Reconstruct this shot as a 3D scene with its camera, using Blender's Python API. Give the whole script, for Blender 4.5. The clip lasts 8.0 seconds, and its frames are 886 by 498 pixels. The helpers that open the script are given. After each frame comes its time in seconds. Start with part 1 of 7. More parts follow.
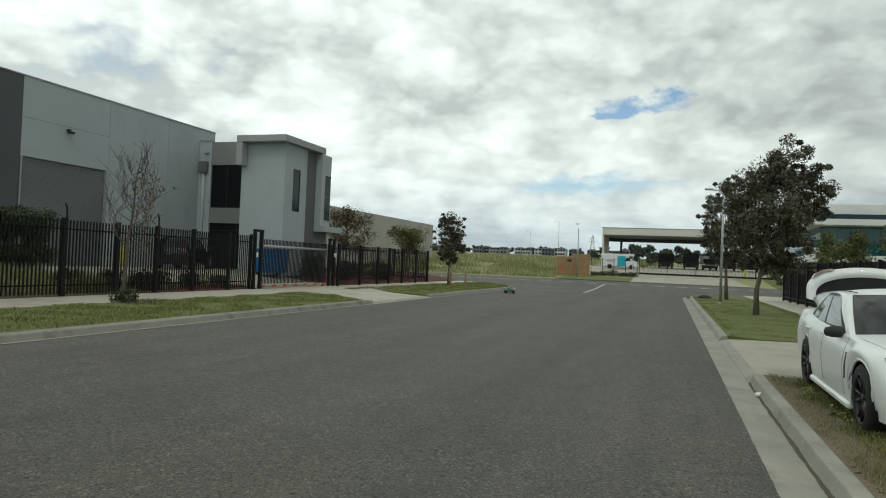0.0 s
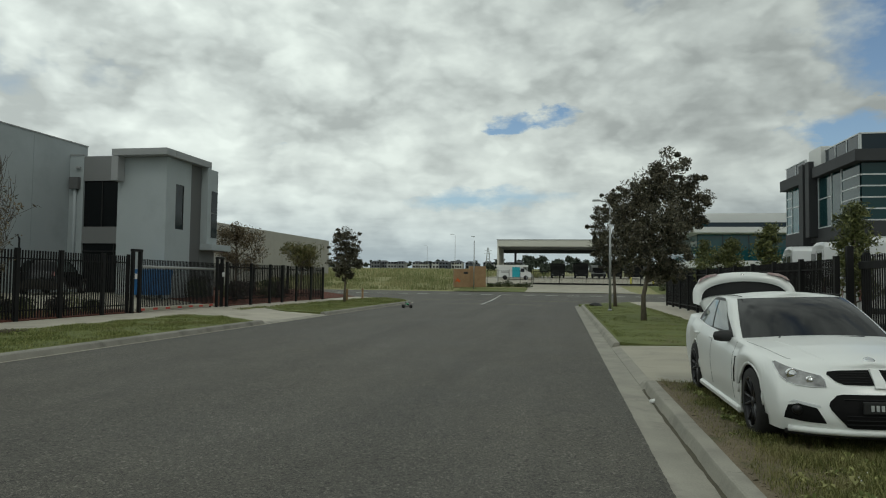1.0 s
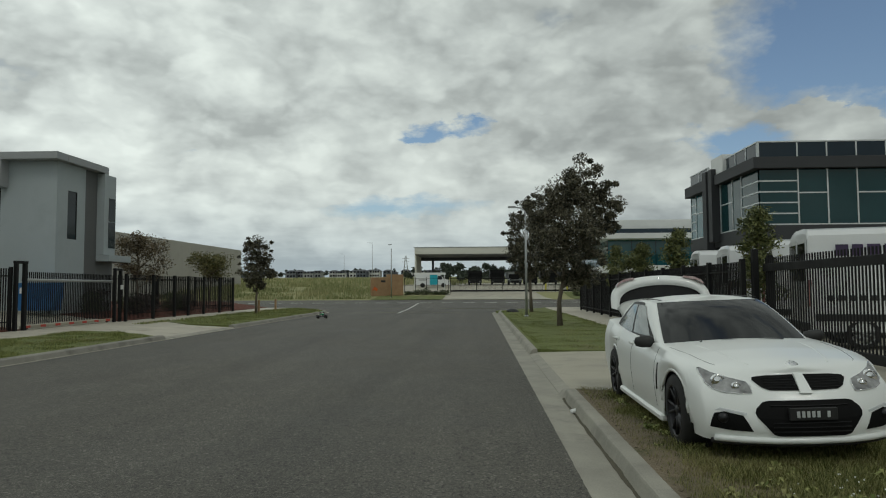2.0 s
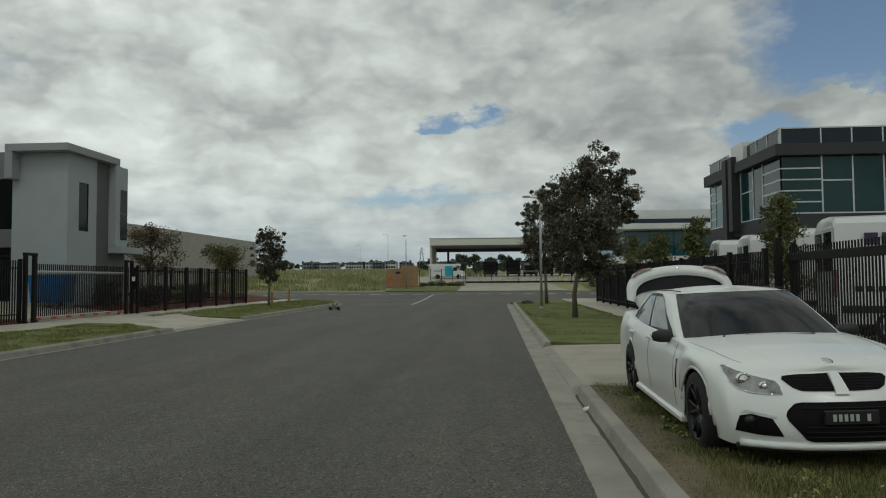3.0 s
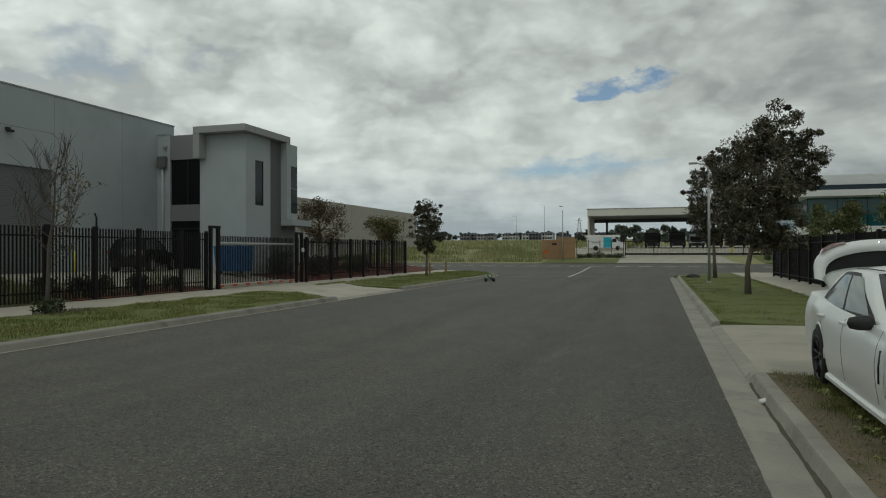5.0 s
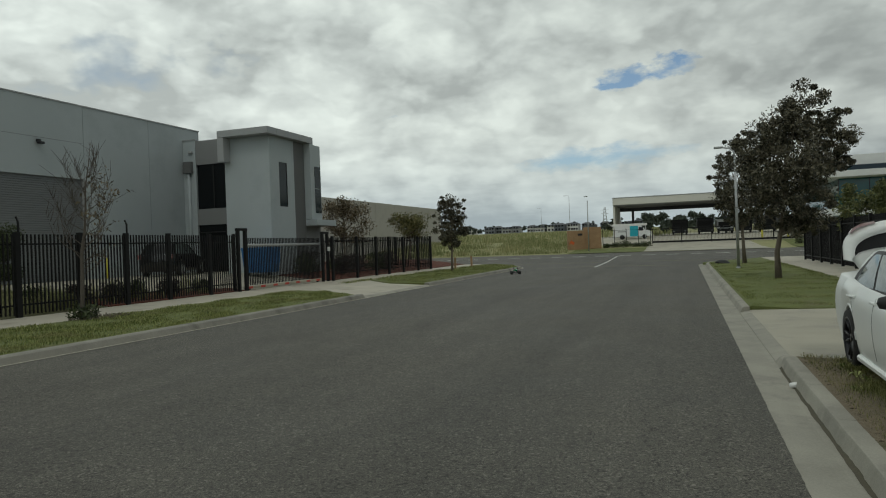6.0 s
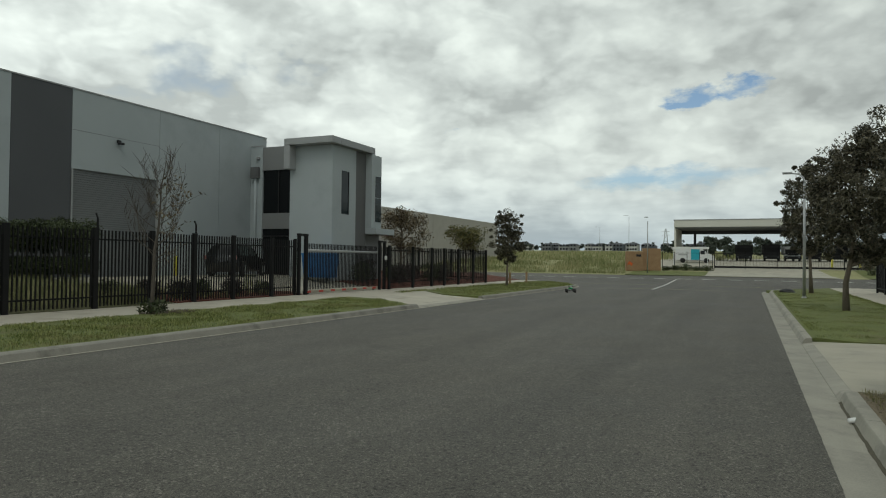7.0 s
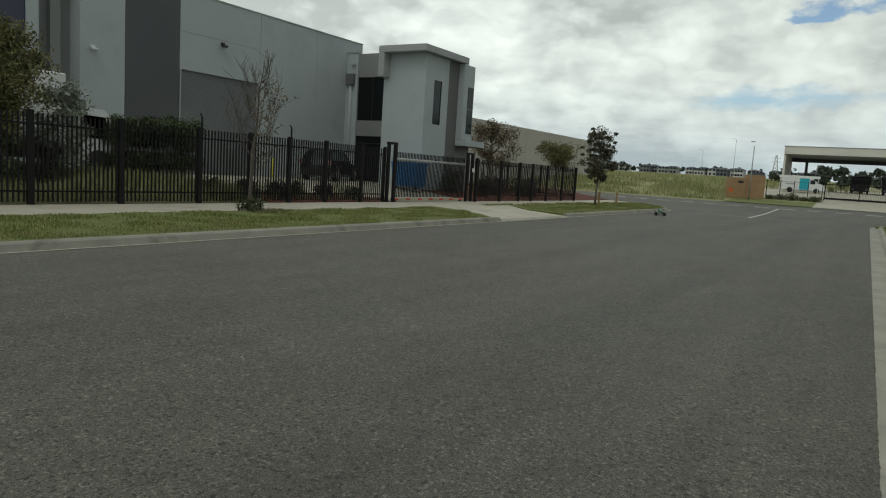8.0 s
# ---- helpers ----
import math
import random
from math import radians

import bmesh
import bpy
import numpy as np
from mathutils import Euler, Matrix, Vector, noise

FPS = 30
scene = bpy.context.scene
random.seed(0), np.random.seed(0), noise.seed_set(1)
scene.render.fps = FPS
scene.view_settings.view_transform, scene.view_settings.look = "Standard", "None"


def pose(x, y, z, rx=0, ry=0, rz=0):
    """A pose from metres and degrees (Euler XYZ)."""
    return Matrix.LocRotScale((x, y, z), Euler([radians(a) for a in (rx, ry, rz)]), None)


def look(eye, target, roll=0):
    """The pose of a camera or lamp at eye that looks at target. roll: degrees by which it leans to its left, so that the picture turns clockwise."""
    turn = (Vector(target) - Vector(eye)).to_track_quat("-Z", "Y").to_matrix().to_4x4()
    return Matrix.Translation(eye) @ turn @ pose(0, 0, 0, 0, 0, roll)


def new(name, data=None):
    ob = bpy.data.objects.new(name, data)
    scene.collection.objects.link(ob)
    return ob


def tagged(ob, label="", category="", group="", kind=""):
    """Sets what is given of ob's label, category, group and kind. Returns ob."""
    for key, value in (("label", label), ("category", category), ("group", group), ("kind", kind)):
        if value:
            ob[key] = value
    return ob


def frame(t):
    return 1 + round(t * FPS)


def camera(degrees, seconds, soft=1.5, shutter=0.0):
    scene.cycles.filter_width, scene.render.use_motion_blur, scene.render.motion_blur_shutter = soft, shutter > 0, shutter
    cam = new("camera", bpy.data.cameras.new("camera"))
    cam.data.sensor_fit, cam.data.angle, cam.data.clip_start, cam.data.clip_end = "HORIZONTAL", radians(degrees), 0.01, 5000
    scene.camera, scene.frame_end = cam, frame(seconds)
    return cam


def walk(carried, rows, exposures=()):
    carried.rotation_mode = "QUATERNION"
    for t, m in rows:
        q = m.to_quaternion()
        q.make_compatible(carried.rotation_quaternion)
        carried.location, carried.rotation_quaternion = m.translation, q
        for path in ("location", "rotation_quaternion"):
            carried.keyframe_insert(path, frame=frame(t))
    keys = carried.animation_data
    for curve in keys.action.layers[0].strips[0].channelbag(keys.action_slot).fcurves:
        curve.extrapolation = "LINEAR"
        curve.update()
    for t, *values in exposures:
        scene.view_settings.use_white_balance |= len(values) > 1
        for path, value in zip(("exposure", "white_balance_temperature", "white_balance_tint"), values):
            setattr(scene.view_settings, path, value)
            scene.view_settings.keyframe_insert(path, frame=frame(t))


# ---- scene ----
cam = camera(66.3, 8.0, 1.1)
PATH = [
    (0, (0.015, -2.122, 1.595), (-0.62, -0.226, 1.635), 2.4),
    (0.5, (-0.049, -1.891, 1.581), (-0.469, 0.064, 1.56), 0.3),
    (1, (-0.021, -1.67, 1.601), (-0.365, 0.298, 1.692), 0.7),
    (1.5, (-0.016, -1.412, 1.585), (-0.19, 0.58, 1.636), -0.3),
    (1.7, (-0.038, -1.277, 1.596), (-0.141, 0.718, 1.69), -0.3),
    (2.8, (0.084, -0.667, 1.6), (-0.039, 1.325, 1.73), -0.4),
    (3, (0.095, -0.581, 1.592), (-0.056, 1.411, 1.683), -0.4),
    (3.5, (0.02, -0.371, 1.605), (-0.185, 1.615, 1.722), -1.6),
    (4, (-0.044, -0.195, 1.646), (-0.447, 1.762, 1.746), -0.6),
    (4.5, (0.017, -0.192, 1.613), (-0.545, 1.727, 1.66), 0.4),
    (4.7, (0.056, -0.193, 1.632), (-0.525, 1.721, 1.643), 0.3),
    (5.8, (0.148, -0.255, 1.638), (-0.514, 1.632, 1.649), -1.8),
    (6, (0.149, -0.239, 1.625), (-0.524, 1.644, 1.619), -2.1),
    (6.5, (0.17, -0.198, 1.614), (-0.575, 1.657, 1.576), -0.6),
    (7, (0.203, -0.434, 1.633), (-0.621, 1.388, 1.667), 0.7),
    (7.5, (0.261, -0.567, 1.603), (-0.585, 1.241, 1.485), 2.6),
    (8, (0.581, -0.63, 1.615), (-0.462, 1.061, 1.386), 3.7),
]
EXPOSURES = [(0.0, -0.18, 6350, 3), (0.7, -0.44, 6350, 3), (1.5, -0.56, 6350, 4), (3.5, -0.78, 6400, 5), (4.5, -0.80, 6400, 5), (6.2, -0.58, 6400, 4), (7.0, -0.46, 6400, 4), (7.5, -0.52, 6400, 4), (8.0, -0.38, 6450, 4)]
walk(cam, [(t, look(eye, target, roll)) for t, eye, target, roll in PATH], EXPOSURES)

# World, sun and exposure
world = bpy.data.worlds.new("sky")
scene.world = world
world.use_nodes = True


def sky_nodes():
    nt = world.node_tree
    nt.nodes.clear()
    N = nt.nodes.new
    out, bg = N("ShaderNodeOutputWorld"), N("ShaderNodeBackground")
    nt.links.new(bg.outputs[0], out.inputs[0])
    sky = N("ShaderNodeTexSky")
    sky.sky_type, sky.sun_disc = "NISHITA", False
    sky.sun_elevation, sky.sun_rotation = radians(SUN_UP), radians(SUN_TURN)
    dim = N("ShaderNodeVectorMath")
    dim.operation = "SCALE"
    dim.inputs["Scale"].default_value = 0.14
    nt.links.new(sky.outputs[0], dim.inputs[0])
    co = N("ShaderNodeTexCoord")
    sep = N("ShaderNodeSeparateXYZ")
    nt.links.new(co.outputs["Generated"], sep.inputs[0])

    def m(op, a, b=None, c=None, clamp=False):
        n = N("ShaderNodeMath")
        n.operation, n.use_clamp = op, clamp
        for i, v in enumerate((a, b, c)):
            if v is None:
                continue
            if isinstance(v, (int, float)):
                n.inputs[i].default_value = v
            else:
                nt.links.new(v, n.inputs[i])
        return n.outputs[0]

    up = m("ADD", m("MAXIMUM", sep.outputs[2], 0.0), 0.3)
    u, v = m("DIVIDE", sep.outputs[0], up), m("DIVIDE", sep.outputs[1], up)
    plane = N("ShaderNodeCombineXYZ")
    nt.links.new(u, plane.inputs[0]), nt.links.new(v, plane.inputs[1])

    def cloud(scale, detail, rough, distort, seed, where=None):
        n = N("ShaderNodeTexNoise")
        n.noise_dimensions = "4D"
        n.inputs["W"].default_value = seed
        n.inputs["Scale"].default_value, n.inputs["Detail"].default_value = scale, detail
        n.inputs["Roughness"].default_value, n.inputs["Distortion"].default_value = rough, distort
        nt.links.new(plane.outputs[0] if where is None else where, n.inputs["Vector"])
        return n.outputs[0]

    # heaped clouds keep their shape towards the horizon: sky directions, flattened upwards
    heaps = N("ShaderNodeMapping")
    heaps.inputs["Scale"].default_value = (1.0, 1.0, 1.7)
    nt.links.new(co.outputs["Generated"], heaps.inputs[0])
    heap = heaps.outputs[0]
    wide, puffs, shade = cloud(1.1, 2, 0.5, 0.0, 1.3), cloud(6.5, 6, 0.5, 0.0, 4.1, heap), cloud(3.4, 4, 0.48, 0.0, 7.7, heap)
    cells = N("ShaderNodeTexVoronoi")
    cells.feature = "SMOOTH_F1"
    cells.inputs["Scale"].default_value, cells.inputs["Smoothness"].default_value = 11.0, 0.6
    cells.inputs["Detail"].default_value, cells.inputs["Roughness"].default_value = 2.0, 0.5
    bent = N("ShaderNodeVectorMath")
    bent.operation = "MULTIPLY_ADD"
    warp = N("ShaderNodeTexNoise")
    warp.inputs["Scale"].default_value, warp.inputs["Detail"].default_value = 9.0, 4.0
    nt.links.new(heap, warp.inputs["Vector"])
    nt.links.new(warp.outputs["Color"], bent.inputs[0])
    bent.inputs[1].default_value = (0.16, 0.16, 0.16)
    nt.links.new(heap, bent.inputs[2])
    nt.links.new(bent.outputs[0], cells.inputs["Vector"])
    lumps = m("SUBTRACT", 1.0, cells.outputs["Distance"])
    cover = m("ADD", m("ADD", m("MULTIPLY", wide, 0.35), m("MULTIPLY", puffs, 0.7)), m("MULTIPLY", lumps, 0.13))
    # rows of flat cloud stacked towards the horizon
    rise = m("ADD", m("MAXIMUM", sep.outputs[2], 0.0), 0.07)
    deck = N("ShaderNodeCombineXYZ")
    nt.links.new(m("DIVIDE", sep.outputs[0], rise), deck.inputs[0]), nt.links.new(m("DIVIDE", sep.outputs[1], rise), deck.inputs[1])
    rows = cloud(0.85, 6, 0.55, 0.25, 3.4, deck.outputs[0])
    cover = m("ADD", cover, m("MULTIPLY", m("SUBTRACT", rows, 0.5), 0.22))
    # gaps in the cloud deck with ragged rims: u, v, half widths, depth
    rag_u, rag_v = cloud(7.0, 5, 0.62, 0.0, 9.2), cloud(7.0, 5, 0.62, 0.0, 12.6)
    u = m("ADD", u, m("MULTIPLY", m("SUBTRACT", rag_u, 0.5), 0.30))
    v = m("ADD", v, m("MULTIPLY", m("SUBTRACT", rag_v, 0.5), 0.30))
    for cu, cv, ru, rv, deep in GAPS:
        d = m("SQRT", m("ADD", m("POWER", m("DIVIDE", m("SUBTRACT", u, cu), ru), 2.0), m("POWER", m("DIVIDE", m("SUBTRACT", v, cv), rv), 2.0)))
        cover = m("SUBTRACT", cover, m("MULTIPLY", m("SUBTRACT", 1.0, d, clamp=True), deep))
    mask = m("SMOOTH_MAX", m("MULTIPLY_ADD", cover, 5.0, -1.22), 0.0, 0.1)
    mask = m("MINIMUM", mask, 1.0)
    ramp = N("ShaderNodeValToRGB")
    e = ramp.color_ramp.elements
    e[0].position, e[0].color = 0.38, (0.58, 0.61, 0.595, 1)
    e[1].position, e[1].color = 0.575, (1.13, 1.18, 1.12, 1)
    mid = e.new(0.468)
    mid.color = (0.84, 0.88, 0.85, 1)
    billow = cloud(13.0, 5, 0.55, 0.1, 2.9, heap)
    tone = m("ADD", m("ADD", m("MULTIPLY", shade, 0.44), m("MULTIPLY", puffs, 0.27)), m("ADD", m("MULTIPLY", billow, 0.16), m("MULTIPLY", lumps, 0.17)))
    tone = m("ADD", tone, m("MULTIPLY", m("SUBTRACT", rows, 0.5), 0.30))
    nt.links.new(tone, ramp.inputs[0])
    mix = N("ShaderNodeMix")
    mix.data_type = "RGBA"
    nt.links.new(mask, mix.inputs["Factor"])
    # cloud is brighter on one side of the sky
    side = N("ShaderNodeVectorMath")
    side.operation = "SCALE"
    nt.links.new(ramp.outputs[0], side.inputs[0])
    nt.links.new(m("ADD", m("MULTIPLY", sep.outputs[0], -0.40), 0.94), side.inputs["Scale"])
    nt.links.new(dim.outputs[0], mix.inputs["A"]), nt.links.new(side.outputs[0], mix.inputs["B"])
    # thin haze towards the horizon
    haze = N("ShaderNodeMix")
    haze.data_type = "RGBA"
    low = m("POWER", m("SUBTRACT", 1.0, m("MULTIPLY", sep.outputs[2], 6.0), clamp=True), 1.6)
    nt.links.new(m("MULTIPLY", low, 0.75), haze.inputs["Factor"])
    nt.links.new(mix.outputs["Result"], haze.inputs["A"])
    haze.inputs["B"].default_value = (0.50, 0.61, 0.70, 1)
    nt.links.new(haze.outputs["Result"], bg.inputs["Color"])
    bg.inputs["Strength"].default_value = SKY_STRENGTH


SUN_UP, SUN_TURN, SKY_STRENGTH = 52.0, 150.0, 1.0
GAPS = [(-0.078, 1.839, 0.17, 0.075, 0.42), (-0.009, 1.783, 0.09, 0.05, 0.3), (-0.155, 1.882, 0.06, 0.06, 0.25), (0.84, 1.36, 0.42, 0.42, 0.66), (0.69, 1.86, 0.17, 0.13, 0.45), (0.86, 1.70, 0.17, 0.08, -0.6), (-0.414, 2.37, 0.5, 0.11, 0.17), (-0.736, 1.873, 0.22, 0.045, 0.16), (-0.213, 2.341, 0.45, 0.12, 0.15)]
sky_nodes()
sun = new("sun", bpy.data.lights.new("sun", "SUN"))
sun.data.energy, sun.data.angle, sun.data.color = 0.5, radians(14), (1.0, 0.95, 0.88)
sun.matrix_world = look((0, 0, 60), (60 * math.sin(radians(SUN_TURN)) * -0.78, 60 * math.cos(radians(SUN_TURN)) * -0.78, 0))


# Materials
def surface(name, low, high, scale=3.0, rough=(0.7, 0.9), bump=0.15, grain=60.0, grain_mix=0.25, metal=0.0, stain=None, stain_scale=0.6, spec=0.5, random_by=0.0, island=False, bump_far=0.004, stretch=(1, 1, 1), coat=0.0):
    """A painted, mineral or plant surface: broad drift, fine grain, optional stains, bump."""
    mat = bpy.data.materials.new(name)
    mat.use_nodes = True
    nt = mat.node_tree
    N, link = nt.nodes.new, nt.links.new
    b = nt.nodes["Principled BSDF"]
    geo = N("ShaderNodeNewGeometry")
    at = N("ShaderNodeMapping")
    at.inputs["Scale"].default_value = stretch
    link(geo.outputs["Position"], at.inputs[0])

    def noise_at(s, d, r=0.55):
        n = N("ShaderNodeTexNoise")
        n.inputs["Scale"].default_value, n.inputs["Detail"].default_value, n.inputs["Roughness"].default_value = s, d, r
        link(at.outputs[0], n.inputs["Vector"])
        return n.outputs[0]

    def fade(fac, a, bb):
        n = N("ShaderNodeMapRange")
        n.inputs[1].default_value, n.inputs[2].default_value = 0.3, 0.7
        n.inputs[3].default_value, n.inputs[4].default_value = a, bb
        link(fac, n.inputs[0])
        return n.outputs[0]

    broad, fine = noise_at(scale, 4), noise_at(grain, 3, 0.7)
    blend = N("ShaderNodeMath")
    blend.operation = "MULTIPLY_ADD"
    link(fine, blend.inputs[0])
    blend.inputs[1].default_value = grain_mix
    part_b = N("ShaderNodeMath")
    part_b.operation = "MULTIPLY"
    link(broad, part_b.inputs[0])
    part_b.inputs[1].default_value = 1 - grain_mix
    link(part_b.outputs[0], blend.inputs[2])
    fac = blend.outputs[0]
    if random_by:
        if island:
            rnd = geo.outputs["Random Per Island"]
        else:
            rnd = N("ShaderNodeObjectInfo").outputs["Random"]
        add = N("ShaderNodeMath")
        add.operation = "MULTIPLY_ADD"
        link(rnd, add.inputs[0])
        add.inputs[1].default_value = random_by
        shift = N("ShaderNodeMath")
        shift.operation = "SUBTRACT"
        link(fac, shift.inputs[0])
        shift.inputs[1].default_value = random_by / 2
        link(shift.outputs[0], add.inputs[2])
        fac = add.outputs[0]
    ramp = N("ShaderNodeValToRGB")
    ramp.color_ramp.elements[0].position, ramp.color_ramp.elements[0].color = 0.3, (*low, 1)
    ramp.color_ramp.elements[1].position, ramp.color_ramp.elements[1].color = 0.7, (*high, 1)
    link(fac, ramp.inputs[0])
    colour = ramp.outputs[0]
    if stain:
        mix = N("ShaderNodeMix")
        mix.data_type = "RGBA"
        spots = noise_at(stain_scale, 6, 0.65)
        n = N("ShaderNodeMapRange")
        n.inputs[1].default_value, n.inputs[2].default_value = 0.52, 0.72
        link(spots, n.inputs[0])
        link(n.outputs[0], mix.inputs["Factor"])
        link(colour, mix.inputs["A"])
        mix.inputs["B"].default_value = (*stain, 1)
        colour = mix.outputs["Result"]
    link(colour, b.inputs["Base Color"])
    link(fade(broad, *rough), b.inputs["Roughness"])
    b.inputs["Metallic"].default_value, b.inputs["Specular IOR Level"].default_value = metal, spec
    b.inputs["Coat Weight"].default_value, b.inputs["Coat Roughness"].default_value = coat, 0.05
    if bump:
        n = N("ShaderNodeBump")
        n.inputs["Strength"].default_value, n.inputs["Distance"].default_value = bump, bump_far
        link(fine, n.inputs["Height"])
        link(n.outputs[0], b.inputs["Normal"])
    return mat


def grey(v, tint=(1, 1, 1)):
    return tuple(v * t for t in tint)


def glass_mat(name, tint, rough=0.03, spec=0.8):
    mat = surface(name, tint, grey(1.25, tint), 0.8, (rough, rough + 0.04), 0.0, 20, 0.1, spec=spec)
    return mat


def lamp_mat(name, colour, strength):
    mat = bpy.data.materials.new(name)
    mat.use_nodes = True
    b = mat.node_tree.nodes["Principled BSDF"]
    b.inputs["Base Color"].default_value = (*colour, 1)
    b.inputs["Emission Color"].default_value, b.inputs["Emission Strength"].default_value = (*colour, 1), strength
    return mat


ASPHALT = surface("asphalt", (0.032, 0.030, 0.024), (0.138, 0.128, 0.104), 0.3, (0.68, 0.84), 0.9, 120, 0.66, stain=(0.066, 0.061, 0.052), stain_scale=0.14, bump_far=0.006)
CONCRETE = surface("concrete", (0.32, 0.295, 0.235), (0.45, 0.42, 0.34), 0.8, (0.75, 0.92), 0.3, 70, 0.3, stain=(0.27, 0.26, 0.225), stain_scale=0.9)


def speckle(mat, scale, light, dark, at=0.64):
    """Scatters pale and dark chips over a surface, as in exposed aggregate."""
    nt = mat.node_tree
    N, link = nt.nodes.new, nt.links.new
    b = nt.nodes["Principled BSDF"]
    base = b.inputs["Base Color"].links[0].from_socket
    geo = N("ShaderNodeNewGeometry")
    for s, colour, cut in ((scale, light, at), (scale * 0.8, dark, at), (scale * 0.36, light, at + 0.02), (scale * 0.3, dark, at + 0.01)):
        n = N("ShaderNodeTexNoise")
        n.inputs["Scale"].default_value, n.inputs["Detail"].default_value = s, 2.0
        n.noise_dimensions = "4D"
        n.inputs["W"].default_value = s * 0.37
        link(geo.outputs["Position"], n.inputs["Vector"])
        r = N("ShaderNodeMapRange")
        r.inputs[1].default_value, r.inputs[2].default_value = cut - 0.05, cut + 0.05
        link(n.outputs[0], r.inputs[0])
        mix = N("ShaderNodeMix")
        mix.data_type = "RGBA"
        link(r.outputs[0], mix.inputs["Factor"]), link(base, mix.inputs["A"])
        mix.inputs["B"].default_value = (*colour, 1)
        base = mix.outputs["Result"]
    link(base, b.inputs["Base Color"])


speckle(ASPHALT, 110, (0.20, 0.187, 0.158), (0.028, 0.026, 0.021), 0.60)


def wear(mat, layers):
    """Lighter and darker drifts worn into a surface; layers give (x scale, y scale, low, high, seed)."""
    nt = mat.node_tree
    N, link = nt.nodes.new, nt.links.new
    b = nt.nodes["Principled BSDF"]
    base = b.inputs["Base Color"].links[0].from_socket
    geo = N("ShaderNodeNewGeometry")
    for sx, sy, low, high, seed in layers:
        at = N("ShaderNodeMapping")
        at.inputs["Scale"].default_value = (sx, sy, 1)
        at.inputs["Location"].default_value = (seed, seed * 2, 0)
        link(geo.outputs["Position"], at.inputs[0])
        n = N("ShaderNodeTexNoise")
        n.inputs["Scale"].default_value, n.inputs["Detail"].default_value, n.inputs["Roughness"].default_value = 1.0, 5.0, 0.6
        link(at.outputs[0], n.inputs["Vector"])
        r = N("ShaderNodeMapRange")
        r.inputs[1].default_value, r.inputs[2].default_value, r.inputs[3].default_value, r.inputs[4].default_value = 0.3, 0.7, low, high
        link(n.outputs[0], r.inputs[0])
        v = N("ShaderNodeVectorMath")
        v.operation = "SCALE"
        link(base, v.inputs[0]), link(r.outputs[0], v.inputs["Scale"])
        base = v.outputs[0]
    link(base, b.inputs["Base Color"])


# tyre lanes, patches and fine blotches in the street
wear(ASPHALT, ((0.9, 0.06, 0.76, 1.10, 3.0), (1.6, 0.9, 0.90, 1.12, 8.0), (9.0, 9.0, 0.86, 1.15, 5.0)))
KERB_OLD = surface("weathered_kerb", (0.17, 0.162, 0.14), (0.33, 0.315, 0.27), 1.6, (0.8, 0.95), 0.4, 50, 0.4, stain=(0.12, 0.114, 0.095), stain_scale=1.2)
KERB = surface("kerb_concrete", (0.22, 0.21, 0.175), (0.40, 0.38, 0.32), 1.3, (0.75, 0.92), 0.35, 60, 0.35, stain=(0.19, 0.18, 0.155), stain_scale=1.4)
PAVING = surface("path_concrete", (0.385, 0.352, 0.288), (0.51, 0.472, 0.39), 0.7, (0.75, 0.92), 0.3, 70, 0.3, stain=(0.30, 0.27, 0.215), stain_scale=1.0)
TURF = surface("turf", (0.085, 0.108, 0.026), (0.19, 0.215, 0.065), 1.6, (0.85, 1.0), 0.8, 45, 0.55, stain=(0.15, 0.135, 0.06), stain_scale=0.9, bump_far=0.03)
LAWN = surface("rough_lawn", (0.05, 0.055, 0.02), (0.13, 0.125, 0.05), 1.2, (0.9, 1.0), 0.7, 40, 0.5, stain=(0.10, 0.085, 0.04), stain_scale=0.7, bump_far=0.03)
DIRT = surface("dry_soil", (0.095, 0.074, 0.046), (0.25, 0.20, 0.13), 3.0, (0.85, 1.0), 1.0, 45, 0.6, stain=(0.085, 0.088, 0.034), stain_scale=2.5, bump_far=0.02)
MULCH_DUST = surface("gutter_silt", (0.055, 0.05, 0.034), (0.12, 0.105, 0.07), 6, (0.9, 1.0), 0.6, 60, 0.5)
FIELD = surface("field_soil", (0.19, 0.20, 0.08), (0.36, 0.34, 0.17), 0.08, (0.9, 1.0), 0.5, 3, 0.4, stain=(0.17, 0.15, 0.07), stain_scale=0.05)
BLADE = surface("grass_blades", (0.10, 0.132, 0.032), (0.31, 0.325, 0.12), 1.2, (0.6, 0.8), 0.0, 30, 0.2, random_by=0.9, island=True, stain=(0.27, 0.24, 0.12), stain_scale=0.8, spec=0.25)
DRY_BLADE = surface("dry_grass_blades", (0.082, 0.096, 0.026), (0.29, 0.28, 0.11), 1.6, (0.6, 0.8), 0.0, 30, 0.2, random_by=0.9, island=True, stain=(0.24, 0.20, 0.105), stain_scale=1.6, spec=0.2)
STRAW = surface("dead_straw", (0.07, 0.055, 0.035), (0.30, 0.25, 0.165), 3, (0.8, 0.95), 0.0, 30, 0.3, random_by=0.9, island=True, spec=0.2)
TALL = surface("tall_grass", (0.16, 0.195, 0.075), (0.42, 0.395, 0.215), 0.16, (0.7, 0.9), 0.0, 6, 0.2, random_by=0.35, island=True, spec=0.2)
MULCH = surface("bark_mulch", (0.06, 0.018, 0.010), (0.16, 0.045, 0.022), 3, (0.9, 1.0), 0.9, 30, 0.6, bump_far=0.03)
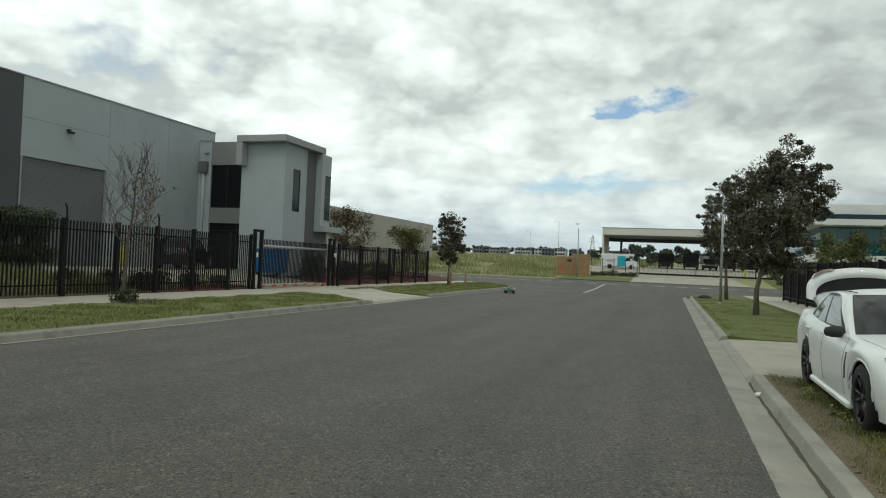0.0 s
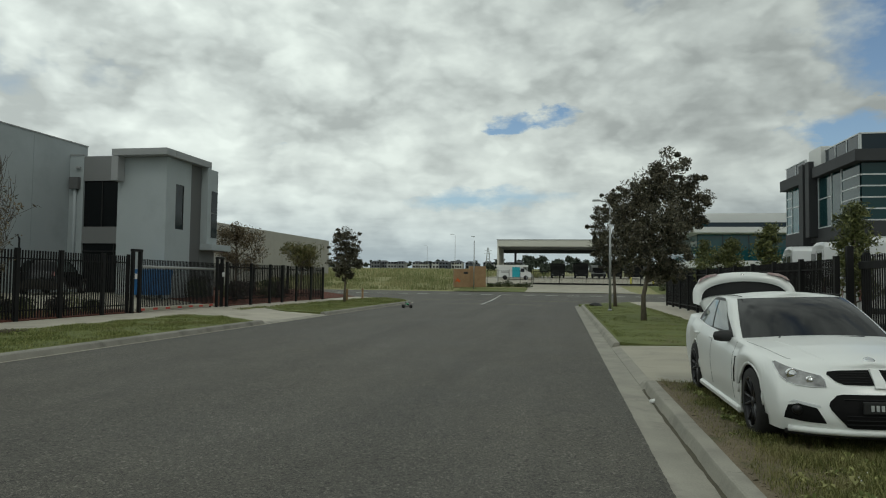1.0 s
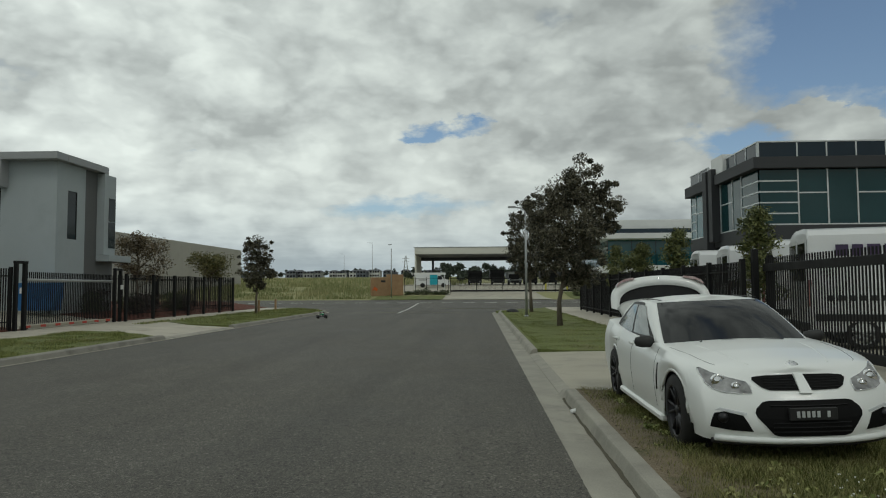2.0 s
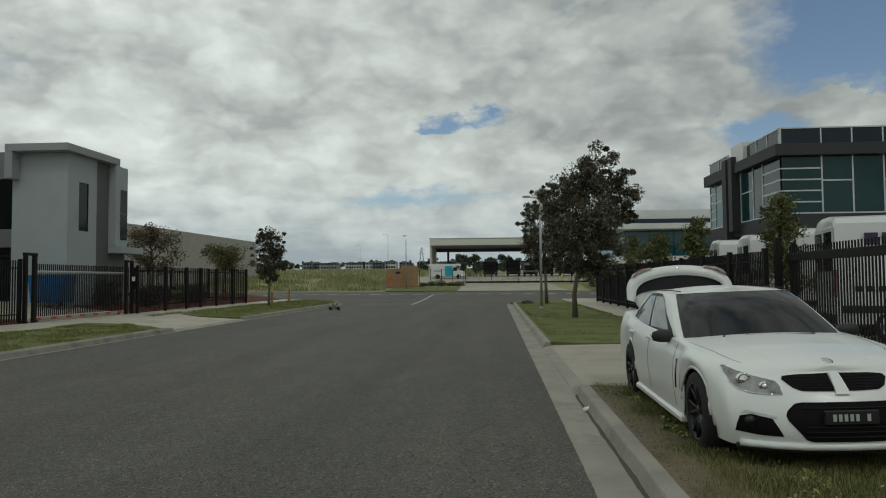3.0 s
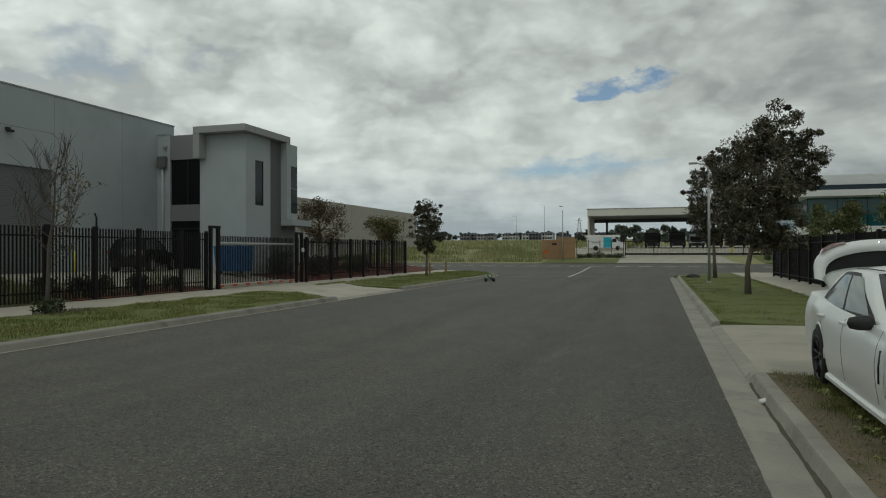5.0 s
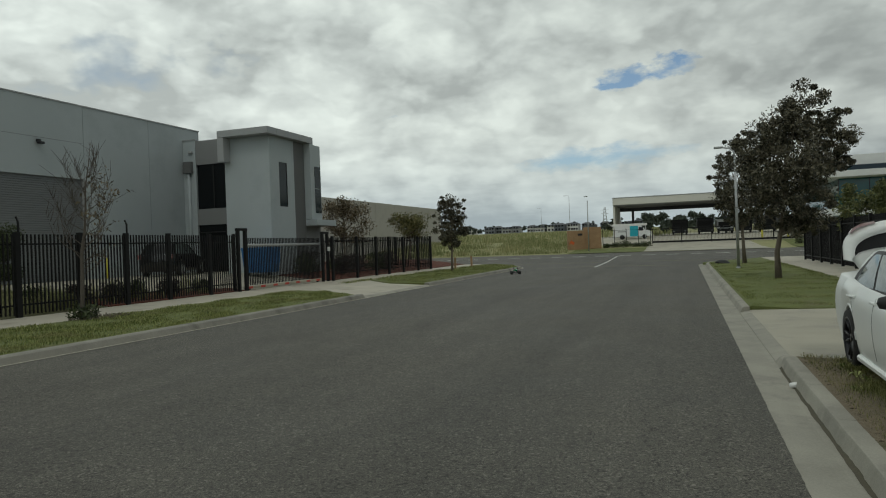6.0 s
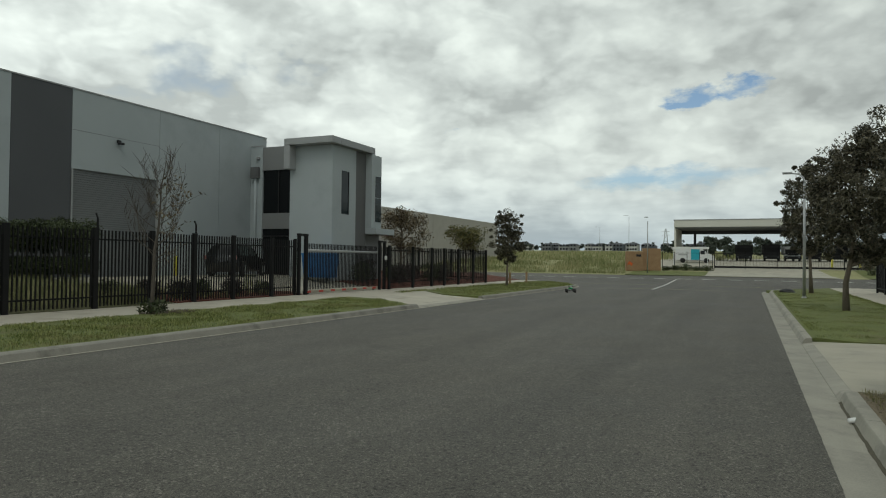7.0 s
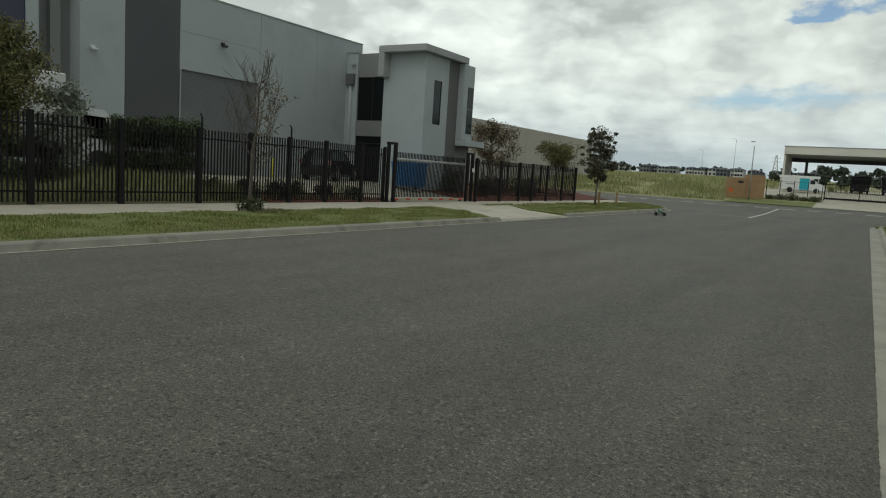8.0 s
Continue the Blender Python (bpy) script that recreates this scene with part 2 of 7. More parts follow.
PANEL_LIGHT = surface("light_grey_render", (0.368, 0.41, 0.424), (0.435, 0.477, 0.492), 0.25, (0.75, 0.88), 0.1, 40, 0.25, stain=(0.335, 0.372, 0.385), stain_scale=0.25)
PANEL_DARK = surface("charcoal_render", (0.078, 0.082, 0.090), (0.098, 0.103, 0.112), 0.3, (0.7, 0.85), 0.1, 40, 0.25)
# own grey of several parts; on the warehouse recess it stands for shade
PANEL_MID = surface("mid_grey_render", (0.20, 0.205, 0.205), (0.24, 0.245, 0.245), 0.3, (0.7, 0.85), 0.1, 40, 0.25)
PANEL_CHAR = surface("slate_grey_render", (0.115, 0.118, 0.118), (0.145, 0.148, 0.148), 0.3, (0.7, 0.85), 0.1, 40, 0.25)
PANEL_TILT = surface("raw_tilt_panel", (0.37, 0.355, 0.32), (0.47, 0.455, 0.42), 0.15, (0.8, 0.92), 0.15, 30, 0.25, stain=(0.34, 0.325, 0.29), stain_scale=0.15)
SHUTTER = surface("grey_roller_steel", (0.15, 0.16, 0.165), (0.20, 0.21, 0.215), 0.4, (0.5, 0.65), 0.05, 30, 0.2, spec=0.4)
FLASHING = surface("grey_flashing", (0.30, 0.31, 0.315), (0.36, 0.37, 0.375), 0.8, (0.4, 0.6), 0.05, 40, 0.2)
DOORDARK = glass_mat("dark_tinted_glass", (0.006, 0.007, 0.008), 0.06, 0.3)
WINDOW = glass_mat("grey_window_glass", (0.014, 0.022, 0.026), 0.05, 0.3)
TEAL = glass_mat("teal_window_glass", (0.02, 0.10, 0.115), 0.04, 0.6)
BLUE_GLASS = glass_mat("blue_window_glass", (0.012, 0.014, 0.045), 0.05)
OFFICE_GLASS = glass_mat("green_grey_glass", (0.010, 0.040, 0.044), 0.04, 0.36)
OFFICE_CHAR = surface("charcoal_cladding", (0.035, 0.037, 0.040), (0.052, 0.054, 0.058), 0.5, (0.55, 0.7), 0.05, 40, 0.25, spec=0.3)
SPANDREL = glass_mat("slate_spandrel_glass", (0.012, 0.023, 0.034), 0.08, 0.32)
ALU = surface("silver_aluminium", (0.55, 0.57, 0.57), (0.65, 0.67, 0.67), 2, (0.35, 0.5), 0.0, 50, 0.2, metal=0.3)
WHITE_CLAD = surface("white_cladding", (0.70, 0.71, 0.69), (0.78, 0.79, 0.77), 0.6, (0.5, 0.7), 0.05, 40, 0.2)
FENCE = surface("black_powder_coat", (0.006, 0.006, 0.0065), (0.012, 0.012, 0.0125), 3, (0.5, 0.7), 0.05, 80, 0.3, spec=0.26)
MESH_BLACK = surface("matt_black_grille", (0.003, 0.003, 0.003), (0.007, 0.007, 0.007), 8, (0.6, 0.8), 0.1, 90, 0.3, spec=0.15)
GALV = surface("galvanised_steel", (0.34, 0.35, 0.35), (0.48, 0.49, 0.49), 4, (0.4, 0.6), 0.05, 60, 0.3, metal=0.6)
CREAM = surface("cream_fascia", (0.60, 0.59, 0.52), (0.68, 0.67, 0.60), 0.2, (0.6, 0.75), 0.05, 20, 0.2)
CAR_WHITE = surface("white_car_paint", (0.80, 0.815, 0.79), (0.84, 0.855, 0.83), 0.8, (0.30, 0.38), 0.0, 30, 0.1, coat=0.35)
VAN_WHITE = surface("white_van_paint", (0.66, 0.67, 0.67), (0.74, 0.75, 0.75), 1.0, (0.28, 0.42), 0.0, 30, 0.2, coat=0.5)
BLACK_PAINT = surface("black_car_paint", (0.006, 0.006, 0.007), (0.012, 0.012, 0.013), 1.0, (0.12, 0.22), 0.0, 30, 0.2, coat=1.0)
TRIM = surface("black_plastic", (0.012, 0.012, 0.012), (0.022, 0.022, 0.022), 5, (0.45, 0.65), 0.1, 90, 0.3)
TYRE = surface("tyre_rubber", (0.014, 0.014, 0.014), (0.028, 0.027, 0.026), 6, (0.75, 0.9), 0.2, 60, 0.4)
RIM = surface("dark_alloy", (0.025, 0.025, 0.027), (0.045, 0.045, 0.048), 4, (0.25, 0.4), 0.0, 50, 0.2, metal=0.7)
CHROME = surface("chrome", (0.7, 0.7, 0.7), (0.78, 0.78, 0.78), 4, (0.05, 0.12), 0.0, 50, 0.2, metal=1.0)
CAR_GLASS = glass_mat("car_glass", (0.006, 0.007, 0.007), 0.0, 0.45)
SIDE_GLASS = glass_mat("pale_side_glass", (0.11, 0.14, 0.135), 0.03)
LENS = surface("clear_lamp_lens", (0.045, 0.045, 0.045), (0.36, 0.36, 0.355), 8, (0.04, 0.1), 0.0, 50, 0.1, coat=1.0)
PINK_LENS = surface("pale_pink_lamp_lens", (0.30, 0.16, 0.16), (0.62, 0.50, 0.49), 6, (0.06, 0.12), 0.0, 50, 0.1, coat=1.0)
RED_LENS = surface("red_lamp_lens", (0.20, 0.06, 0.06), (0.42, 0.22, 0.21), 8, (0.06, 0.12), 0.0, 50, 0.1, coat=1.0)
RED = surface("red_reflector", (0.42, 0.04, 0.025), (0.52, 0.06, 0.035), 8, (0.3, 0.5), 0.0, 50, 0.2)
LINE = surface("road_marking", (0.50, 0.50, 0.47), (0.68, 0.68, 0.64), 2.5, (0.7, 0.85), 0.3, 40, 0.5, stain=(0.28, 0.28, 0.26), stain_scale=2.0)
BARK = surface("grey_brown_bark", (0.085, 0.070, 0.052), (0.21, 0.175, 0.135), 5, (0.85, 1.0), 0.8, 25, 0.5, bump_far=0.02, stretch=(3, 3, 1))
PALE_BARK = surface("pale_bark", (0.075, 0.062, 0.052), (0.15, 0.13, 0.11), 5, (0.85, 1.0), 0.7, 25, 0.5, bump_far=0.015, stretch=(3, 3, 1))


def leaf_mat(name, low, high):
    return surface(name, low, high, 0.9, (0.45, 0.65), 0.0, 12, 0.2, random_by=0.8, island=True, spec=0.35)


LEAF_DARK = leaf_mat("dusky_gum_leaves", (0.032, 0.034, 0.021), (0.165, 0.148, 0.10))
LEAF_GREEN = leaf_mat("dark_green_leaves", (0.022, 0.032, 0.010), (0.08, 0.10, 0.04))
LEAF_LIME = leaf_mat("yellow_green_leaves", (0.060, 0.066, 0.020), (0.215, 0.20, 0.078))
LEAF_RUST = leaf_mat("rusty_leaves", (0.070, 0.057, 0.033), (0.25, 0.20, 0.125))
LEAF_OLIVE = leaf_mat("olive_leaves", (0.048, 0.062, 0.018), (0.19, 0.20, 0.07))
LEAF_PURPLE = leaf_mat("dusky_purple_leaves", (0.020, 0.014, 0.012), (0.075, 0.055, 0.05))
LEAF_SILVER = leaf_mat("silvery_leaves", (0.10, 0.12, 0.09), (0.32, 0.34, 0.28))
BLUE_STEEL = surface("blue_bin_paint", (0.020, 0.115, 0.30), (0.035, 0.165, 0.40), 2.0, (0.45, 0.6), 0.1, 30, 0.3, stain=(0.03, 0.10, 0.22), stain_scale=1.5)
PLY = surface("raw_plywood", (0.27, 0.165, 0.085), (0.40, 0.26, 0.145), 2.0, (0.7, 0.85), 0.2, 20, 0.4)
PAPER = surface("white_litter", (0.7, 0.7, 0.68), (0.8, 0.8, 0.78), 8, (0.6, 0.8), 0.0, 60, 0.2)
CYAN = surface("cyan_vinyl", (0.02, 0.33, 0.42), (0.03, 0.40, 0.50), 3, (0.3, 0.4), 0.0, 50, 0.1)
PURPLE = surface("dark_purple_vinyl", (0.035, 0.018, 0.06), (0.05, 0.026, 0.08), 3, (0.3, 0.4), 0.0, 50, 0.1)
ORANGE = surface("orange_spray_paint", (0.5, 0.09, 0.02), (0.65, 0.14, 0.03), 6, (0.6, 0.7), 0.0, 50, 0.2)
GREEN_SHELL = surface("bright_green_shell", (0.0, 0.28, 0.09), (0.01, 0.42, 0.15), 8, (0.2, 0.3), 0.0, 50, 0.1, coat=0.6)
HIVIS = surface("yellow_paint", (0.55, 0.50, 0.05), (0.65, 0.58, 0.08), 4, (0.4, 0.6), 0.0, 50, 0.2)
# distance haze is put into these leaf tones by lightening them
FAR_LEAF = surface("hazed_far_woodland", (0.045, 0.058, 0.045), (0.11, 0.125, 0.10), 0.15, (0.9, 1.0), 0.0, 2, 0.3, random_by=0.4, island=True, spec=0.1)
FAR_WALL = surface("far_house_walls", (0.10, 0.11, 0.13), (0.55, 0.55, 0.54), 0.05, (0.8, 0.9), 0.0, 3, 0.2, random_by=0.9)
FAR_ROOF = surface("far_roofs", (0.05, 0.055, 0.065), (0.10, 0.105, 0.115), 0.1, (0.7, 0.9), 0.0, 3, 0.2, random_by=0.6)
DRIVER_DARK = surface("shadowed_interior", (0.015, 0.015, 0.016), (0.03, 0.03, 0.031), 3, (0.8, 0.9), 0.0, 30, 0.2)


# Building blocks
def part(name, bm, material, parent=None, label="", smooth=False):
    """Links a bmesh as one mesh object under a thing, under a part, or on its own."""
    me = bpy.data.meshes.new(name)
    bm.normal_update()
    if smooth:
        for f in bm.faces:
            f.smooth = True
    bm.to_mesh(me)
    bm.free()
    me.materials.append(material)
    ob = new(name, me)
    if parent is not None:
        ob.parent = parent
    if label:
        tagged(ob, label)
    return ob


def shared(name, me, parent, m=None):
    """Another object on an existing mesh."""
    ob = new(name, me)
    ob.parent = parent
    if m is not None:
        ob.matrix_basis = m
    return ob


def thing(name, label, category, at=(0, 0, 0), turn=0.0, group=""):
    ob = new(name)
    ob.matrix_basis = pose(*at, 0, 0, turn)
    return tagged(ob, label, category, group)


def struct(ob, label):
    return tagged(ob, label, "", "", "structure")


def box(bm, x0, x1, y0, y1, z0, z1, bevel=0.0, m=None):
    vs = [bm.verts.new((x, y, z)) for x in (x0, x1) for y in (y0, y1) for z in (z0, z1)]
    fs = [bm.faces.new([vs[i] for i in q]) for q in ((0, 1, 3, 2), (4, 6, 7, 5), (0, 4, 5, 1), (2, 3, 7, 6), (0, 2, 6, 4), (1, 5, 7, 3))]
    if bevel:
        es = list({e for f in fs for e in f.edges})
        out = bmesh.ops.bevel(bm, geom=es, offset=bevel, segments=1, affect="EDGES", clamp_overlap=True)
        vs = list({v for f in out["faces"] for v in f.verts} | {v for v in vs if v.is_valid})
    if m is not None:
        for v in vs:
            v.co = m @ v.co
    return bm


def B(*a, **k):
    return box(bmesh.new(), *a, **k)


def tube(bm, pts, radii, sides=8, cap=True):
    """A round bar along a line of points."""
    pts = [Vector(p) for p in pts]
    rings = []
    for i, p in enumerate(pts):
        d = (pts[min(i + 1, len(pts) - 1)] - pts[max(i - 1, 0)]).normalized()
        a = d.orthogonal().normalized() if abs(d.z) > 0.9 else d.cross(Vector((0, 0, 1))).normalized()
        if abs(d.z) > 0.9:
            a = (Vector((1, 0, 0)) - d * d.x).normalized()
        c = d.cross(a)
        r = radii[i] if isinstance(radii, (list, tuple)) else radii
        rings.append([bm.verts.new(p + r * (math.cos(t) * a + math.sin(t) * c)) for t in (2 * math.pi * k / sides for k in range(sides))])
    for r0, r1 in zip(rings, rings[1:]):
        for k in range(sides):
            f = bm.faces.new((r0[k], r0[(k + 1) % sides], r1[(k + 1) % sides], r1[k]))
            f.smooth = True
    if cap:
        bm.faces.new(rings[0][::-1]), bm.faces.new(rings[-1])
    return bm


def lathe(bm, profile, sides=24, axis="x", m=None):
    """Turns (radius, along) pairs round an axis."""
    rings = []
    for r, h in profile:
        ring = []
        for k in range(sides):
            t = 2 * math.pi * k / sides
            p = Vector((h, r * math.cos(t), r * math.sin(t))) if axis == "x" else Vector((r * math.cos(t), r * math.sin(t), h))
            ring.append(bm.verts.new(m @ p if m is not None else p))
        rings.append(ring)
    for r0, r1 in zip(rings, rings[1:]):
        for k in range(sides):
            f = bm.faces.new((r0[k], r0[(k + 1) % sides], r1[(k + 1) % sides], r1[k]))
            f.smooth = True
    return bm


def grid(bm, rows, smooth=True, close=False):
    """A skin over rows of points."""
    vs = [[bm.verts.new(p) for p in r] for r in rows]
    n = len(vs[0])
    for a, b in zip(vs, vs[1:]):
        for k in range(n if close else n - 1):
            f = bm.faces.new((a[k], a[(k + 1) % n], b[(k + 1) % n], b[k]))
            f.smooth = smooth
    return vs


def slab(bm, outline, top, deep=0.25):
    """A flat piece of ground with a rim: outline in plan, top(x, y) its height."""
    up = [bm.verts.new((x, y, top(x, y))) for x, y in outline]
    dn = [bm.verts.new((x, y, top(x, y) - deep)) for x, y in outline]
    f = bm.faces.new(up)
    n = len(up)
    for k in range(n):
        bm.faces.new((up[k], dn[k], dn[(k + 1) % n], up[(k + 1) % n]))
    bmesh.ops.recalc_face_normals(bm, faces=bm.faces[:])
    bmesh.ops.triangulate(bm, faces=[f])
    return bm


def from_arrays(name, verts, faces, material, label, category="", kind="stuff"):
    me = bpy.data.meshes.new(name)
    me.from_pydata(verts.tolist() if hasattr(verts, "tolist") else verts, [], faces.tolist() if hasattr(faces, "tolist") else faces)
    me.materials.append(material)
    return tagged(new(name, me), label, category, "", kind)


# Lie of the land: the side street is level and the land climbs past the junction
RISE = ((-1e4, 0.0), (50, 0.0), (72, 0.30), (78, 0.47), (84, 0.95), (100, 1.9), (140, 2.6), (300, 6.0), (600, 12.0), (3000, 40.0))


def land(y):
    return float(np.interp(y, [a for a, _ in RISE], [b for _, b in RISE]))


def left_side(x, y=0):
    return land(y) + float(np.interp(-x, (10.2, 14.2, 16.2, 20.0, 60), (0.13, 0.17, 0.20, 0.70, 0.74)))


LIP_R, LIP_L, FENCE_L, FENCE_R = 0.82, -9.98, -16.2, 6.5

# Ground sheet, lower under everything that is paved
bm = bmesh.new()
ys = [-4000, -800, -200, -60, -20, 0, 20, 35, 50, 60, 70, 73.5, 74.2, 78, 81, 84, 90, 95, 100, 110, 120, 140, 170, 200, 250, 300, 400, 500, 600, 1000, 3000, 4500]
xs = [-4500, -1500, -500, -250, -150, -100, -70, -50, -35, -26, -20, -15, -10, -5, 0, 5, 10, 15, 20, 30, 45, 60, 80, 110, 160, 250, 500, 1500, 4500]
grid(bm, [[(x, y, land(y) - (0.20 if y < 74 else -0.02 if y < 120 else 0.0) + (0.25 * noise.noise((x * 0.03, y * 0.03, 0)) if y > 120 and abs(x) < 400 else 0)) for x in xs] for y in ys])
struct(part("ground", bm, FIELD), "rough grassy ground rising gently towards the distance")

# Road: side street, junction mouth and cross street in one sheet
R = 8.0
arc = [radians(a) for a in range(0, 91, 10)]
left_ret = [(LIP_L - R + R * math.cos(a), 43 + R * math.sin(a)) for a in arc]
right_ret = [(LIP_R + R - R * math.cos(a), 42.5 + 8.5 * math.sin(a)) for a in arc]
bm = bmesh.new()
grid(bm, [[(LIP_L, y, 0), (-7, y, 0.05), (-4.6, y, 0.075), (-2, y, 0.05), (LIP_R, y, 0)] for y in (-60, -20, 0, 20, 30, 38, 42.5)], False)
mouth = []
for k in range(len(arc)):
    (xl, yl), (xr, yr) = left_ret[k], right_ret[k]
    mouth.append([(xl, yl if k else 42.5, land(yl)), (-7, (yl + yr) / 2, 0.05), (-4.6, (yl + yr) / 2, 0.075), (-2, (yl + yr) / 2, 0.05), (xr, yr, land(yr))])
grid(bm, mouth, False)
cx = [-200, -60, LIP_L - R, -7, -4.6, -2, LIP_R + R, 40, 160]
grid(bm, [[(x, y, land(y) + (0.05 if y == 51 and -8 < x < -1 else 0.0) + (0.06 if y == 62 else 0)) for x in cx] for y in (51, 56, 62, 68, 73.4)], False)
struct(part("road", bm, ASPHALT), "worn grey asphalt street running into a cross street")


def sweep(path, profile):
    """Rows of a section along a plan line; profile gives (outward, height)."""
    rows = []
    for i, (x, y) in enumerate(path):
        a, b = Vector(path[max(i - 1, 0)]), Vector(path[min(i + 1, len(path) - 1)])
        d = (b - a).normalized()
        n = Vector((d.y, -d.x))
        rows.append([(x + n.x * o, y + n.y * o, land(y) + h) for o, h in profile])
    return rows


def strip(name, path, profile, material, label):
    bm = bmesh.new()
    vs = grid(bm, sweep(path, profile), False)
    bm.faces.new(vs[0]), bm.faces.new(vs[-1])
    bmesh.ops.recalc_face_normals(bm, faces=bm.faces[:])
    return struct(part(name, bm, material), label)


def steps(a, b, n):
    return [a + (b - a) * k / n for k in range(n + 1)]


# Gutters and kerbs, broken by the crossovers
GUTTER = ((0.0, 0.006), (0.30, -0.012), (0.37, -0.006), (0.37, -0.2))
KERBING = ((0.35, -0.05), (0.37, 0.0), (0.42, 0.105), (0.46, 0.13), (0.56, 0.13), (0.56, -0.2))
FLAT = ((0.35, -0.05), (0.37, 0.006), (0.42, 0.02), (0.46, 0.03), (0.56, 0.045), (0.56, -0.2))
right_path = [(LIP_R, y) for y in steps(-30, 42, 36)] + right_ret[1:] + [(20, 51), (60, 51)]
left_path = [(LIP_L, y) for y in steps(-30, 42, 36)] + left_ret + [(-30, 51), (-80, 51)]
left_rev = left_path[::-1]
strip("gutter_right", right_path, GUTTER, KERB, "pale concrete gutter channel beside the asphalt")
bm = bmesh.new()
rows = []
for y in [-30, -12] + steps(-3, 9.0, 170):
    chip = 0.010 * noise.noise((y * 1.7, 0.4, 2.0)) + 0.006 * noise.noise((y * 8, 0.1, 6.0)) + 0.012 * max(0, noise.noise((y * 3.1, 0.9, 4.0)) - 0.25)
    rows.append([(LIP_R + o + chip * s, y, h - 0.5 * chip * s) for (o, h), s in zip(((0.35, -0.05), (0.37, 0.0), (0.392, 0.055), (0.412, 0.105), (0.422, 0.122), (0.44, 0.13), (0.51, 0.132), (0.56, 0.13), (0.56, -0.2)), (0, 0.3, 0.8, 1.1, 0.9, 0.6, 0.3, 0.4, 0.4))])
grid(bm, rows, False)
bmesh.ops.recalc_face_normals(bm, faces=bm.faces[:])
struct(part("kerb_right_near", bm, KERB), "rounded concrete kerb with worn joints")
strip("kerb_right_ramp", [(LIP_R, 9.0), (LIP_R, 9.4)], ((0.35, -0.05), (0.37, 0.0), (0.42, 0.06), (0.46, 0.075), (0.56, 0.075), (0.56, -0.2)), KERB, "tapered end of a concrete kerb")
strip("kerb_right_drop", [(LIP_R, y) for y in steps(9.4, 15.4, 4)], FLAT, KERB, "dropped concrete kerb at a driveway")
strip("kerb_right_far", [(LIP_R, y) for y in steps(15.4, 42, 12)] + right_ret[1:] + [(20, 51), (60, 51)], KERBING, KERB, "rounded concrete kerb curving into the cross street")
LEFT_GUTTER = ((0.0, 0.008), (0.10, 0.004), (0.11, -0.2))
LEFT_KERB = ((0.095, -0.05), (0.10, 0.0), (0.16, 0.11), (0.21, 0.135), (0.36, 0.135), (0.36, -0.2))
LEFT_FLAT = ((0.095, -0.05), (0.10, 0.004), (0.16, 0.025), (0.21, 0.03), (0.36, 0.05), (0.36, -0.2))
strip("gutter_left", left_rev, LEFT_GUTTER, PAVING, "thin pale concrete edge beside the asphalt")
strip("kerb_left_near", [(LIP_L, y) for y in steps(20.4, -30, 18)], LEFT_KERB, KERB_OLD, "weathered concrete kerb beside the grass")
strip("kerb_left_drop", [(LIP_L, y) for y in steps(26.6, 20.4, 4)], LEFT_FLAT, KERB, "dropped concrete kerb at a driveway")
strip("kerb_left_far", left_ret[::-1] + [(LIP_L, y) for y in steps(42, 26.6, 6)], LEFT_KERB, KERB_OLD, "weathered concrete kerb curving into the cross street")
strip("kerb_left_cross", [(-80, 51), (-30, 51), (LIP_L - R, 51)], LEFT_KERB, KERB_OLD, "weathered concrete kerb beside the grass")
# joints in the right gutter and kerb, as fine grooves of dark filler
bm = bmesh.new()
for y in (3.55, 6.4, 9.25, 15.6, 18.6, 21.6, 24.6, 27.6):
    grid(bm, [[(LIP_R + o, y + e + 0.004 * math.sin(o * 31), h + 0.0015) for o, h in ((0.0, 0.006), (0.1, 0.0), (0.2, -0.006), (0.30, -0.012), (0.37, -0.006))] for e in (0, 0.004)], False)
for y in (2.1, 4.0, 5.9, 7.3, 16.9, 19.4, 21.9):
    box(bm, LIP_R + 0.44, LIP_R + 0.562, y, y + 0.008, 0.06, 0.1325)
struct(part("gutter_joint", bm, KERB_OLD), "dark joints across the concrete gutter")
# silt washed along the foot of the kerb
bm = bmesh.new()
rows = []
for k in range(150):
    y = -2.5 + 11.4 * k / 149
    w = 0.006 + 0.018 * abs(noise.noise((0.3, y * 2.2, 5.0))) + 0.008 * noise.noise((0.7, y * 11, 1.0))
    rows.append([(LIP_R + 0.362 - w, y, -0.0085 + 0.003), (LIP_R + 0.366, y, 0.004), (LIP_R + 0.378 + 0.3 * w, y, 0.022)])
grid(bm, rows)
struct(part("gutter_silt", bm, MULCH_DUST), "thin line of dark silt along the kerb foot")
# ragged edge of the asphalt where it laps the gutter
bm = bmesh.new()
rows = []
for k in range(1400):
    y = -2.5 + 44.0 * (k / 1399) ** 1.6
    w = 0.008 + 0.006 * noise.noise((y * 5, 0.2, 3.0)) + 0.006 * noise.noise((y * 19, 0.6, 8.0))
    rows.append([(LIP_R - 0.05, y, 0.002), (LIP_R - 0.03, y, 0.010), (LIP_R + w - 0.006, y, 0.011), (LIP_R + w, y, 0.002)])
grid(bm, rows, False)
struct(part("asphalt_edge", bm, ASPHALT), "ragged asphalt edge lapping the gutter")


def right_side(x, y=0):
    return land(y) + float(np.interp(x, (1.38, 1.75, 4.0, 4.9, 6.5, 9, 60), (0.125, 0.10, 0.105, 0.14, 0.17, 0.2, 0.25)))


def slab_ob(name, outline, top, material, label, deep=0.3):
    return struct(part(name, slab(bmesh.new(), outline, top, deep), material), label)


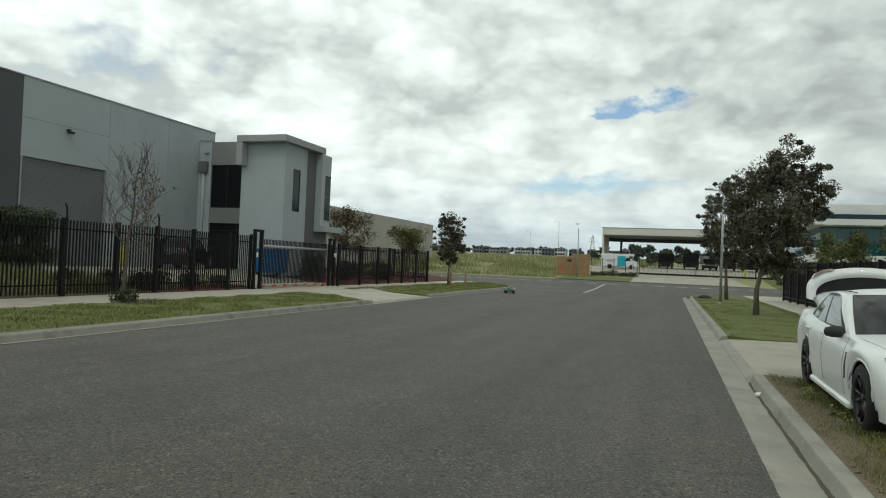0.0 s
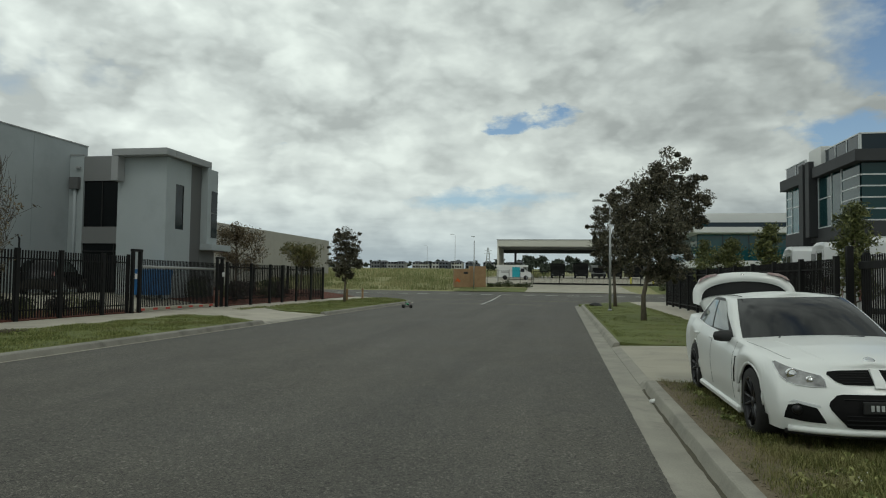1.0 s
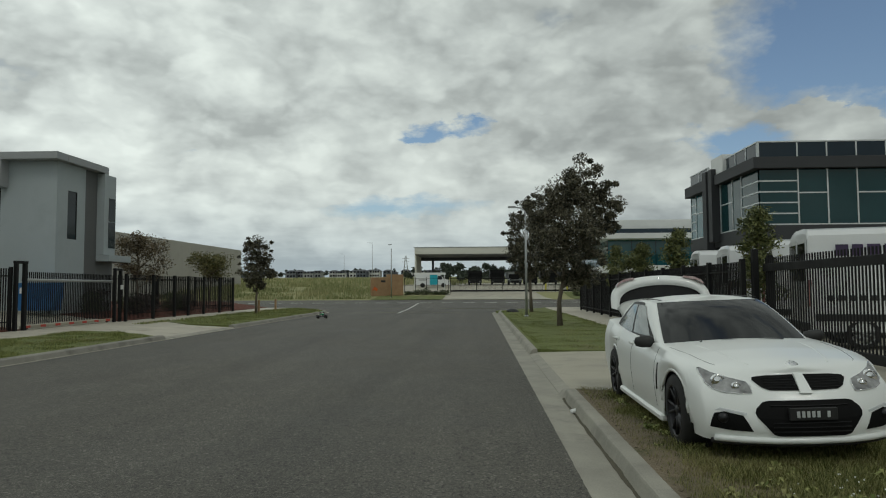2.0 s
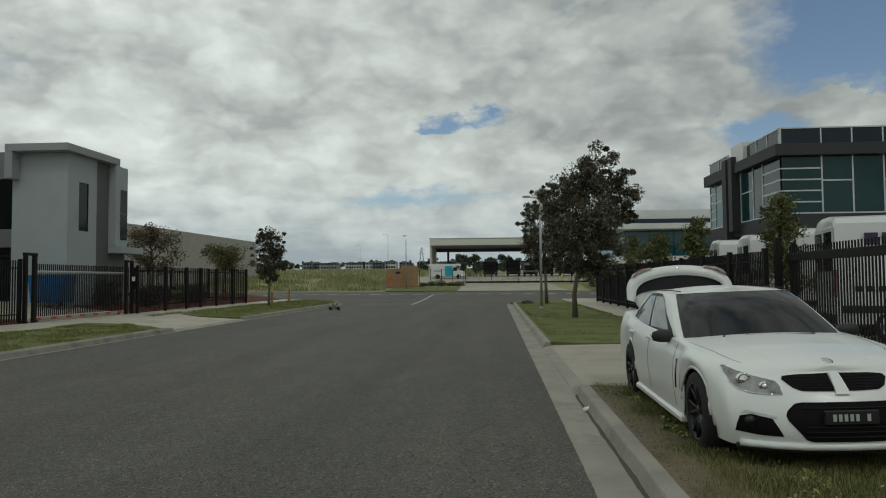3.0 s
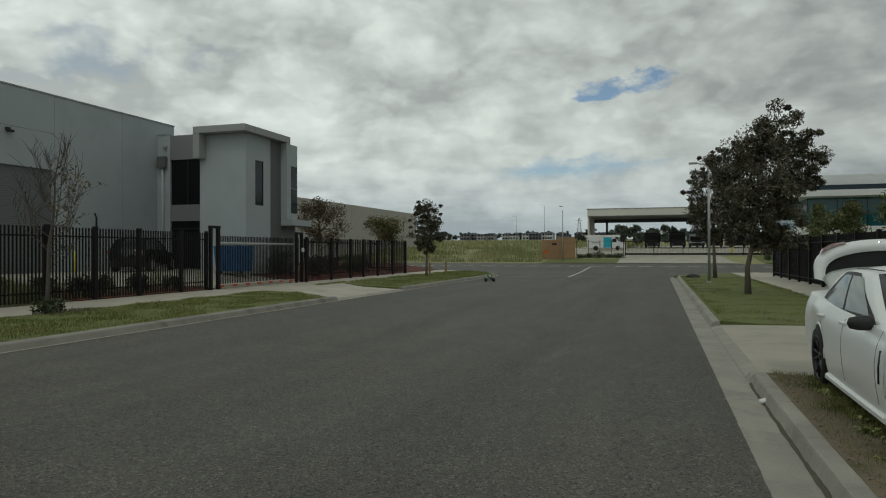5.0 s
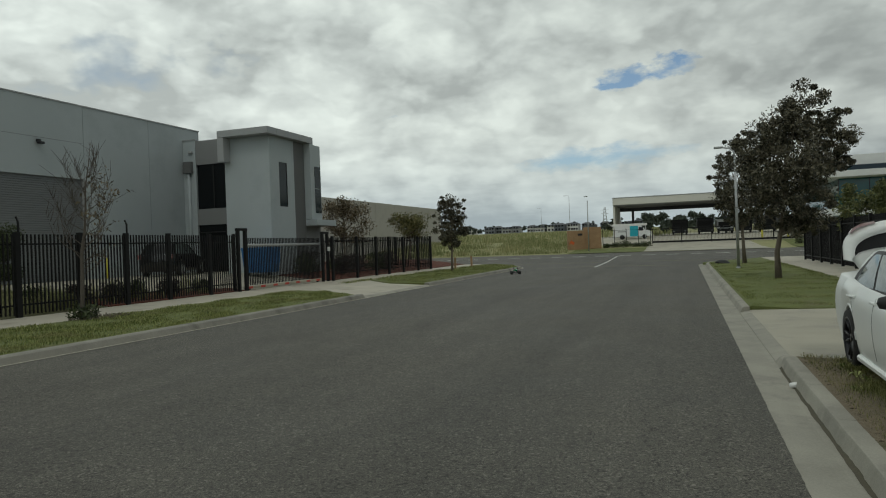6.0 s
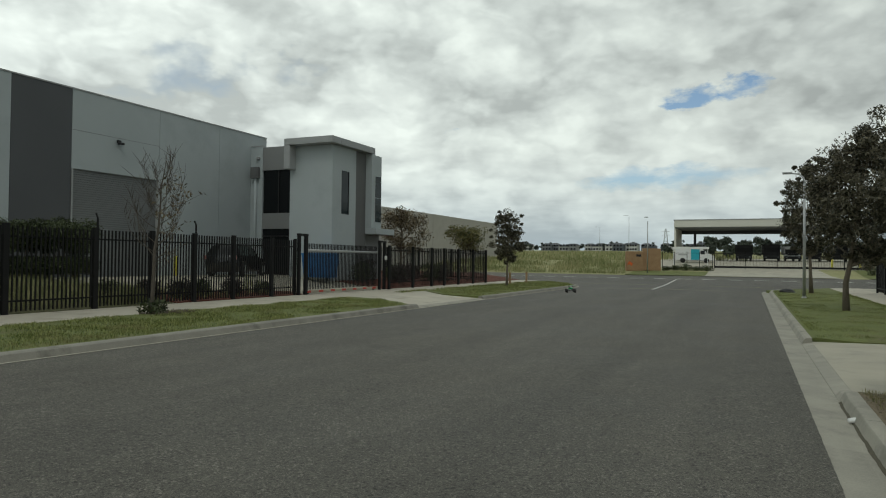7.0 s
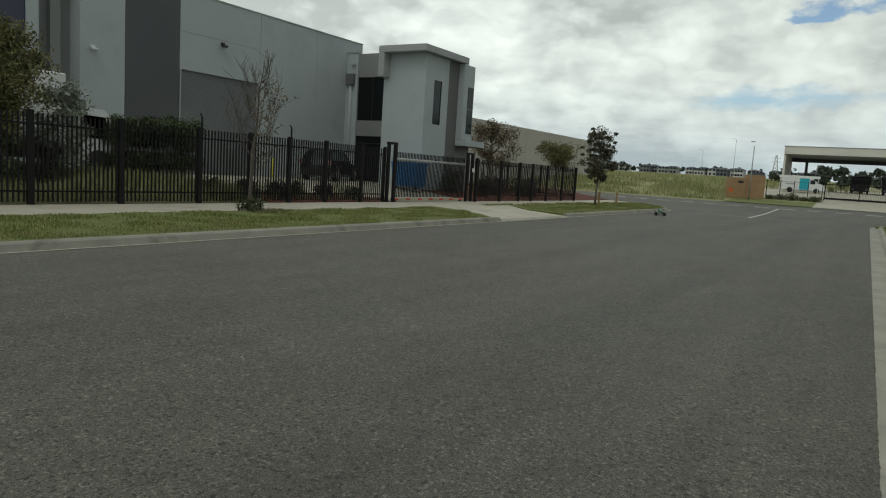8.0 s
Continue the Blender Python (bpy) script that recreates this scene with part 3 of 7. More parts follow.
# Right side: verge, driveway, path and yard
slab_ob("verge_right_near", [(1.385, -30), (1.75, -30), (4.0, -30), (4.9, -30), (4.9, 9.35), (4.0, 9.3), (1.75, 9.1), (1.385, 9.05)], right_side, DIRT, "dry worn verge of thin grass and soil")
slab_ob("driveway_right", [(1.385, 9.38), (8.9, 9.38), (8.9, 15.1), (5.0, 15.1), (2.2, 15.35), (1.385, 15.6)], lambda x, y: float(np.interp(x, (1.4, 2.0, 4.9, 6.5, 9), (0.045, 0.08, 0.15, 0.17, 0.2))) - 0.004, CONCRETE, "pale concrete driveway crossover")
slab_ob("verge_right_far", [(1.385, 15.64), (2.2, 15.39), (4.9, 15.15), (4.9, 50.2)] + [(x + 0.15, y - 0.62) for x, y in right_ret[::-1] if x < 4.9 and y > 43] + [(1.385, 42)], right_side, TURF, "mown green verge with clover")
slab_ob("footpath_right_far", [(4.92, 15.14), (6.6, 15.14), (6.6, 50.2), (4.92, 50.2)], lambda x, y: right_side(x, y) - 0.006, PAVING, "sandy-toned concrete footpath beside the fence")
slab_ob("footpath_right_near", [(4.92, -30), (6.9, -30), (6.9, 9.36), (4.92, 9.36)], lambda x, y: right_side(x, y) - 0.006, PAVING, "sandy-toned concrete footpath")
slab_ob("yard_right", [(6.62, 15.12), (6.92, 15.12), (6.92, -30), (60, -30), (60, 50.2), (6.62, 50.2)], lambda x, y: right_side(x, y) - 0.012, CONCRETE, "concrete parking yard behind the fence")

# Left side: verge, driveway, path, site
slab_ob("verge_left_near", [(-10.36, 20.2), (-12.4, 21.9), (-13.98, 22.4), (-13.98, -30), (-10.36, -30)], left_side, TURF, "green verge of short weedy grass")
slab_ob("driveway_left", [(-10.36, 20.24), (-12.4, 21.94), (-14.0, 22.42), (-16.18, 22.42), (-16.18, 28.9), (-14.0, 28.9), (-12.2, 27.0), (-10.36, 26.6)], lambda x, y: float(np.interp(-x, (10.3, 11.0, 14.2, 16.2), (0.05, 0.09, 0.17, 0.20))) - 0.008, PAVING, "sandy-toned concrete driveway crossover")
slab_ob("footpath_left_near", [(-14.02, -30), (-14.02, 22.38), (-16.18, 22.38), (-16.18, -30)], lambda x, y: left_side(x) - 0.008, PAVING, "sandy-toned concrete footpath beside the fence")
slab_ob("verge_left_far", [(-10.36, 26.64), (-12.2, 27.04), (-14.0, 28.95), (-14.6, 42.5), (-14.6, 50.4)] + [(x - 0.25, y - 0.5) for x, y in left_ret[::-1] if x > -14.6 and y < 50.5][0:7] + [(-10.36, 42)], left_side, TURF, "green verge narrowing round the corner")
slab_ob("footpath_left_far", [(-14.02, 28.95), (-14.62, 42.5), (-14.62, 50.3), (-16.18, 50.3), (-16.18, 28.95)], lambda x, y: left_side(x, y) - 0.008, PAVING, "sandy-toned concrete footpath beside the fence")
slab_ob("site_lawn", [(-16.2, -30), (-16.2, 15.5), (-20, 15.5), (-26.5, 15.5), (-26.5, -30), (-20, -30)], lambda x, y: left_side(x), LAWN, "rough dark lawn behind the fence")
slab_ob("mulch_bed_near", [(-16.2, 15.55), (-16.2, 22.2), (-16.9, 22.2), (-17.5, 20.0), (-18.3, 15.55)], lambda x, y: left_side(x) + 0.02, MULCH, "garden bed of red-brown bark mulch")
bm = bmesh.new()
grid(bm, [[(x, y, left_side(x) - 0.006) for x in (-16.2, -17.6, -18.8, -20, -26.5)] for y in (15.5, 18, 22.2, 25, 29, 31.5)], False)
struct(part("yard_left", bm, CONCRETE), "pale concrete parking yard")
slab_ob("mulch_bed_far", [(-16.2, 28.9), (-16.2, 50.3), (-20, 50.3), (-40, 50.3), (-40, 34), (-18.8, 33.4), (-18.75, 28.4), (-17.6, 28.4)], lambda x, y: left_side(x, y) + 0.02, MULCH, "garden bed of red-brown bark mulch")
slab_ob("verge_left_cross", [(-14.7, 50.35), (-80, 50.35), (-80, 50.75), (-14.7, 50.75)], lambda x, y: land(y) + 0.14, TURF, "narrow green verge beside the cross street")

# Cross street: far verge, driveway and yard
bm = bmesh.new()
grid(bm, [[(x, y, land(y) + 0.06) for x in (-12.0, -9, -7, -4.0)] for y in (73.4, 75, 77.5, 80.5)], False)
struct(part("verge_far_left", bm, TURF), "short dry verge beside the cross street")
bm = bmesh.new()
grid(bm, [[(x + 0.25 * (84 - y) * (0.35 if x > 0 else -0.12), y, land(y) + 0.05) for x in (-3.9, 1, 7.2)] for y in (73.2, 75, 78, 81, 84, 86)], False)
struct(part("driveway_far", bm, CONCRETE), "wide pale concrete driveway up to a gate")
bm = bmesh.new()
grid(bm, [[(x, y, land(y) + 0.04) for x in (-13, -4, 8, 22, 60)] for y in (86, 90, 95, 100, 110, 125, 140)], False)
struct(part("yard_far", bm, CONCRETE), "pale concrete truck yard")
bm = bmesh.new()
grid(bm, [[(x, y, land(y) + 0.07) for x in (10.5, 16, 30, 60)] for y in (73.4, 78, 81, 84, 85.9)], False)
struct(part("verge_far_right", bm, TURF), "verge with low planting beside the cross street")

# Road markings
bm = bmesh.new()
for k in range(8):
    y0, y1 = 41.0 + k * 2.6, 41.0 + (k + 1) * 2.6
    a, b = -5.0 - 0.58 * k / 8, -5.0 - 0.58 * (k + 1) / 8
    z0, z1 = (land(y) + 0.085 - 0.0003 * 0 for y in (y0, y1))
    grid(bm, [[(a - 0.07, y0, z0), (a + 0.07, y0, z0)], [(b - 0.07, y1, z1), (b + 0.07, y1, z1)]], False)
struct(part("centre_line", bm, LINE), "worn white centre line")
bm = bmesh.new()
for k in range(-16, 18):
    x0 = -5.6 + k * 2.05
    y = 63.0
    grid(bm, [[(x0, y - 0.22, land(y) + 0.075), (x0 + 1.15, y - 0.22, land(y) + 0.075)], [(x0, y + 0.22, land(y) + 0.083), (x0 + 1.15, y + 0.22, land(y) + 0.083)]], False)
struct(part("dashed_line", bm, LINE), "broken white line along the cross street")


# Left premises: warehouse
def wall_with_holes(name, axis, at, thick, a0, a1, z0, z1, holes, material, parent, label="", outward=1):
    """A wall along an axis with rectangular openings through it. holes: (a, b, low, high)."""
    bm = bmesh.new()
    cuts_a = sorted({a0, a1, *(h[0] for h in holes), *(h[1] for h in holes)})
    cuts_z = sorted({z0, z1, *(h[2] for h in holes), *(h[3] for h in holes)})
    for p, q in zip(cuts_a, cuts_a[1:]):
        for lo, hi in zip(cuts_z, cuts_z[1:]):
            if any(h[0] <= p and q <= h[1] and h[2] <= lo and hi <= h[3] for h in holes):
                continue
            if axis == "y":
                box(bm, at - thick * outward, at, p, q, lo, hi)
            else:
                box(bm, p, q, at - thick * outward, at, lo, hi)
    bmesh.ops.remove_doubles(bm, verts=bm.verts[:], dist=0.001)
    bad = {}
    for f in bm.faces:
        bad.setdefault(tuple(round(c, 3) for c in f.calc_center_median()), []).append(f)
    twin = [f for fs in bad.values() if len(fs) > 1 for f in fs]
    if twin:
        bmesh.ops.delete(bm, geom=twin, context="FACES")
    bmesh.ops.recalc_face_normals(bm, faces=bm.faces[:])
    return part(name, bm, material, parent, label)


WX = -26.6
wh = thing("warehouse", "tall grey tilt-panel warehouse with a roller door", "building")
for y0, y1, mat_, hs in ((-30, -18, PANEL_LIGHT, []), (-18, -8, PANEL_LIGHT, []), (-8, 4, PANEL_LIGHT, []), (4, 13.44, PANEL_LIGHT, [(5, 8.4, 5.2, 8.2), (9.2, 13.0, 5.2, 8.2)]), (15.02, 16.95, PANEL_LIGHT, []), (16.97, 19.62, PANEL_DARK, []), (19.64, 24.42, PANEL_LIGHT, [(19.70, 24.36, 0.4, 5.45)]), (24.44, 28.6, PANEL_LIGHT, []), (28.62, 32.6, PANEL_LIGHT, [])):
    wall_with_holes("wall_panel", "y", WX, 0.2, y0, y1, 0.3, 8.9, hs, mat_, wh)
# recess wall and rib: light render, with the recess's shade painted in as mid grey
wall_with_holes("recess_wall", "y", WX - 0.7, 0.2, 13.46, 15.0, 0.3, 8.9, [], PANEL_MID, wh, "wall set back in a recess, its shade put into the grey")
part("recess_return", B(WX - 0.9, WX - 0.202, 13.26, 13.44, 0.3, 8.9), PANEL_LIGHT, wh)
part("recess_return", B(WX - 0.9, WX - 0.202, 15.02, 15.2, 0.3, 8.9), PANEL_LIGHT, wh)
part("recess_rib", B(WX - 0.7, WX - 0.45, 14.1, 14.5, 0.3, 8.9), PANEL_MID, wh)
part("parapet_cap", B(WX - 0.24, WX + 0.03, -30, 32.62, 8.9, 8.96), FLASHING, wh, "grey metal capping")
part("seam", B(WX + 0.001, WX + 0.006, 19.66, 24.4, 7.13, 7.15), PANEL_MID, wh, "dark horizontal joint")
part("roof", B(WX - 45, WX - 0.2, -30, 32.4, 8.3, 8.5), FLASHING, wh)
part("north_wall", B(WX - 45, WX - 0.2, 32.4, 32.6, 0.3, 8.9), PANEL_LIGHT, wh)
bm = bmesh.new()
prof = []
z = 0.5
while z < 5.42:
    prof += [(0.0, z), (0.02, z + 0.012), (0.02, z + 0.075), (0.0, z + 0.088)]
    z += 0.1
grid(bm, [[(WX - 0.12 + o, y, zz) for o, zz in prof] for y in (19.70, 24.36)], False)
shutter = part("roller_door", bm, SHUTTER, wh, "closed grey ribbed roller shutter")
part("door_guide", B(WX - 0.1, WX + 0.03, 19.64, 19.72, 0.5, 5.45), FLASHING, shutter)
part("door_guide", B(WX - 0.1, WX + 0.03, 24.34, 24.42, 0.5, 5.45), FLASHING, shutter)
for y, z, fit_mat in ((22.0, 6.9, RIM), (15.5, 5.6, ALU)):
    bm = B(WX, WX + 0.12, y - 0.1, y + 0.1, z, z + 0.14, 0.02)
    box(bm, WX + 0.1, WX + 0.3, y - 0.13, y + 0.13, z - 0.08, z + 0.02, 0.02)
    part("flood_light", bm, fit_mat, wh, "small wall light")
for y0, y1 in ((5, 8.4), (9.2, 13.0)):
    w = part("window", B(WX - 0.12, WX - 0.08, y0, y1, 5.2, 8.2), BLUE_GLASS, wh, "dark blue tinted window")
    part("mullion", B(WX - 0.08, WX - 0.03, (y0 + y1) / 2 - 0.03, (y0 + y1) / 2 + 0.03, 5.2, 8.2), ALU, w)
part("awning", B(WX, WX + 1.2, 8.0, 13.4, 4.05, 4.25, 0.02), PANEL_LIGHT, wh, "flat pale grey awning")
# downpipe return wall and recessed entrance
LINK_Y = 31.2
part("return_wall", B(-26.58, -25.72, LINK_Y, LINK_Y + 0.2, 0.5, 8.15), PANEL_LIGHT, wh)
part("return_cap", B(-26.58, -25.70, LINK_Y - 0.03, LINK_Y + 0.2, 8.15, 8.22), FLASHING, wh)
dp = bmesh.new()
tube(dp, [(-26.15, LINK_Y - 0.09, 0.7), (-26.15, LINK_Y - 0.09, 6.3)], 0.09, 12)
pipe = part("downpipe", dp, PANEL_LIGHT, wh, "light grey round downpipe")
bm = B(-26.42, -25.88, LINK_Y - 0.26, LINK_Y - 0.005, 6.3, 6.95, 0.02)
part("rain_head", bm, PANEL_CHAR, pipe, "dark grey box rain head")
bm = B(-26.12, -25.88, LINK_Y - 0.16, LINK_Y - 0.005, 7.4, 7.56, 0.03)
part("camera_box", bm, FLASHING, wh)

# Left premises: two-storey office front
of = thing("office_block", "two-storey grey rendered office with an angular portal frame", "building")
SX0, SX1, SY = -21.4, -18.8, 28.1
NY = 33.4
wall_with_holes("south_wall", "x", SY, -0.2, SX0, SX1, 0.5, 7.39, [], PANEL_LIGHT, of)
wall_with_holes("street_wall", "y", SX1, 0.2, SY + 0.2, 30.3, 0.5, 7.39, [(28.92, 29.66, 3.95, 6.18)], PANEL_LIGHT, of)
w = part("slit_window", B(SX1 - 0.07, SX1 - 0.04, 28.92, 29.66, 3.95, 6.18), WINDOW, of, "tall narrow dark window")
part("window_frame", box(box(B(SX1 - 0.04, SX1 - 0.015, 28.92, 28.95, 3.95, 6.18), SX1 - 0.04, SX1 - 0.015, 29.63, 29.66, 3.95, 6.18), SX1 - 0.04, SX1 - 0.015, 28.95, 29.63, 3.95, 3.98), TRIM, w)
part("charcoal_wall", B(SX1 - 0.22, SX1 - 0.06, 30.32, 31.4, 0.5, 7.39), PANEL_CHAR, of, "dark-grey rendered wall")
part("rear_block", B(-26.3, -19.02, 31.42, 33.2, 0.5, 7.2), PANEL_MID, of)
# portal frame: head, left drop, right leg and foot awning
bm = B(SX0 + 0.0, SX1 + 0.32, SY - 0.55, SY + 0.25, 7.40, 7.73, 0.01)
part("portal_head", bm, FLASHING, of, "pale grey metal-clad portal beam")
part("portal_drop", B(SX0 + 0.0, SX0 + 0.36, SY - 0.55, SY - 0.02, 6.2, 7.39, 0.01), FLASHING, of)
part("portal_side", B(SX1 - 0.25, SX1 + 0.32, SY + 0.27, 31.75, 7.40, 7.73, 0.01), FLASHING, of)
part("portal_leg", B(SX1 - 0.2, SX1 + 0.32, 31.42, 31.75, 3.35, 7.39, 0.01), PANEL_LIGHT, of)
part("portal_foot", B(SX1 - 0.2, SX1 + 0.62, 31.42, 33.5, 3.02, 3.34, 0.01), PANEL_LIGHT, of, "pale flat entrance canopy")
part("bay_wall", B(SX1 - 0.2, SX1 + 0.3, 31.77, 32.5, 3.36, 7.35, 0.01), PANEL_LIGHT, of)
for z0, z1 in ((3.7, 5.0), (5.05, 6.2)):
    part("bay_window", B(SX1 + 0.302, SX1 + 0.32, 31.84, 32.44, z0, z1), WINDOW, of, "dark corner window")
# entrance link
part("link_head", B(-25.70, SX0 - 0.02, LINK_Y + 0.0, LINK_Y + 0.2, 6.75, 8.1), PANEL_MID, of)
part("link_band", B(-25.70, SX0 - 0.02, LINK_Y + 0.0, LINK_Y + 0.2, 3.35, 4.25), PANEL_MID, of)
up = part("entrance_window", B(-25.70, SX0 - 0.02, LINK_Y + 0.1, LINK_Y + 0.14, 4.25, 6.75), DOORDARK, of, "dark tinted upper window")
for x in (-24.6, -23.2):
    part("mullion", B(x - 0.03, x + 0.03, LINK_Y + 0.06, LINK_Y + 0.1, 4.25, 6.75), TRIM, up)
dn = part("entrance_door", B(-25.70, SX0 - 0.02, LINK_Y + 0.1, LINK_Y + 0.14, 0.7, 3.35), DOORDARK, of, "dark tinted glass entrance doors")
part("door_frame", box(B(-23.83, -23.77, LINK_Y + 0.05, LINK_Y + 0.1, 0.7, 3.35), -25.70, SX0 - 0.02, LINK_Y + 0.05, LINK_Y + 0.1, 2.9, 2.96), TRIM, dn)
part("roof", B(-21.3, -19.05, 28.4, 31.4, 7.25, 7.4), FLASHING, of)
# tilt-panel shed further along
shed = thing("long_shed", "long low shed of raw concrete tilt panels", "building")
for k in range(9):
    y0 = 52 + k * 6.6
    part("wall_panel", B(-40.2, -40, y0, y0 + 6.57, 0.4, 8.0 + 0.02 * k, 0.01), PANEL_TILT, shed)
part("end_wall", B(-75, -40.2, 111.2, 111.4, 1.5, 8.1), PANEL_TILT, shed)
part("roof", B(-75, -40.2, 52, 111.2, 7.4, 7.6), FLASHING, shed)


# Fences
def picket_mesh(name, w, h):
    bm = B(-w / 2, w / 2, -w / 2, w / 2, 0, h)
    me = bpy.data.meshes.new(name)
    bm.to_mesh(me)
    bm.free()
    me.materials.append(FENCE)
    return me


PICKET_L, PICKET_R, PICKET_THIN = picket_mesh("picket", 0.034, 2.10), picket_mesh("picket", 0.026, 2.0), picket_mesh("picket", 0.018, 2.02)


def fence_panel(x, y0, y1, z, picket, rails, post_h, group, gap=0.118, arm=False, end=False):
    f = thing("fence_panel", "black steel picket fence panel on concrete edge", "fence", (x, y0, z), 0, group)
    n = y1 - y0
    part("post", B(-0.055, 0.055, -0.075, 0.075, -0.2, post_h, 0.006), FENCE, f)
    if end:
        part("post", B(-0.05, 0.05, n - 0.05, n + 0.05, -0.2, post_h, 0.006), FENCE, f)
    for r in rails:
        part("rail", B(-0.02, 0.02, 0.05, n - 0.05, r - 0.022, r + 0.022), FENCE, f)
    k = int((n - 0.16) / gap)
    for i in range(k):
        shared("picket", picket, f, pose(0.034, 0.1 + (n - 0.2) * (i + 0.5) / k, 0.06))
    if arm:
        bm = tube(bmesh.new(), [(-0.05, 0.1, 1.2), (-0.05, 0.1, 2.5), (-0.12, 0.1, 2.62)], 0.03, 6)
        part("extension_arm", bm, FENCE, f)
    return f


lefts = [-14, -11.5, -9, -6.5, -4, -1.6, 0.8, 3.2, 5.6, 7.85, 10.15, 12.63, 14.58, 16.29, 18.12, 20.2, 21.62]
for a, b in zip(lefts, lefts[1:]):
    fence_panel(FENCE_L, a, b, 0.2, PICKET_L, (0.31, 1.9), 2.22, "street fence of the grey warehouse", arm=a in (12.63, 16.29), end=b == 21.62)
rights = [28.8, 31.4, 33.7, 35.4, 37.5, 39.9, 42.1]
for a, b in zip(rights, rights[1:]):
    fence_panel(FENCE_L + 0.3, a, b, 0.22, PICKET_THIN, (0.31, 1.9), 2.12, "street fence of the grey warehouse", end=b == 42.1)
for k in range(8):
    f = fence_panel(0, 0, 2.5, 0, PICKET_L, (0.31, 1.9), 2.12, "side fence of the grey warehouse")
    f.matrix_basis = pose(FENCE_L + 0.3 - 2.5 * k, 42.15, 0.25 + 0.06 * min(k, 8), 0, 0, 90)


def gate_frame(y, h, label):
    g = thing("gate_post", label, "gate post", (FENCE_L + 0.12, y, 0.18))
    part("upright", B(-0.06, 0.06, -0.07, 0.07, -0.2, h, 0.006), FENCE, g)
    part("upright", B(-0.06, 0.06, -0.52, -0.40, -0.2, h, 0.006), FENCE, g)
    part("cap", B(-0.07, 0.07, -0.53, 0.08, h, h + 0.1, 0.006), FENCE, g)
    return g


gate_frame(22.18, 2.36, "tall black steel guide frame of a sliding gate")
gp = gate_frame(28.62, 2.28, "black steel receiver post of a sliding gate with a keypad")
part("keypad", B(0.065, 0.13, -0.1, 0.06, 1.45, 1.65, 0.01), WHITE_CLAD, gp, "small pale keypad box")
gate = thing("sliding_gate", "closed black sliding gate with a silver top rail", "gate", (FENCE_L, 22.2, 0.2))
part("top_rail", tube(bmesh.new(), [(0, 0, 1.78), (0, 6.0, 1.78)], 0.055, 10), GALV, gate, "silver top rail")
part("bottom_rail", B(-0.05, 0.05, 0, 6.0, 0.05, 0.15, 0.01), CONCRETE, gate, "pale bottom beam")
for k in range(7):
    part("reflector", B(0.051, 0.056, 0.15 + k * 0.88, 0.46 + k * 0.88, 0.055, 0.145), RED, gate, "red reflective tape")
for k in range(52):
    shared("picket", PICKET_L, gate, pose(0.0, 0.06 + k * 0.1135, 0.18) @ Matrix.Diagonal((0.9, 0.9, 0.90, 1)))
part("wheel", lathe(bmesh.new(), [(0.0, -0.03), (0.07, -0.03), (0.07, 0.03), (0.0, 0.03)], 14, "x", Matrix.Translation((0, 0.3, 0.07))), TRIM, gate)
part("wheel", lathe(bmesh.new(), [(0.0, -0.03), (0.07, -0.03), (0.07, 0.03), (0.0, 0.03)], 14, "x", Matrix.Translation((0, 5.6, 0.07))), TRIM, gate)

# right fence and its gate
ry = [16.05 + 2.42 * k for k in range(12)]
for a, b in zip(ry, ry[1:]):
    fence_panel(FENCE_R, a, b, 0.17, PICKET_R, (0.25, 1.82), 2.12, "street fence of the van depot", gap=0.105, end=b == ry[-1])
gp = thing("gate_post", "black steel post of a wide sliding gate", "gate post", (FENCE_R + 0.22, 15.85, 0.17))
part("upright", B(-0.07, 0.07, -0.07, 0.07, -0.2, 2.35, 0.008), FENCE, gp)
part("upright", B(0.30, 0.42, -0.07, 0.07, -0.2, 2.2, 0.008), FENCE, gp)
gate = thing("sliding_gate", "wide black sliding picket gate with a deep top beam", "gate", (FENCE_R + 0.4, 5.2, 0.17))
part("top_beam", B(-0.05, 0.05, 0, 10.5, 1.80, 1.98, 0.01), FENCE, gate)
part("bottom_beam", B(-0.05, 0.05, 0, 10.5, 0.06, 0.24, 0.01), FENCE, gate)
for k in range(92):
    shared("picket", PICKET_R, gate, pose(0.0, 0.06 + k * 0.114, 0.16) @ Matrix.Diagonal((1, 1, 0.985, 1)))
ry = [-14.0 + 2.4 * k for k in range(9)]
for a, b in zip(ry, ry[1:]):
    fence_panel(FENCE_R + 0.4, a, b, 0.17, PICKET_R, (0.25, 1.82), 2.12, "street fence of the van depot", gap=0.105)

# Right premises: glazed office
ro = thing("glazed_office", "two-storey office of dark panels and green-grey glazing", "building")
OX, OY = 12.9, 30.6
part("core", B(OX + 0.4, 45, OY + 0.4, 40.3, 0.2, 8.0), OFFICE_CHAR, ro)
part("ground_floor", B(OX + 0.3, 45, OY + 0.3, 40.3, 0.2, 3.74), OFFICE_GLASS, ro)
part("floor_band", B(OX - 0.05, 45, OY - 0.05, 40.6, 3.75, 4.42), OFFICE_CHAR, ro, "charcoal floor band")
part("eave_band", B(OX - 0.35, 45, OY - 0.35, 35.4, 7.0, 7.52, 0.01), OFFICE_CHAR, ro, "charcoal eave band")
part("eave_band", B(OX - 0.35, OX + 4, 37.2, 40.6, 6.95, 7.55, 0.01), OFFICE_CHAR, ro, "charcoal eave band")
part("fin", B(OX - 0.45, OX + 0.3, 35.6, 36.15, 4.0, 7.9, 0.01), OFFICE_CHAR, ro)
part("fin", B(OX - 0.45, OX + 0.3, 36.5, 37.1, 3.4, 7.9, 0.01), OFFICE_CHAR, ro)
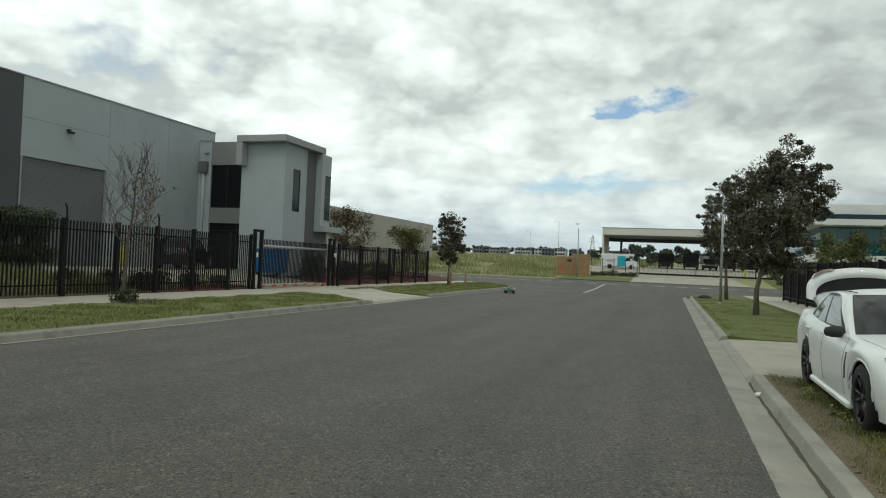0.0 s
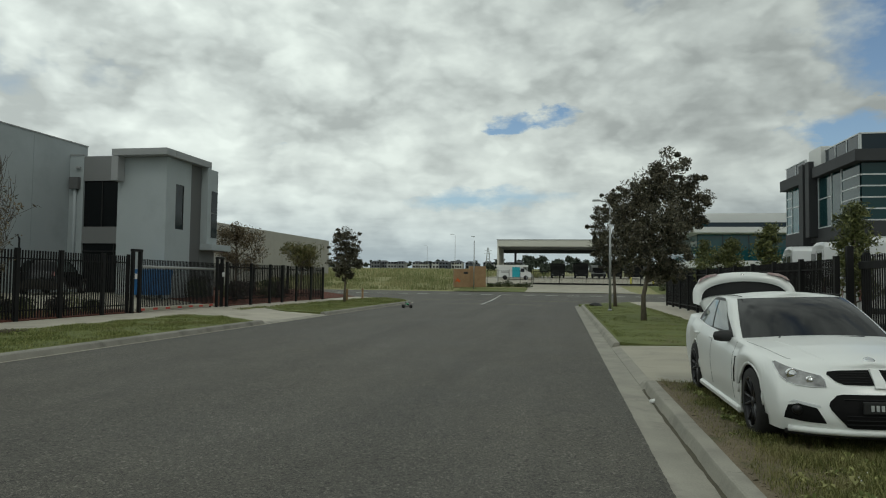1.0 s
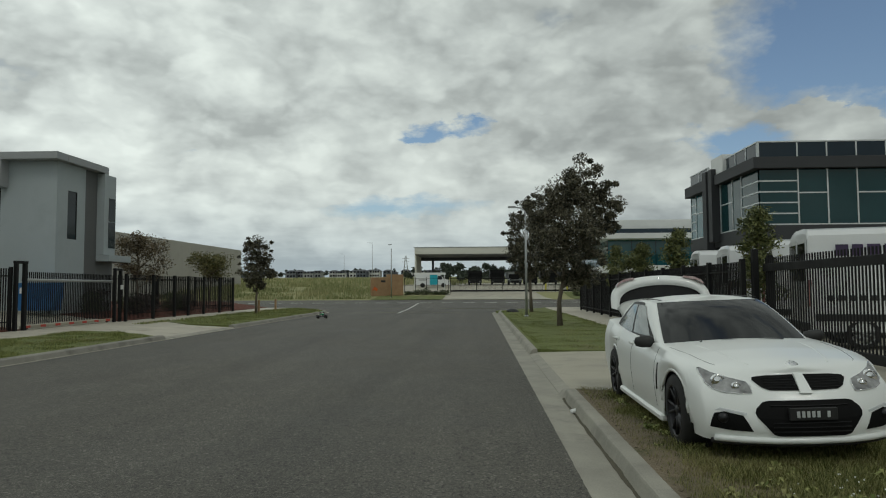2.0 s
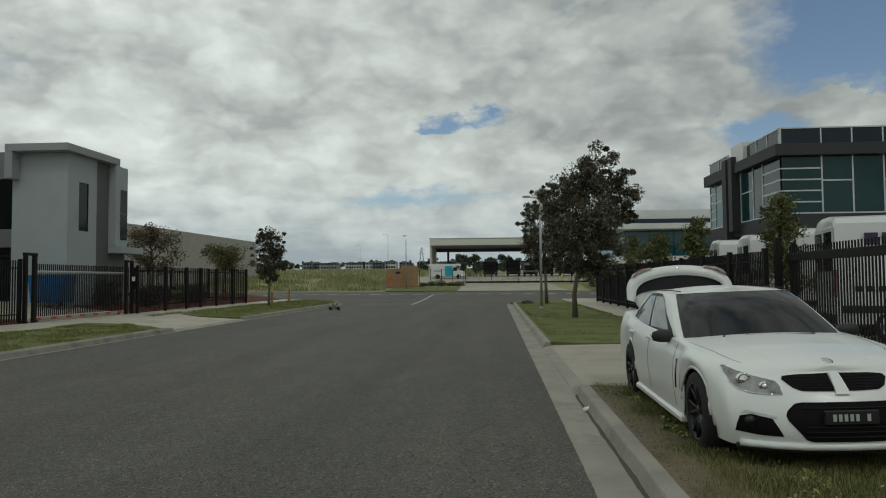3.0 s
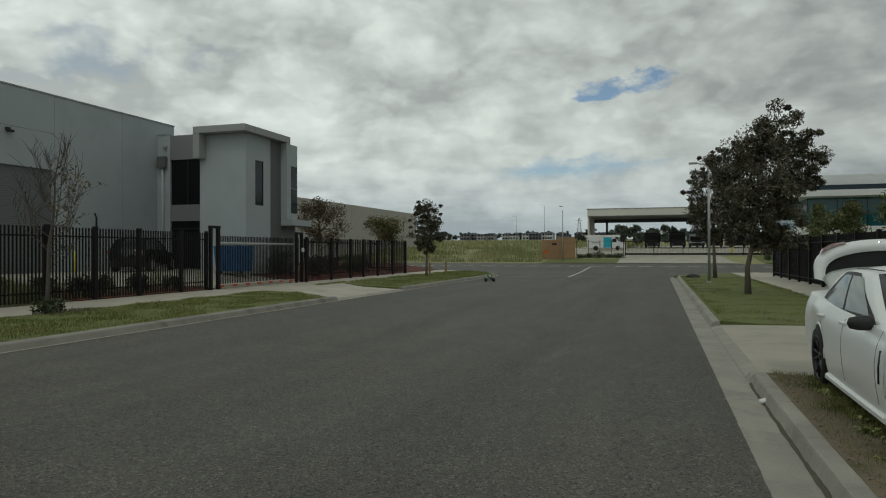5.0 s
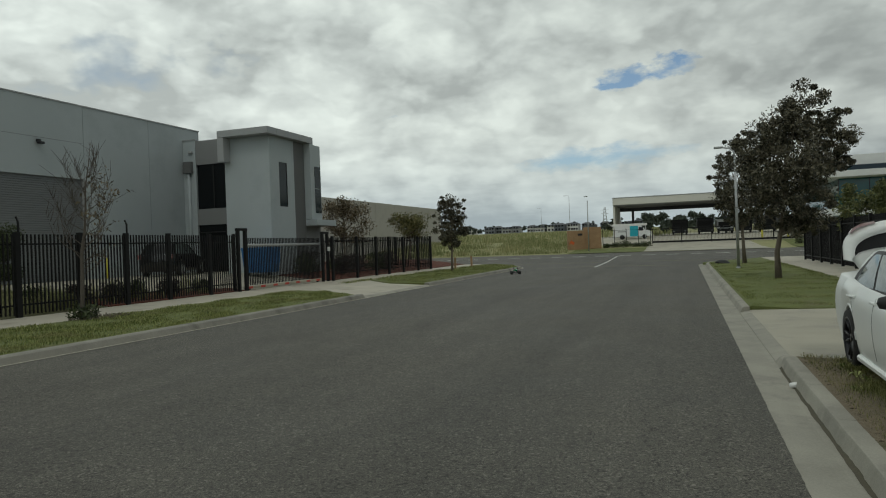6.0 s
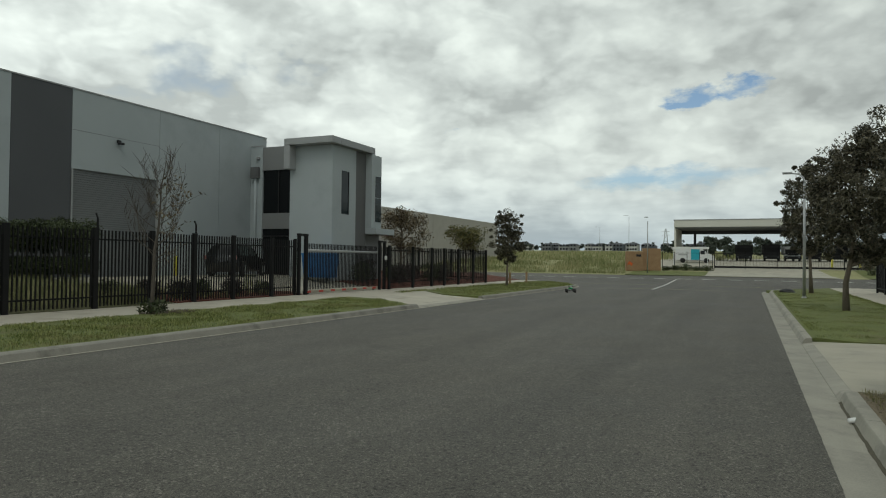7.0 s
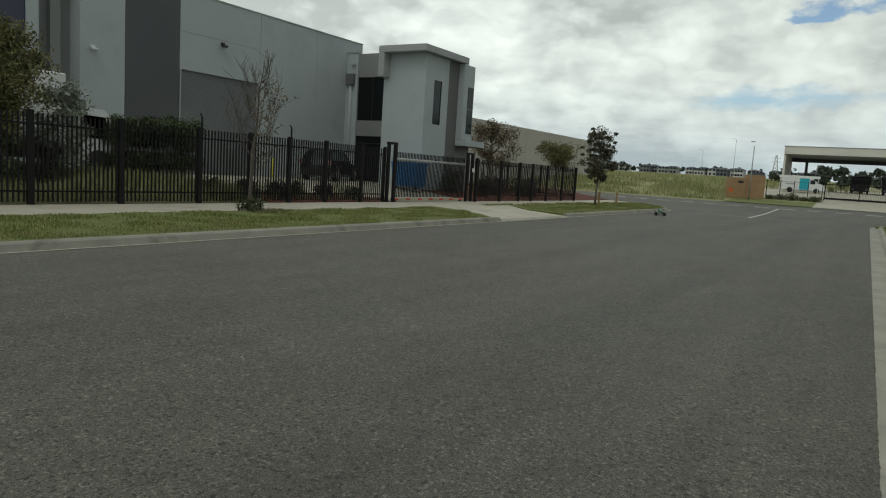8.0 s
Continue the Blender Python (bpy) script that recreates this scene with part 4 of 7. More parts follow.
part("white_panel", B(OX - 0.2, OX + 0.6, 34.6, 36.3, 7.6, 8.5, 0.01), WHITE_CLAD, ro, "white parapet panel")
# clerestory of slate glass in aluminium
bm = bmesh.new()
for k in range(20):
    x0 = OX + (0 if k == 0 else 1.74 + 1.32 * (k - 1))
    x1 = OX + 1.74 + 1.32 * k
    part("spandrel_pane", B(x0 + 0.03, x1 - 0.03, OY - 0.02, OY + 0.02, 7.55, 8.24), SPANDREL, ro)
    box(bm, x0 - 0.03, x0 + 0.03, OY - 0.05, OY + 0.05, 7.52, 8.26)
box(bm, OX - 0.03, 45, OY - 0.05, OY + 0.05, 8.24, 8.30)
part("parapet_frame", bm, ALU, ro)
for bay in (((30.65, 31.95), (31.95, 33.25), (33.25, 34.55)), ((37.3, 38.8), (38.8, 40.5))):
    bm = bmesh.new()
    for y0, y1 in bay:
        part("spandrel_pane", B(OX - 0.02, OX + 0.02, y0 + 0.03, y1 - 0.03, 7.57, 8.24), SPANDREL, ro)
        box(bm, OX - 0.05, OX + 0.05, y0 - 0.03, y0 + 0.03, 7.56, 8.26)
    box(bm, OX - 0.05, OX + 0.05, bay[0][0], bay[-1][1], 8.24, 8.30)
    part("parapet_frame", bm, ALU, ro)
# first-floor glazing
zs = (4.45, 4.95, 5.45, 5.95, 6.45, 7.0)
bm = bmesh.new()
for k in range(18):
    x0 = OX + (0 if k == 0 else 1.74 + 1.32 * (k - 1))
    x1 = OX + 1.74 + 1.32 * k
    for z0, z1 in zip(zs, zs[1:]) if k == 0 else ((4.45, 5.9), (5.9, 7.0)) if k % 2 else ((4.45, 7.0),):
        part("pane", B(x0 + 0.03, x1 - 0.03, OY - 0.015, OY + 0.015, z0 + 0.03, z1 - 0.03), OFFICE_GLASS, ro)
        box(bm, x0, x1, OY - 0.04, OY + 0.04, z0 - 0.03, z0 + 0.03)
    box(bm, x1 - 0.03, x1 + 0.03, OY - 0.05, OY + 0.05, 4.42, 7.03)
part("window_frame", bm, ALU, ro)
for bay in (((30.65, 32.6, 1), (32.6, 33.8, 0), (33.8, 35.5, 2)), ((37.3, 39.5, 2), (39.5, 40.45, 1))):
    bm = bmesh.new()
    for y0, y1, cut in bay:
        for z0, z1 in zip(zs, zs[1:]) if cut == 1 else ((4.45, 5.9), (5.9, 7.0)) if cut == 2 else ((4.45, 7.0),):
            part("pane", B(OX - 0.015, OX + 0.015, y0 + 0.03, y1 - 0.03, z0 + 0.03, z1 - 0.03), TEAL if y0 > 36 else OFFICE_GLASS, ro)
            box(bm, OX - 0.04, OX + 0.04, y0, y1, z0 - 0.03, z0 + 0.03)
        box(bm, OX - 0.05, OX + 0.05, y1 - 0.03, y1 + 0.03, 4.42, 7.03)
    part("window_frame", bm, ALU, ro)

# Teal office over the cross street
to = thing("teal_office", "long white and teal glazed office building", "building")
TY = 85.0
part("core", B(16.5, 60, TY + 1, TY + 25, 1.0, 9.6), TEAL, to)
part("roof_band", B(15.0, 60, TY, TY + 26, 8.95, 10.1, 0.02), WHITE_CLAD, to, "white roof fascia")
part("upper_glass", B(17.5, 60, TY - 0.6, TY + 20, 8.3, 8.93), SPANDREL, to, "dark clerestory strip")
part("eave", B(14.2, 60, TY - 2.0, TY + 26, 7.6, 8.28, 0.02), WHITE_CLAD, to, "white projecting eave")
for k in range(14):
    part("pane", B(16.45 + k * 3.0, 19.4 + k * 3.0, TY + 0.9, TY + 0.98, 4.4, 7.58), TEAL, to)
    part("mullion", B(16.4 + k * 3.0, 16.48 + k * 3.0, TY + 0.86, TY + 0.98, 1.2, 7.58), SPANDREL, to)
part("floor_band", B(15.6, 60, TY - 0.4, TY + 26, 3.5, 4.35, 0.02), WHITE_CLAD, to, "white floor band")
part("plinth", B(15.6, 60, TY + 0.2, TY + 26, 0.8, 1.6), WHITE_CLAD, to)

# Carport shed past the far gate
cp = thing("truck_canopy", "long open truck canopy with a cream fascia", "canopy")
CY = 105.0
part("fascia", B(-10.0, 21.0, CY, CY + 0.25, 6.98, 8.0, 0.02), CREAM, cp)
part("fascia_cap", B(-10.1, 21.1, CY - 0.06, CY + 0.3, 8.0, 8.1), FLASHING, cp)
part("soffit", B(-9.9, 21.0, CY + 0.25, CY + 9.6, 6.85, 7.0), PANEL_MID, cp)
part("beam", B(-9.9, 21.0, CY + 9.2, CY + 9.7, 6.3, 6.85), PANEL_DARK, cp)
part("side_wall", B(-10.0, -9.75, CY + 0.25, CY + 9.7, 2.0, 8.0), CREAM, cp)
part("end_column", B(-7.9, -7.55, CY + 9.0, CY + 9.5, 2.0, 6.3), PANEL_DARK, cp)
for x in (6.0, 20.6):
    part("column", B(x, x + 0.35, CY + 9.0, CY + 9.5, 2.0, 6.3), PANEL_DARK, cp)


# Vehicles
def wheel(parent, x, y, z, r, w, out, spokes=10, rim_mat=None, name="wheel"):
    """A wheel on the side out (+1 or -1 in x): tyre, rim barrel, spokes and hub."""
    m = Matrix.Translation((x, y, z))
    o = out
    ty = lathe(bmesh.new(), [(r * 0.70, -w / 2), (r * 0.93, -w / 2), (r, -w / 2 + 0.03), (r, w / 2 - 0.03), (r * 0.93, w / 2), (r * 0.70, w / 2)], 32, "x", m)
    wl = part("wheel", ty, TYRE, parent, "black low-profile tyre on a dark alloy rim")
    rm = rim_mat or RIM
    part("rim", lathe(bmesh.new(), [(r * 0.72, w / 2 * o), (r * 0.69, w / 2 * o + 0.004 * o), (r * 0.66, w / 2 * o - 0.02 * o), (r * 0.64, -w / 2 * o)], 32, "x", m), rm, wl)
    part("brake_disc", lathe(bmesh.new(), [(0.0, 0.0), (r * 0.5, 0.0), (r * 0.5, -0.02 * o), (0.0, -0.02 * o)], 20, "x", m), GALV, wl)
    for k in range(spokes // 2):
        bm = bmesh.new()
        for side in (-1, 1):
            a0, a1 = 2 * math.pi * k / (spokes // 2) + side * 0.10, 2 * math.pi * k / (spokes // 2) + side * 0.26
            p, q = Vector((0, math.cos(a0), math.sin(a0))), Vector((0, math.cos(a1), math.sin(a1)))
            tube(bm, [m @ (p * r * 0.10 + Vector((o * (w / 2 - 0.045), 0, 0))), m @ (q * r * 0.68 + Vector((o * (w / 2 - 0.015), 0, 0)))], [r * 0.065, r * 0.045], 6)
        part("spoke", bm, rm, wl)
    part("hub", lathe(bmesh.new(), [(r * 0.16, o * (w / 2 - 0.06)), (r * 0.15, o * (w / 2 - 0.022)), (0.001, o * (w / 2 - 0.018))], 16, "x", m), rm, wl)
    return wl


def ramp_of(x, table):
    return float(np.interp(x, [a for a, _ in table], [b for _, b in table]))


from mathutils.bvhtree import BVHTree


class Shell:
    """A car body, front at y = 0 and back at y = long; half-outlines are rounded boxes in plan."""

    def __init__(self, long, half, belt, sill, axles, arch, nose=0.55, tail=0.4, axle_z=0.33):
        self.long, self.half, self.belt, self.sill, self.axles, self.arch, self.nose, self.tail, self.az = long, half, belt, sill, axles, arch, nose, tail, axle_z

    def width(self, y, u):
        full = self.half * ramp_of(u, ((0, 0.955), (0.25, 0.985), (0.55, 1.0), (0.8, 0.975), (1.0, 0.90)))
        return full

    def outline(self, u, n_side=70, n_end=9):
        """Half outline from the middle of the front round to the middle of the back."""
        y0 = ramp_of(u, ((0, 0.05), (0.2, 0.0), (0.5, 0.02), (0.8, 0.10), (1.0, 0.26)))
        y1 = self.long - ramp_of(u, ((0, 0.12), (0.3, 0.02), (0.7, 0.0), (1.0, 0.06)))
        w = self.width(0, u)
        pts = []
        for k in range(n_end):
            t = k / n_end
            x = w * 0.90 * t
            pts.append((x, y0 + 0.24 * (t ** 2.6)))
        ya, yb = y0 + 0.24, y1 - 0.16
        for k in range(6):
            t = k / 6 * math.pi / 2
            pts.append((w * (0.90 + 0.10 * math.sin(t) * 0.62), ya + self.nose * 0.8 * (1 - math.cos(t)) * 0.55))
        yc = ya + self.nose * 0.8 * 0.55
        for k in range(n_side + 1):
            t = k / n_side
            pts.append((w * (0.962 + 0.038 * math.sin(math.pi * min(max(t * 1.1, 0), 1)) ** 0.5), yc + (yb - 0.2 - yc) * t))
        for k in range(1, 7):
            t = k / 6 * math.pi / 2
            pts.append((w * (0.962 - 0.09 * (1 - math.cos(t))), yb - 0.2 + 0.2 * math.sin(t) + 0.0))
        for k in range(1, n_end + 1):
            t = 1 - k / n_end
            pts.append((w * 0.872 * t, yb + 0.16 * (1 - t ** 3)))
        return pts

    def low(self, x, y):
        z = self.sill
        for a in self.axles:
            d = self.arch ** 2 - (y - a) ** 2
            if d > 0 and x > self.half * 0.8:
                z = max(z, self.az + math.sqrt(d))
        return z

    def skin(self, bm, levels, crown=0.05):
        rows = []
        for u in levels:
            row = []
            for x, y in self.outline(u):
                lo = self.low(x, y)
                row.append(Vector((x, y, lo + (ramp_of(y, self.belt) - lo) * u)))
            rows.append(row)
        top = rows[-1]
        for v in (0.12, 0.3, 0.55, 0.8, 1.0):
            rows.append([Vector((p.x * (1 - v), p.y + (0.0 if v < 1 else 0.0), p.z + crown * (1 - (1 - v) ** 2))) for p in top])
        for side in (1, -1):
            grid(bm, [[Vector((p.x * side, p.y, p.z)) for p in r] for r in rows])
        bmesh.ops.remove_doubles(bm, verts=bm.verts[:], dist=0.0005)
        bmesh.ops.recalc_face_normals(bm, faces=bm.faces[:])
        return bm


class House:
    """The glasshouse of a car: rounded frames from the belt up to the roof."""

    def __init__(self, y_front, y_back, z_base, z_roof, w_base, w_roof, wrap=0.17):
        self.f, self.b, self.z0, self.z1, self.w0, self.w1, self.wrap = y_front, y_back, z_base, z_roof, w_base, w_roof, wrap

    def at(self, s, w, out=0.0):
        """s: 0 middle of the windscreen, 1 corner, 2 rear corner, 3 middle of the back; w: 0 belt to 1 roof edge."""
        bow = w ** 0.92
        f = self.f[0] + (self.f[1] - self.f[0]) * bow
        b = self.b[0] + (self.b[1] - self.b[0]) * bow
        half = self.w0 + (self.w1 - self.w0) * (w ** 1.15)
        half += out
        z = self.z0 + (self.z1 - self.z0) * (1 - max(1 - w, 0.0) ** 1.25)
        if s <= 1:
            x = half * math.sin(s * math.pi / 2 * 0.96) / math.sin(math.pi / 2 * 0.96)
            y = f + self.wrap * (1 - math.cos(s * math.pi / 2)) - out
            z += 0.02 * w * (1 - s * s)
        elif s <= 2:
            t = s - 1
            x = half * (1 + 0.035 * math.sin(math.pi * t))
            y = f + self.wrap - out + (b - 0.14 - f - self.wrap + 2 * out) * t
            z += 0.02 * w * math.sin(math.pi * t)
        else:
            t = s - 2
            x = half * math.cos(t * math.pi / 2)
            y = b - 0.14 + 0.14 * math.sin(t * math.pi / 2) + out
        return Vector((x, y, z))

    def patch(self, bm, s0, s1, w0, w1, out=0.004, ns=10, nw=5, sides=(1, -1), shape=None):
        for side in sides:
            rows = []
            for j in range(nw + 1):
                row = []
                for i in range(ns + 1):
                    ws, ss = j / nw, s0 + (s1 - s0) * i / ns
                    a, b = (w0, w1) if shape is None else shape(i / ns, w0, w1)
                    p = self.at(ss, a + (b - a) * ws, out)
                    row.append(Vector((p.x * side, p.y, p.z)))
                rows.append(row)
            grid(bm, rows)
        bmesh.ops.remove_doubles(bm, verts=bm.verts[:], dist=0.0005)
        bmesh.ops.recalc_face_normals(bm, faces=bm.faces[:])
        return bm

    def shell(self, bm):
        self.patch(bm, 0, 3, 0.0, 1.0, 0.0, 48, 8)
        for side in (1, -1):
            edge = [self.at(3 * i / 48, 1.0) for i in range(49)]
            rows = [[Vector((p.x * (1 - v) * side, p.y + (-0.0) * v, p.z + 0.055 * (1 - (1 - v) ** 2))) for p in edge] for v in (0, 0.15, 0.4, 0.7, 1.0)]
            grid(bm, rows)
        bmesh.ops.remove_doubles(bm, verts=bm.verts[:], dist=0.001)
        bmesh.ops.recalc_face_normals(bm, faces=bm.faces[:])
        return bm


def poly_prism(bm, pts, y_of, deep):
    """A plate with outline pts (x, z) that follows the surface y_of(x, z)."""
    f = bm.faces.new([bm.verts.new((x, 0, z)) for x, z in pts])
    bmesh.ops.triangulate(bm, faces=[f])
    for _ in range(3):
        bmesh.ops.subdivide_edges(bm, edges=[e for e in bm.edges if e.calc_length() > 0.05], cuts=1)
        bmesh.ops.triangulate(bm, faces=bm.faces[:])
    rim = [e for e in bm.edges if e.is_boundary]
    for v in bm.verts:
        v.co.y = y_of(v.co.x, v.co.z)
    back = bmesh.ops.extrude_edge_only(bm, edges=rim)
    for v in back["geom"]:
        if isinstance(v, bmesh.types.BMVert):
            v.co.y += deep
    bmesh.ops.recalc_face_normals(bm, faces=bm.faces[:])
    return bm


def white_sedan():
    car = thing("sedan", "white sports sedan with an open boot parked on the verge", "car", (2.72, 4.68, 0.10))
    # the verge lifts its kerb-far wheels a little
    car.matrix_basis = pose(2.72, 4.68, 0.115, 0, -2.0, -0.6)
    L, hw = 4.92, 0.915
    belt = ((0, 0.66), (0.15, 0.715), (0.30, 0.755), (0.55, 0.80), (0.9, 0.85), (1.45, 0.89), (2.2, 0.92), (3.2, 0.955), (4.0, 1.0), (4.6, 1.04), (5.0, 1.02))
    sh = Shell(L, hw, belt, 0.20, (0.93, 3.845), 0.375, axle_z=0.335)
    skin = sh.skin(bmesh.new(), (0, 0.06, 0.16, 0.3, 0.45, 0.6, 0.75, 0.86, 0.94, 0.975, 1.0), 0.05)
    # the nose draws in towards the front, and what sits on it follows by K
    K = 0.93
    for v in skin.verts:
        if v.co.y < 1.15:
            v.co.x *= 1 - 0.085 * (1 - max(v.co.y, 0) / 1.15) ** 1.1
    feel = BVHTree.FromBMesh(skin)
    body = part("body", skin, CAR_WHITE, car)
    part("underbody", B(-0.60, 0.60, 0.45, 4.6, 0.22, 0.55), DRIVER_DARK, car)
    hs = House((1.40, 2.34), (4.36, 3.74), 0.86, 1.315, 0.80, 0.625, 0.28)
    roof = part("roof", hs.shell(bmesh.new()), CAR_WHITE, car)
    part("windscreen", hs.patch(bmesh.new(), 0, 0.765, 0.08, 0.955, 0.006, 14, 8), CAR_GLASS, car, "dark windscreen mirroring the clouds")
    part("windscreen_band", hs.patch(bmesh.new(), 0, 0.79, 0.05, 0.985, 0.003, 14, 8), TRIM, car)
    part("rear_window", hs.patch(bmesh.new(), 2.12, 3.0, 0.12, 0.92, 0.004, 10, 6), CAR_GLASS, car)

    def front_pane(t, a, b):
        return (0.17, min(0.86, 0.24 + 3.2 * t)) if t < 0.21 else (0.17, 0.86)

    def back_pane(t, a, b):
        return (0.17, 0.86 if t < 0.6 else 0.86 - 0.52 * ((t - 0.6) / 0.4) ** 1.6)

    for side in (1, -1):
        part("side_trim", hs.patch(bmesh.new(), 1.04, 1.97, 0.12, 0.96, 0.003, 24, 4, (side,), lambda t, a, b: (0.12, min(0.96, 0.20 + 3.6 * t) if t < 0.21 else (0.96 if t < 0.76 else 0.96 - 0.56 * ((t - 0.76) / 0.24) ** 1.5))), TRIM, car)
        part("front_window", hs.patch(bmesh.new(), 1.10, 1.44, 0.2, 0.9, 0.007, 14, 4, (side,), front_pane), SIDE_GLASS, car, "front side window")
        part("back_window", hs.patch(bmesh.new(), 1.475, 1.86, 0.2, 0.9, 0.007, 14, 4, (side,), back_pane), SIDE_GLASS, car, "rear side window")
    for x, o in ((0.775, 1), (-0.775, -1)):
        for y in (0.93, 3.845):
            x = o * (0.752 if y < 2 else 0.775)
            wheel(car, x, y, 0.335, 0.345, 0.235, o)
            bm = lathe(bmesh.new(), [(0.0, 0.0), (0.395, 0.0), (0.395, o * 0.06)], 24, "x", Matrix.Translation((x - o * 0.13, y, 0.335)))
            part("wheel_liner", bm, DRIVER_DARK, car)

    def nose(x, z):
        hit = feel.ray_cast(Vector((x, -1, z)), Vector((0, 1, 0)))[0]
        return (hit.y if hit else 0.5) - 0.008

    def flank(side, y, z):
        hit = feel.ray_cast(Vector((side * 2, y, z)), Vector((-side, 0, 0)))[0]
        return (hit.x if hit else side * 0.9) + side * 0.0015

    def bonnet(x, y):
        hit = feel.ray_cast(Vector((x, y, 3)), Vector((0, 0, -1)))[0]
        return hit.z if hit else 0.8

    def seam(side, pts, r=0.004):
        return tube(bmesh.new(), [(flank(side, y, z), y, z) for y, z in pts], r, 5)

    # lower intake with rounded ends, upper twin grille, fog pods
    intake = [(-0.46, 0.45), (-0.445, 0.485), (-0.385, 0.535), (-0.33, 0.545), (0.33, 0.545), (0.385, 0.535), (0.445, 0.485), (0.46, 0.45), (0.45, 0.415), (0.33, 0.275), (0.28, 0.262), (-0.28, 0.262), (-0.33, 0.275), (-0.45, 0.415)]
    low = part("lower_grille", poly_prism(bmesh.new(), [(x * K, z) for x, z in intake], nose, 0.04), MESH_BLACK, car, "wide black lower intake")
    for z in (0.30, 0.335, 0.37, 0.505):
        part("grille_bar", tube(bmesh.new(), [(x, nose(x, z) - 0.004, z) for x in (-0.31, -0.2, 0, 0.2, 0.31)], 0.006, 5), FENCE, low)
    for side in (1, -1):
        g = part("upper_grille", poly_prism(bmesh.new(), [(side * x * K, z) for x, z in ((0.05, 0.618), (0.30, 0.622), (0.36, 0.645), (0.415, 0.70), (0.40, 0.722), (0.30, 0.732), (0.045, 0.738))], nose, 0.03), MESH_BLACK, car, "black mesh grille half")
        for k in range(5):
            part("grille_bar", tube(bmesh.new(), [(side * x, nose(x, 0.640 + k * 0.019) - 0.003, 0.640 + k * 0.019) for x in (0.06, 0.18, 0.31)], 0.004, 5), FENCE, g)
        pod = part("fog_pod", poly_prism(bmesh.new(), [(side * x * K, z) for x, z in ((0.49, 0.296), (0.56, 0.425), (0.70, 0.452), (0.775, 0.435), (0.80, 0.37), (0.81, 0.318), (0.66, 0.30))], nose, 0.03), MESH_BLACK, car, "black fog lamp recess")
        part("fog_lamp", lathe(bmesh.new(), [(0.001, -0.03), (0.036, -0.028), (0.042, -0.012), (0.042, 0.03)], 16, "x", Matrix.Translation((side * 0.66, nose(0.66, 0.40) + 0.004, 0.40)) @ Matrix.Rotation(math.pi / 2, 4, "Z")), RIM, pod)
        part("day_lamp", poly_prism(bmesh.new(), [(side * x * K, z) for x, z in ((0.53, 0.43), (0.53, 0.448), (0.73, 0.482), (0.77, 0.458), (0.72, 0.464))], nose, 0.03), ALU, pod)
        # headlamp wraps from the grille round to the wing
        shape = ((0.455, 0.60), (0.45, 0.655), (0.47, 0.688), (0.60, 0.718), (0.72, 0.755), (0.79, 0.79), (0.808, 0.785), (0.81, 0.74), (0.795, 0.675), (0.755, 0.63), (0.68, 0.607), (0.56, 0.598))
        hl = part("headlight", poly_prism(bmesh.new(), [(side * x * K, z) for x, z in shape], nose, 0.03), LENS, car, "clear swept-back headlight")
        for x, z, r in ((0.56, 0.648, 0.038), (0.69, 0.688, 0.058)):
            m = Matrix.Translation((side * x * K, nose(x * K, z) + 0.002, z)) @ Matrix.Rotation(math.pi / 2, 4, "Z")
            part("projector", lathe(bmesh.new(), [(0.001, -0.018), (r * 0.5, -0.014), (r * 0.8, 0.0), (r, -0.008), (r, 0.03)], 16, "x", m), CHROME, hl)
        part("lamp_surround", tube(bmesh.new(), [(side * x * K, nose(x * K, z) - 0.002, z) for x, z in (*shape, shape[0])], 0.004, 6), CHROME, hl)
        # mirror, handles, vent, sill skirt
        bm = lathe(bmesh.new(), [(0.001, -0.12), (0.055, -0.10), (0.075, -0.03), (0.078, 0.05), (0.06, 0.10), (0.001, 0.115)], 16, "x", Matrix.Translation((side * 0.905, 1.86, 0.92)) @ Matrix.Diagonal((0.95, 0.7, 0.85, 1)))
        box(bm, min(side * 0.76, side * 0.86), max(side * 0.76, side * 0.86), 1.84, 1.90, 0.865, 0.91)
        part("mirror", bm, TRIM, car, "black door mirror")
        for y in (2.55, 3.45):
            part("door_handle", tube(bmesh.new(), [(flank(side, yy, 0.84) + side * 0.012, yy, 0.84) for yy in (y, y + 0.1, y + 0.2)], 0.016, 8), CAR_WHITE, car)
        part("side_vent", seam(side, [(1.42, 0.47), (1.40, 0.6), (1.405, 0.74)], 0.012), TRIM, car, "black vertical wing vent")
        for y in (1.52, 2.63, 3.52):
            part("door_gap", seam(side, [(y + 0.02 * max(0, k - 8) / 4, 0.28 + 0.05 * k) for k in range(13)], 0.0016), TRIM, car)
        # rolled lip round each wheel arch
        for a in (0.93, 3.845):
            ring = [(a + 0.385 * math.cos(q), 0.335 + 0.385 * math.sin(q)) for q in (radians(6 + 12 * k) for k in range(15))]
            part("arch_lip", seam(side, ring, 0.017), CAR_WHITE, car)
        part("side_skirt", B(min(side * 0.80, side * 0.905), max(side * 0.80, side * 0.905), 1.33, 3.44, 0.15, 0.225, 0.02), CAR_WHITE, car)
        part("roof_rail", tube(bmesh.new(), [(side * 0.55, 2.45, 1.348), (side * 0.57, 2.9, 1.358), (side * 0.55, 3.4, 1.346)], 0.006, 5), TRIM, roof)
        part("wiper", tube(bmesh.new(), [(side * 0.42, 1.47, 0.93), (side * 0.1 - 0.3, 1.50, 0.935)], 0.009, 5), TRIM, car)
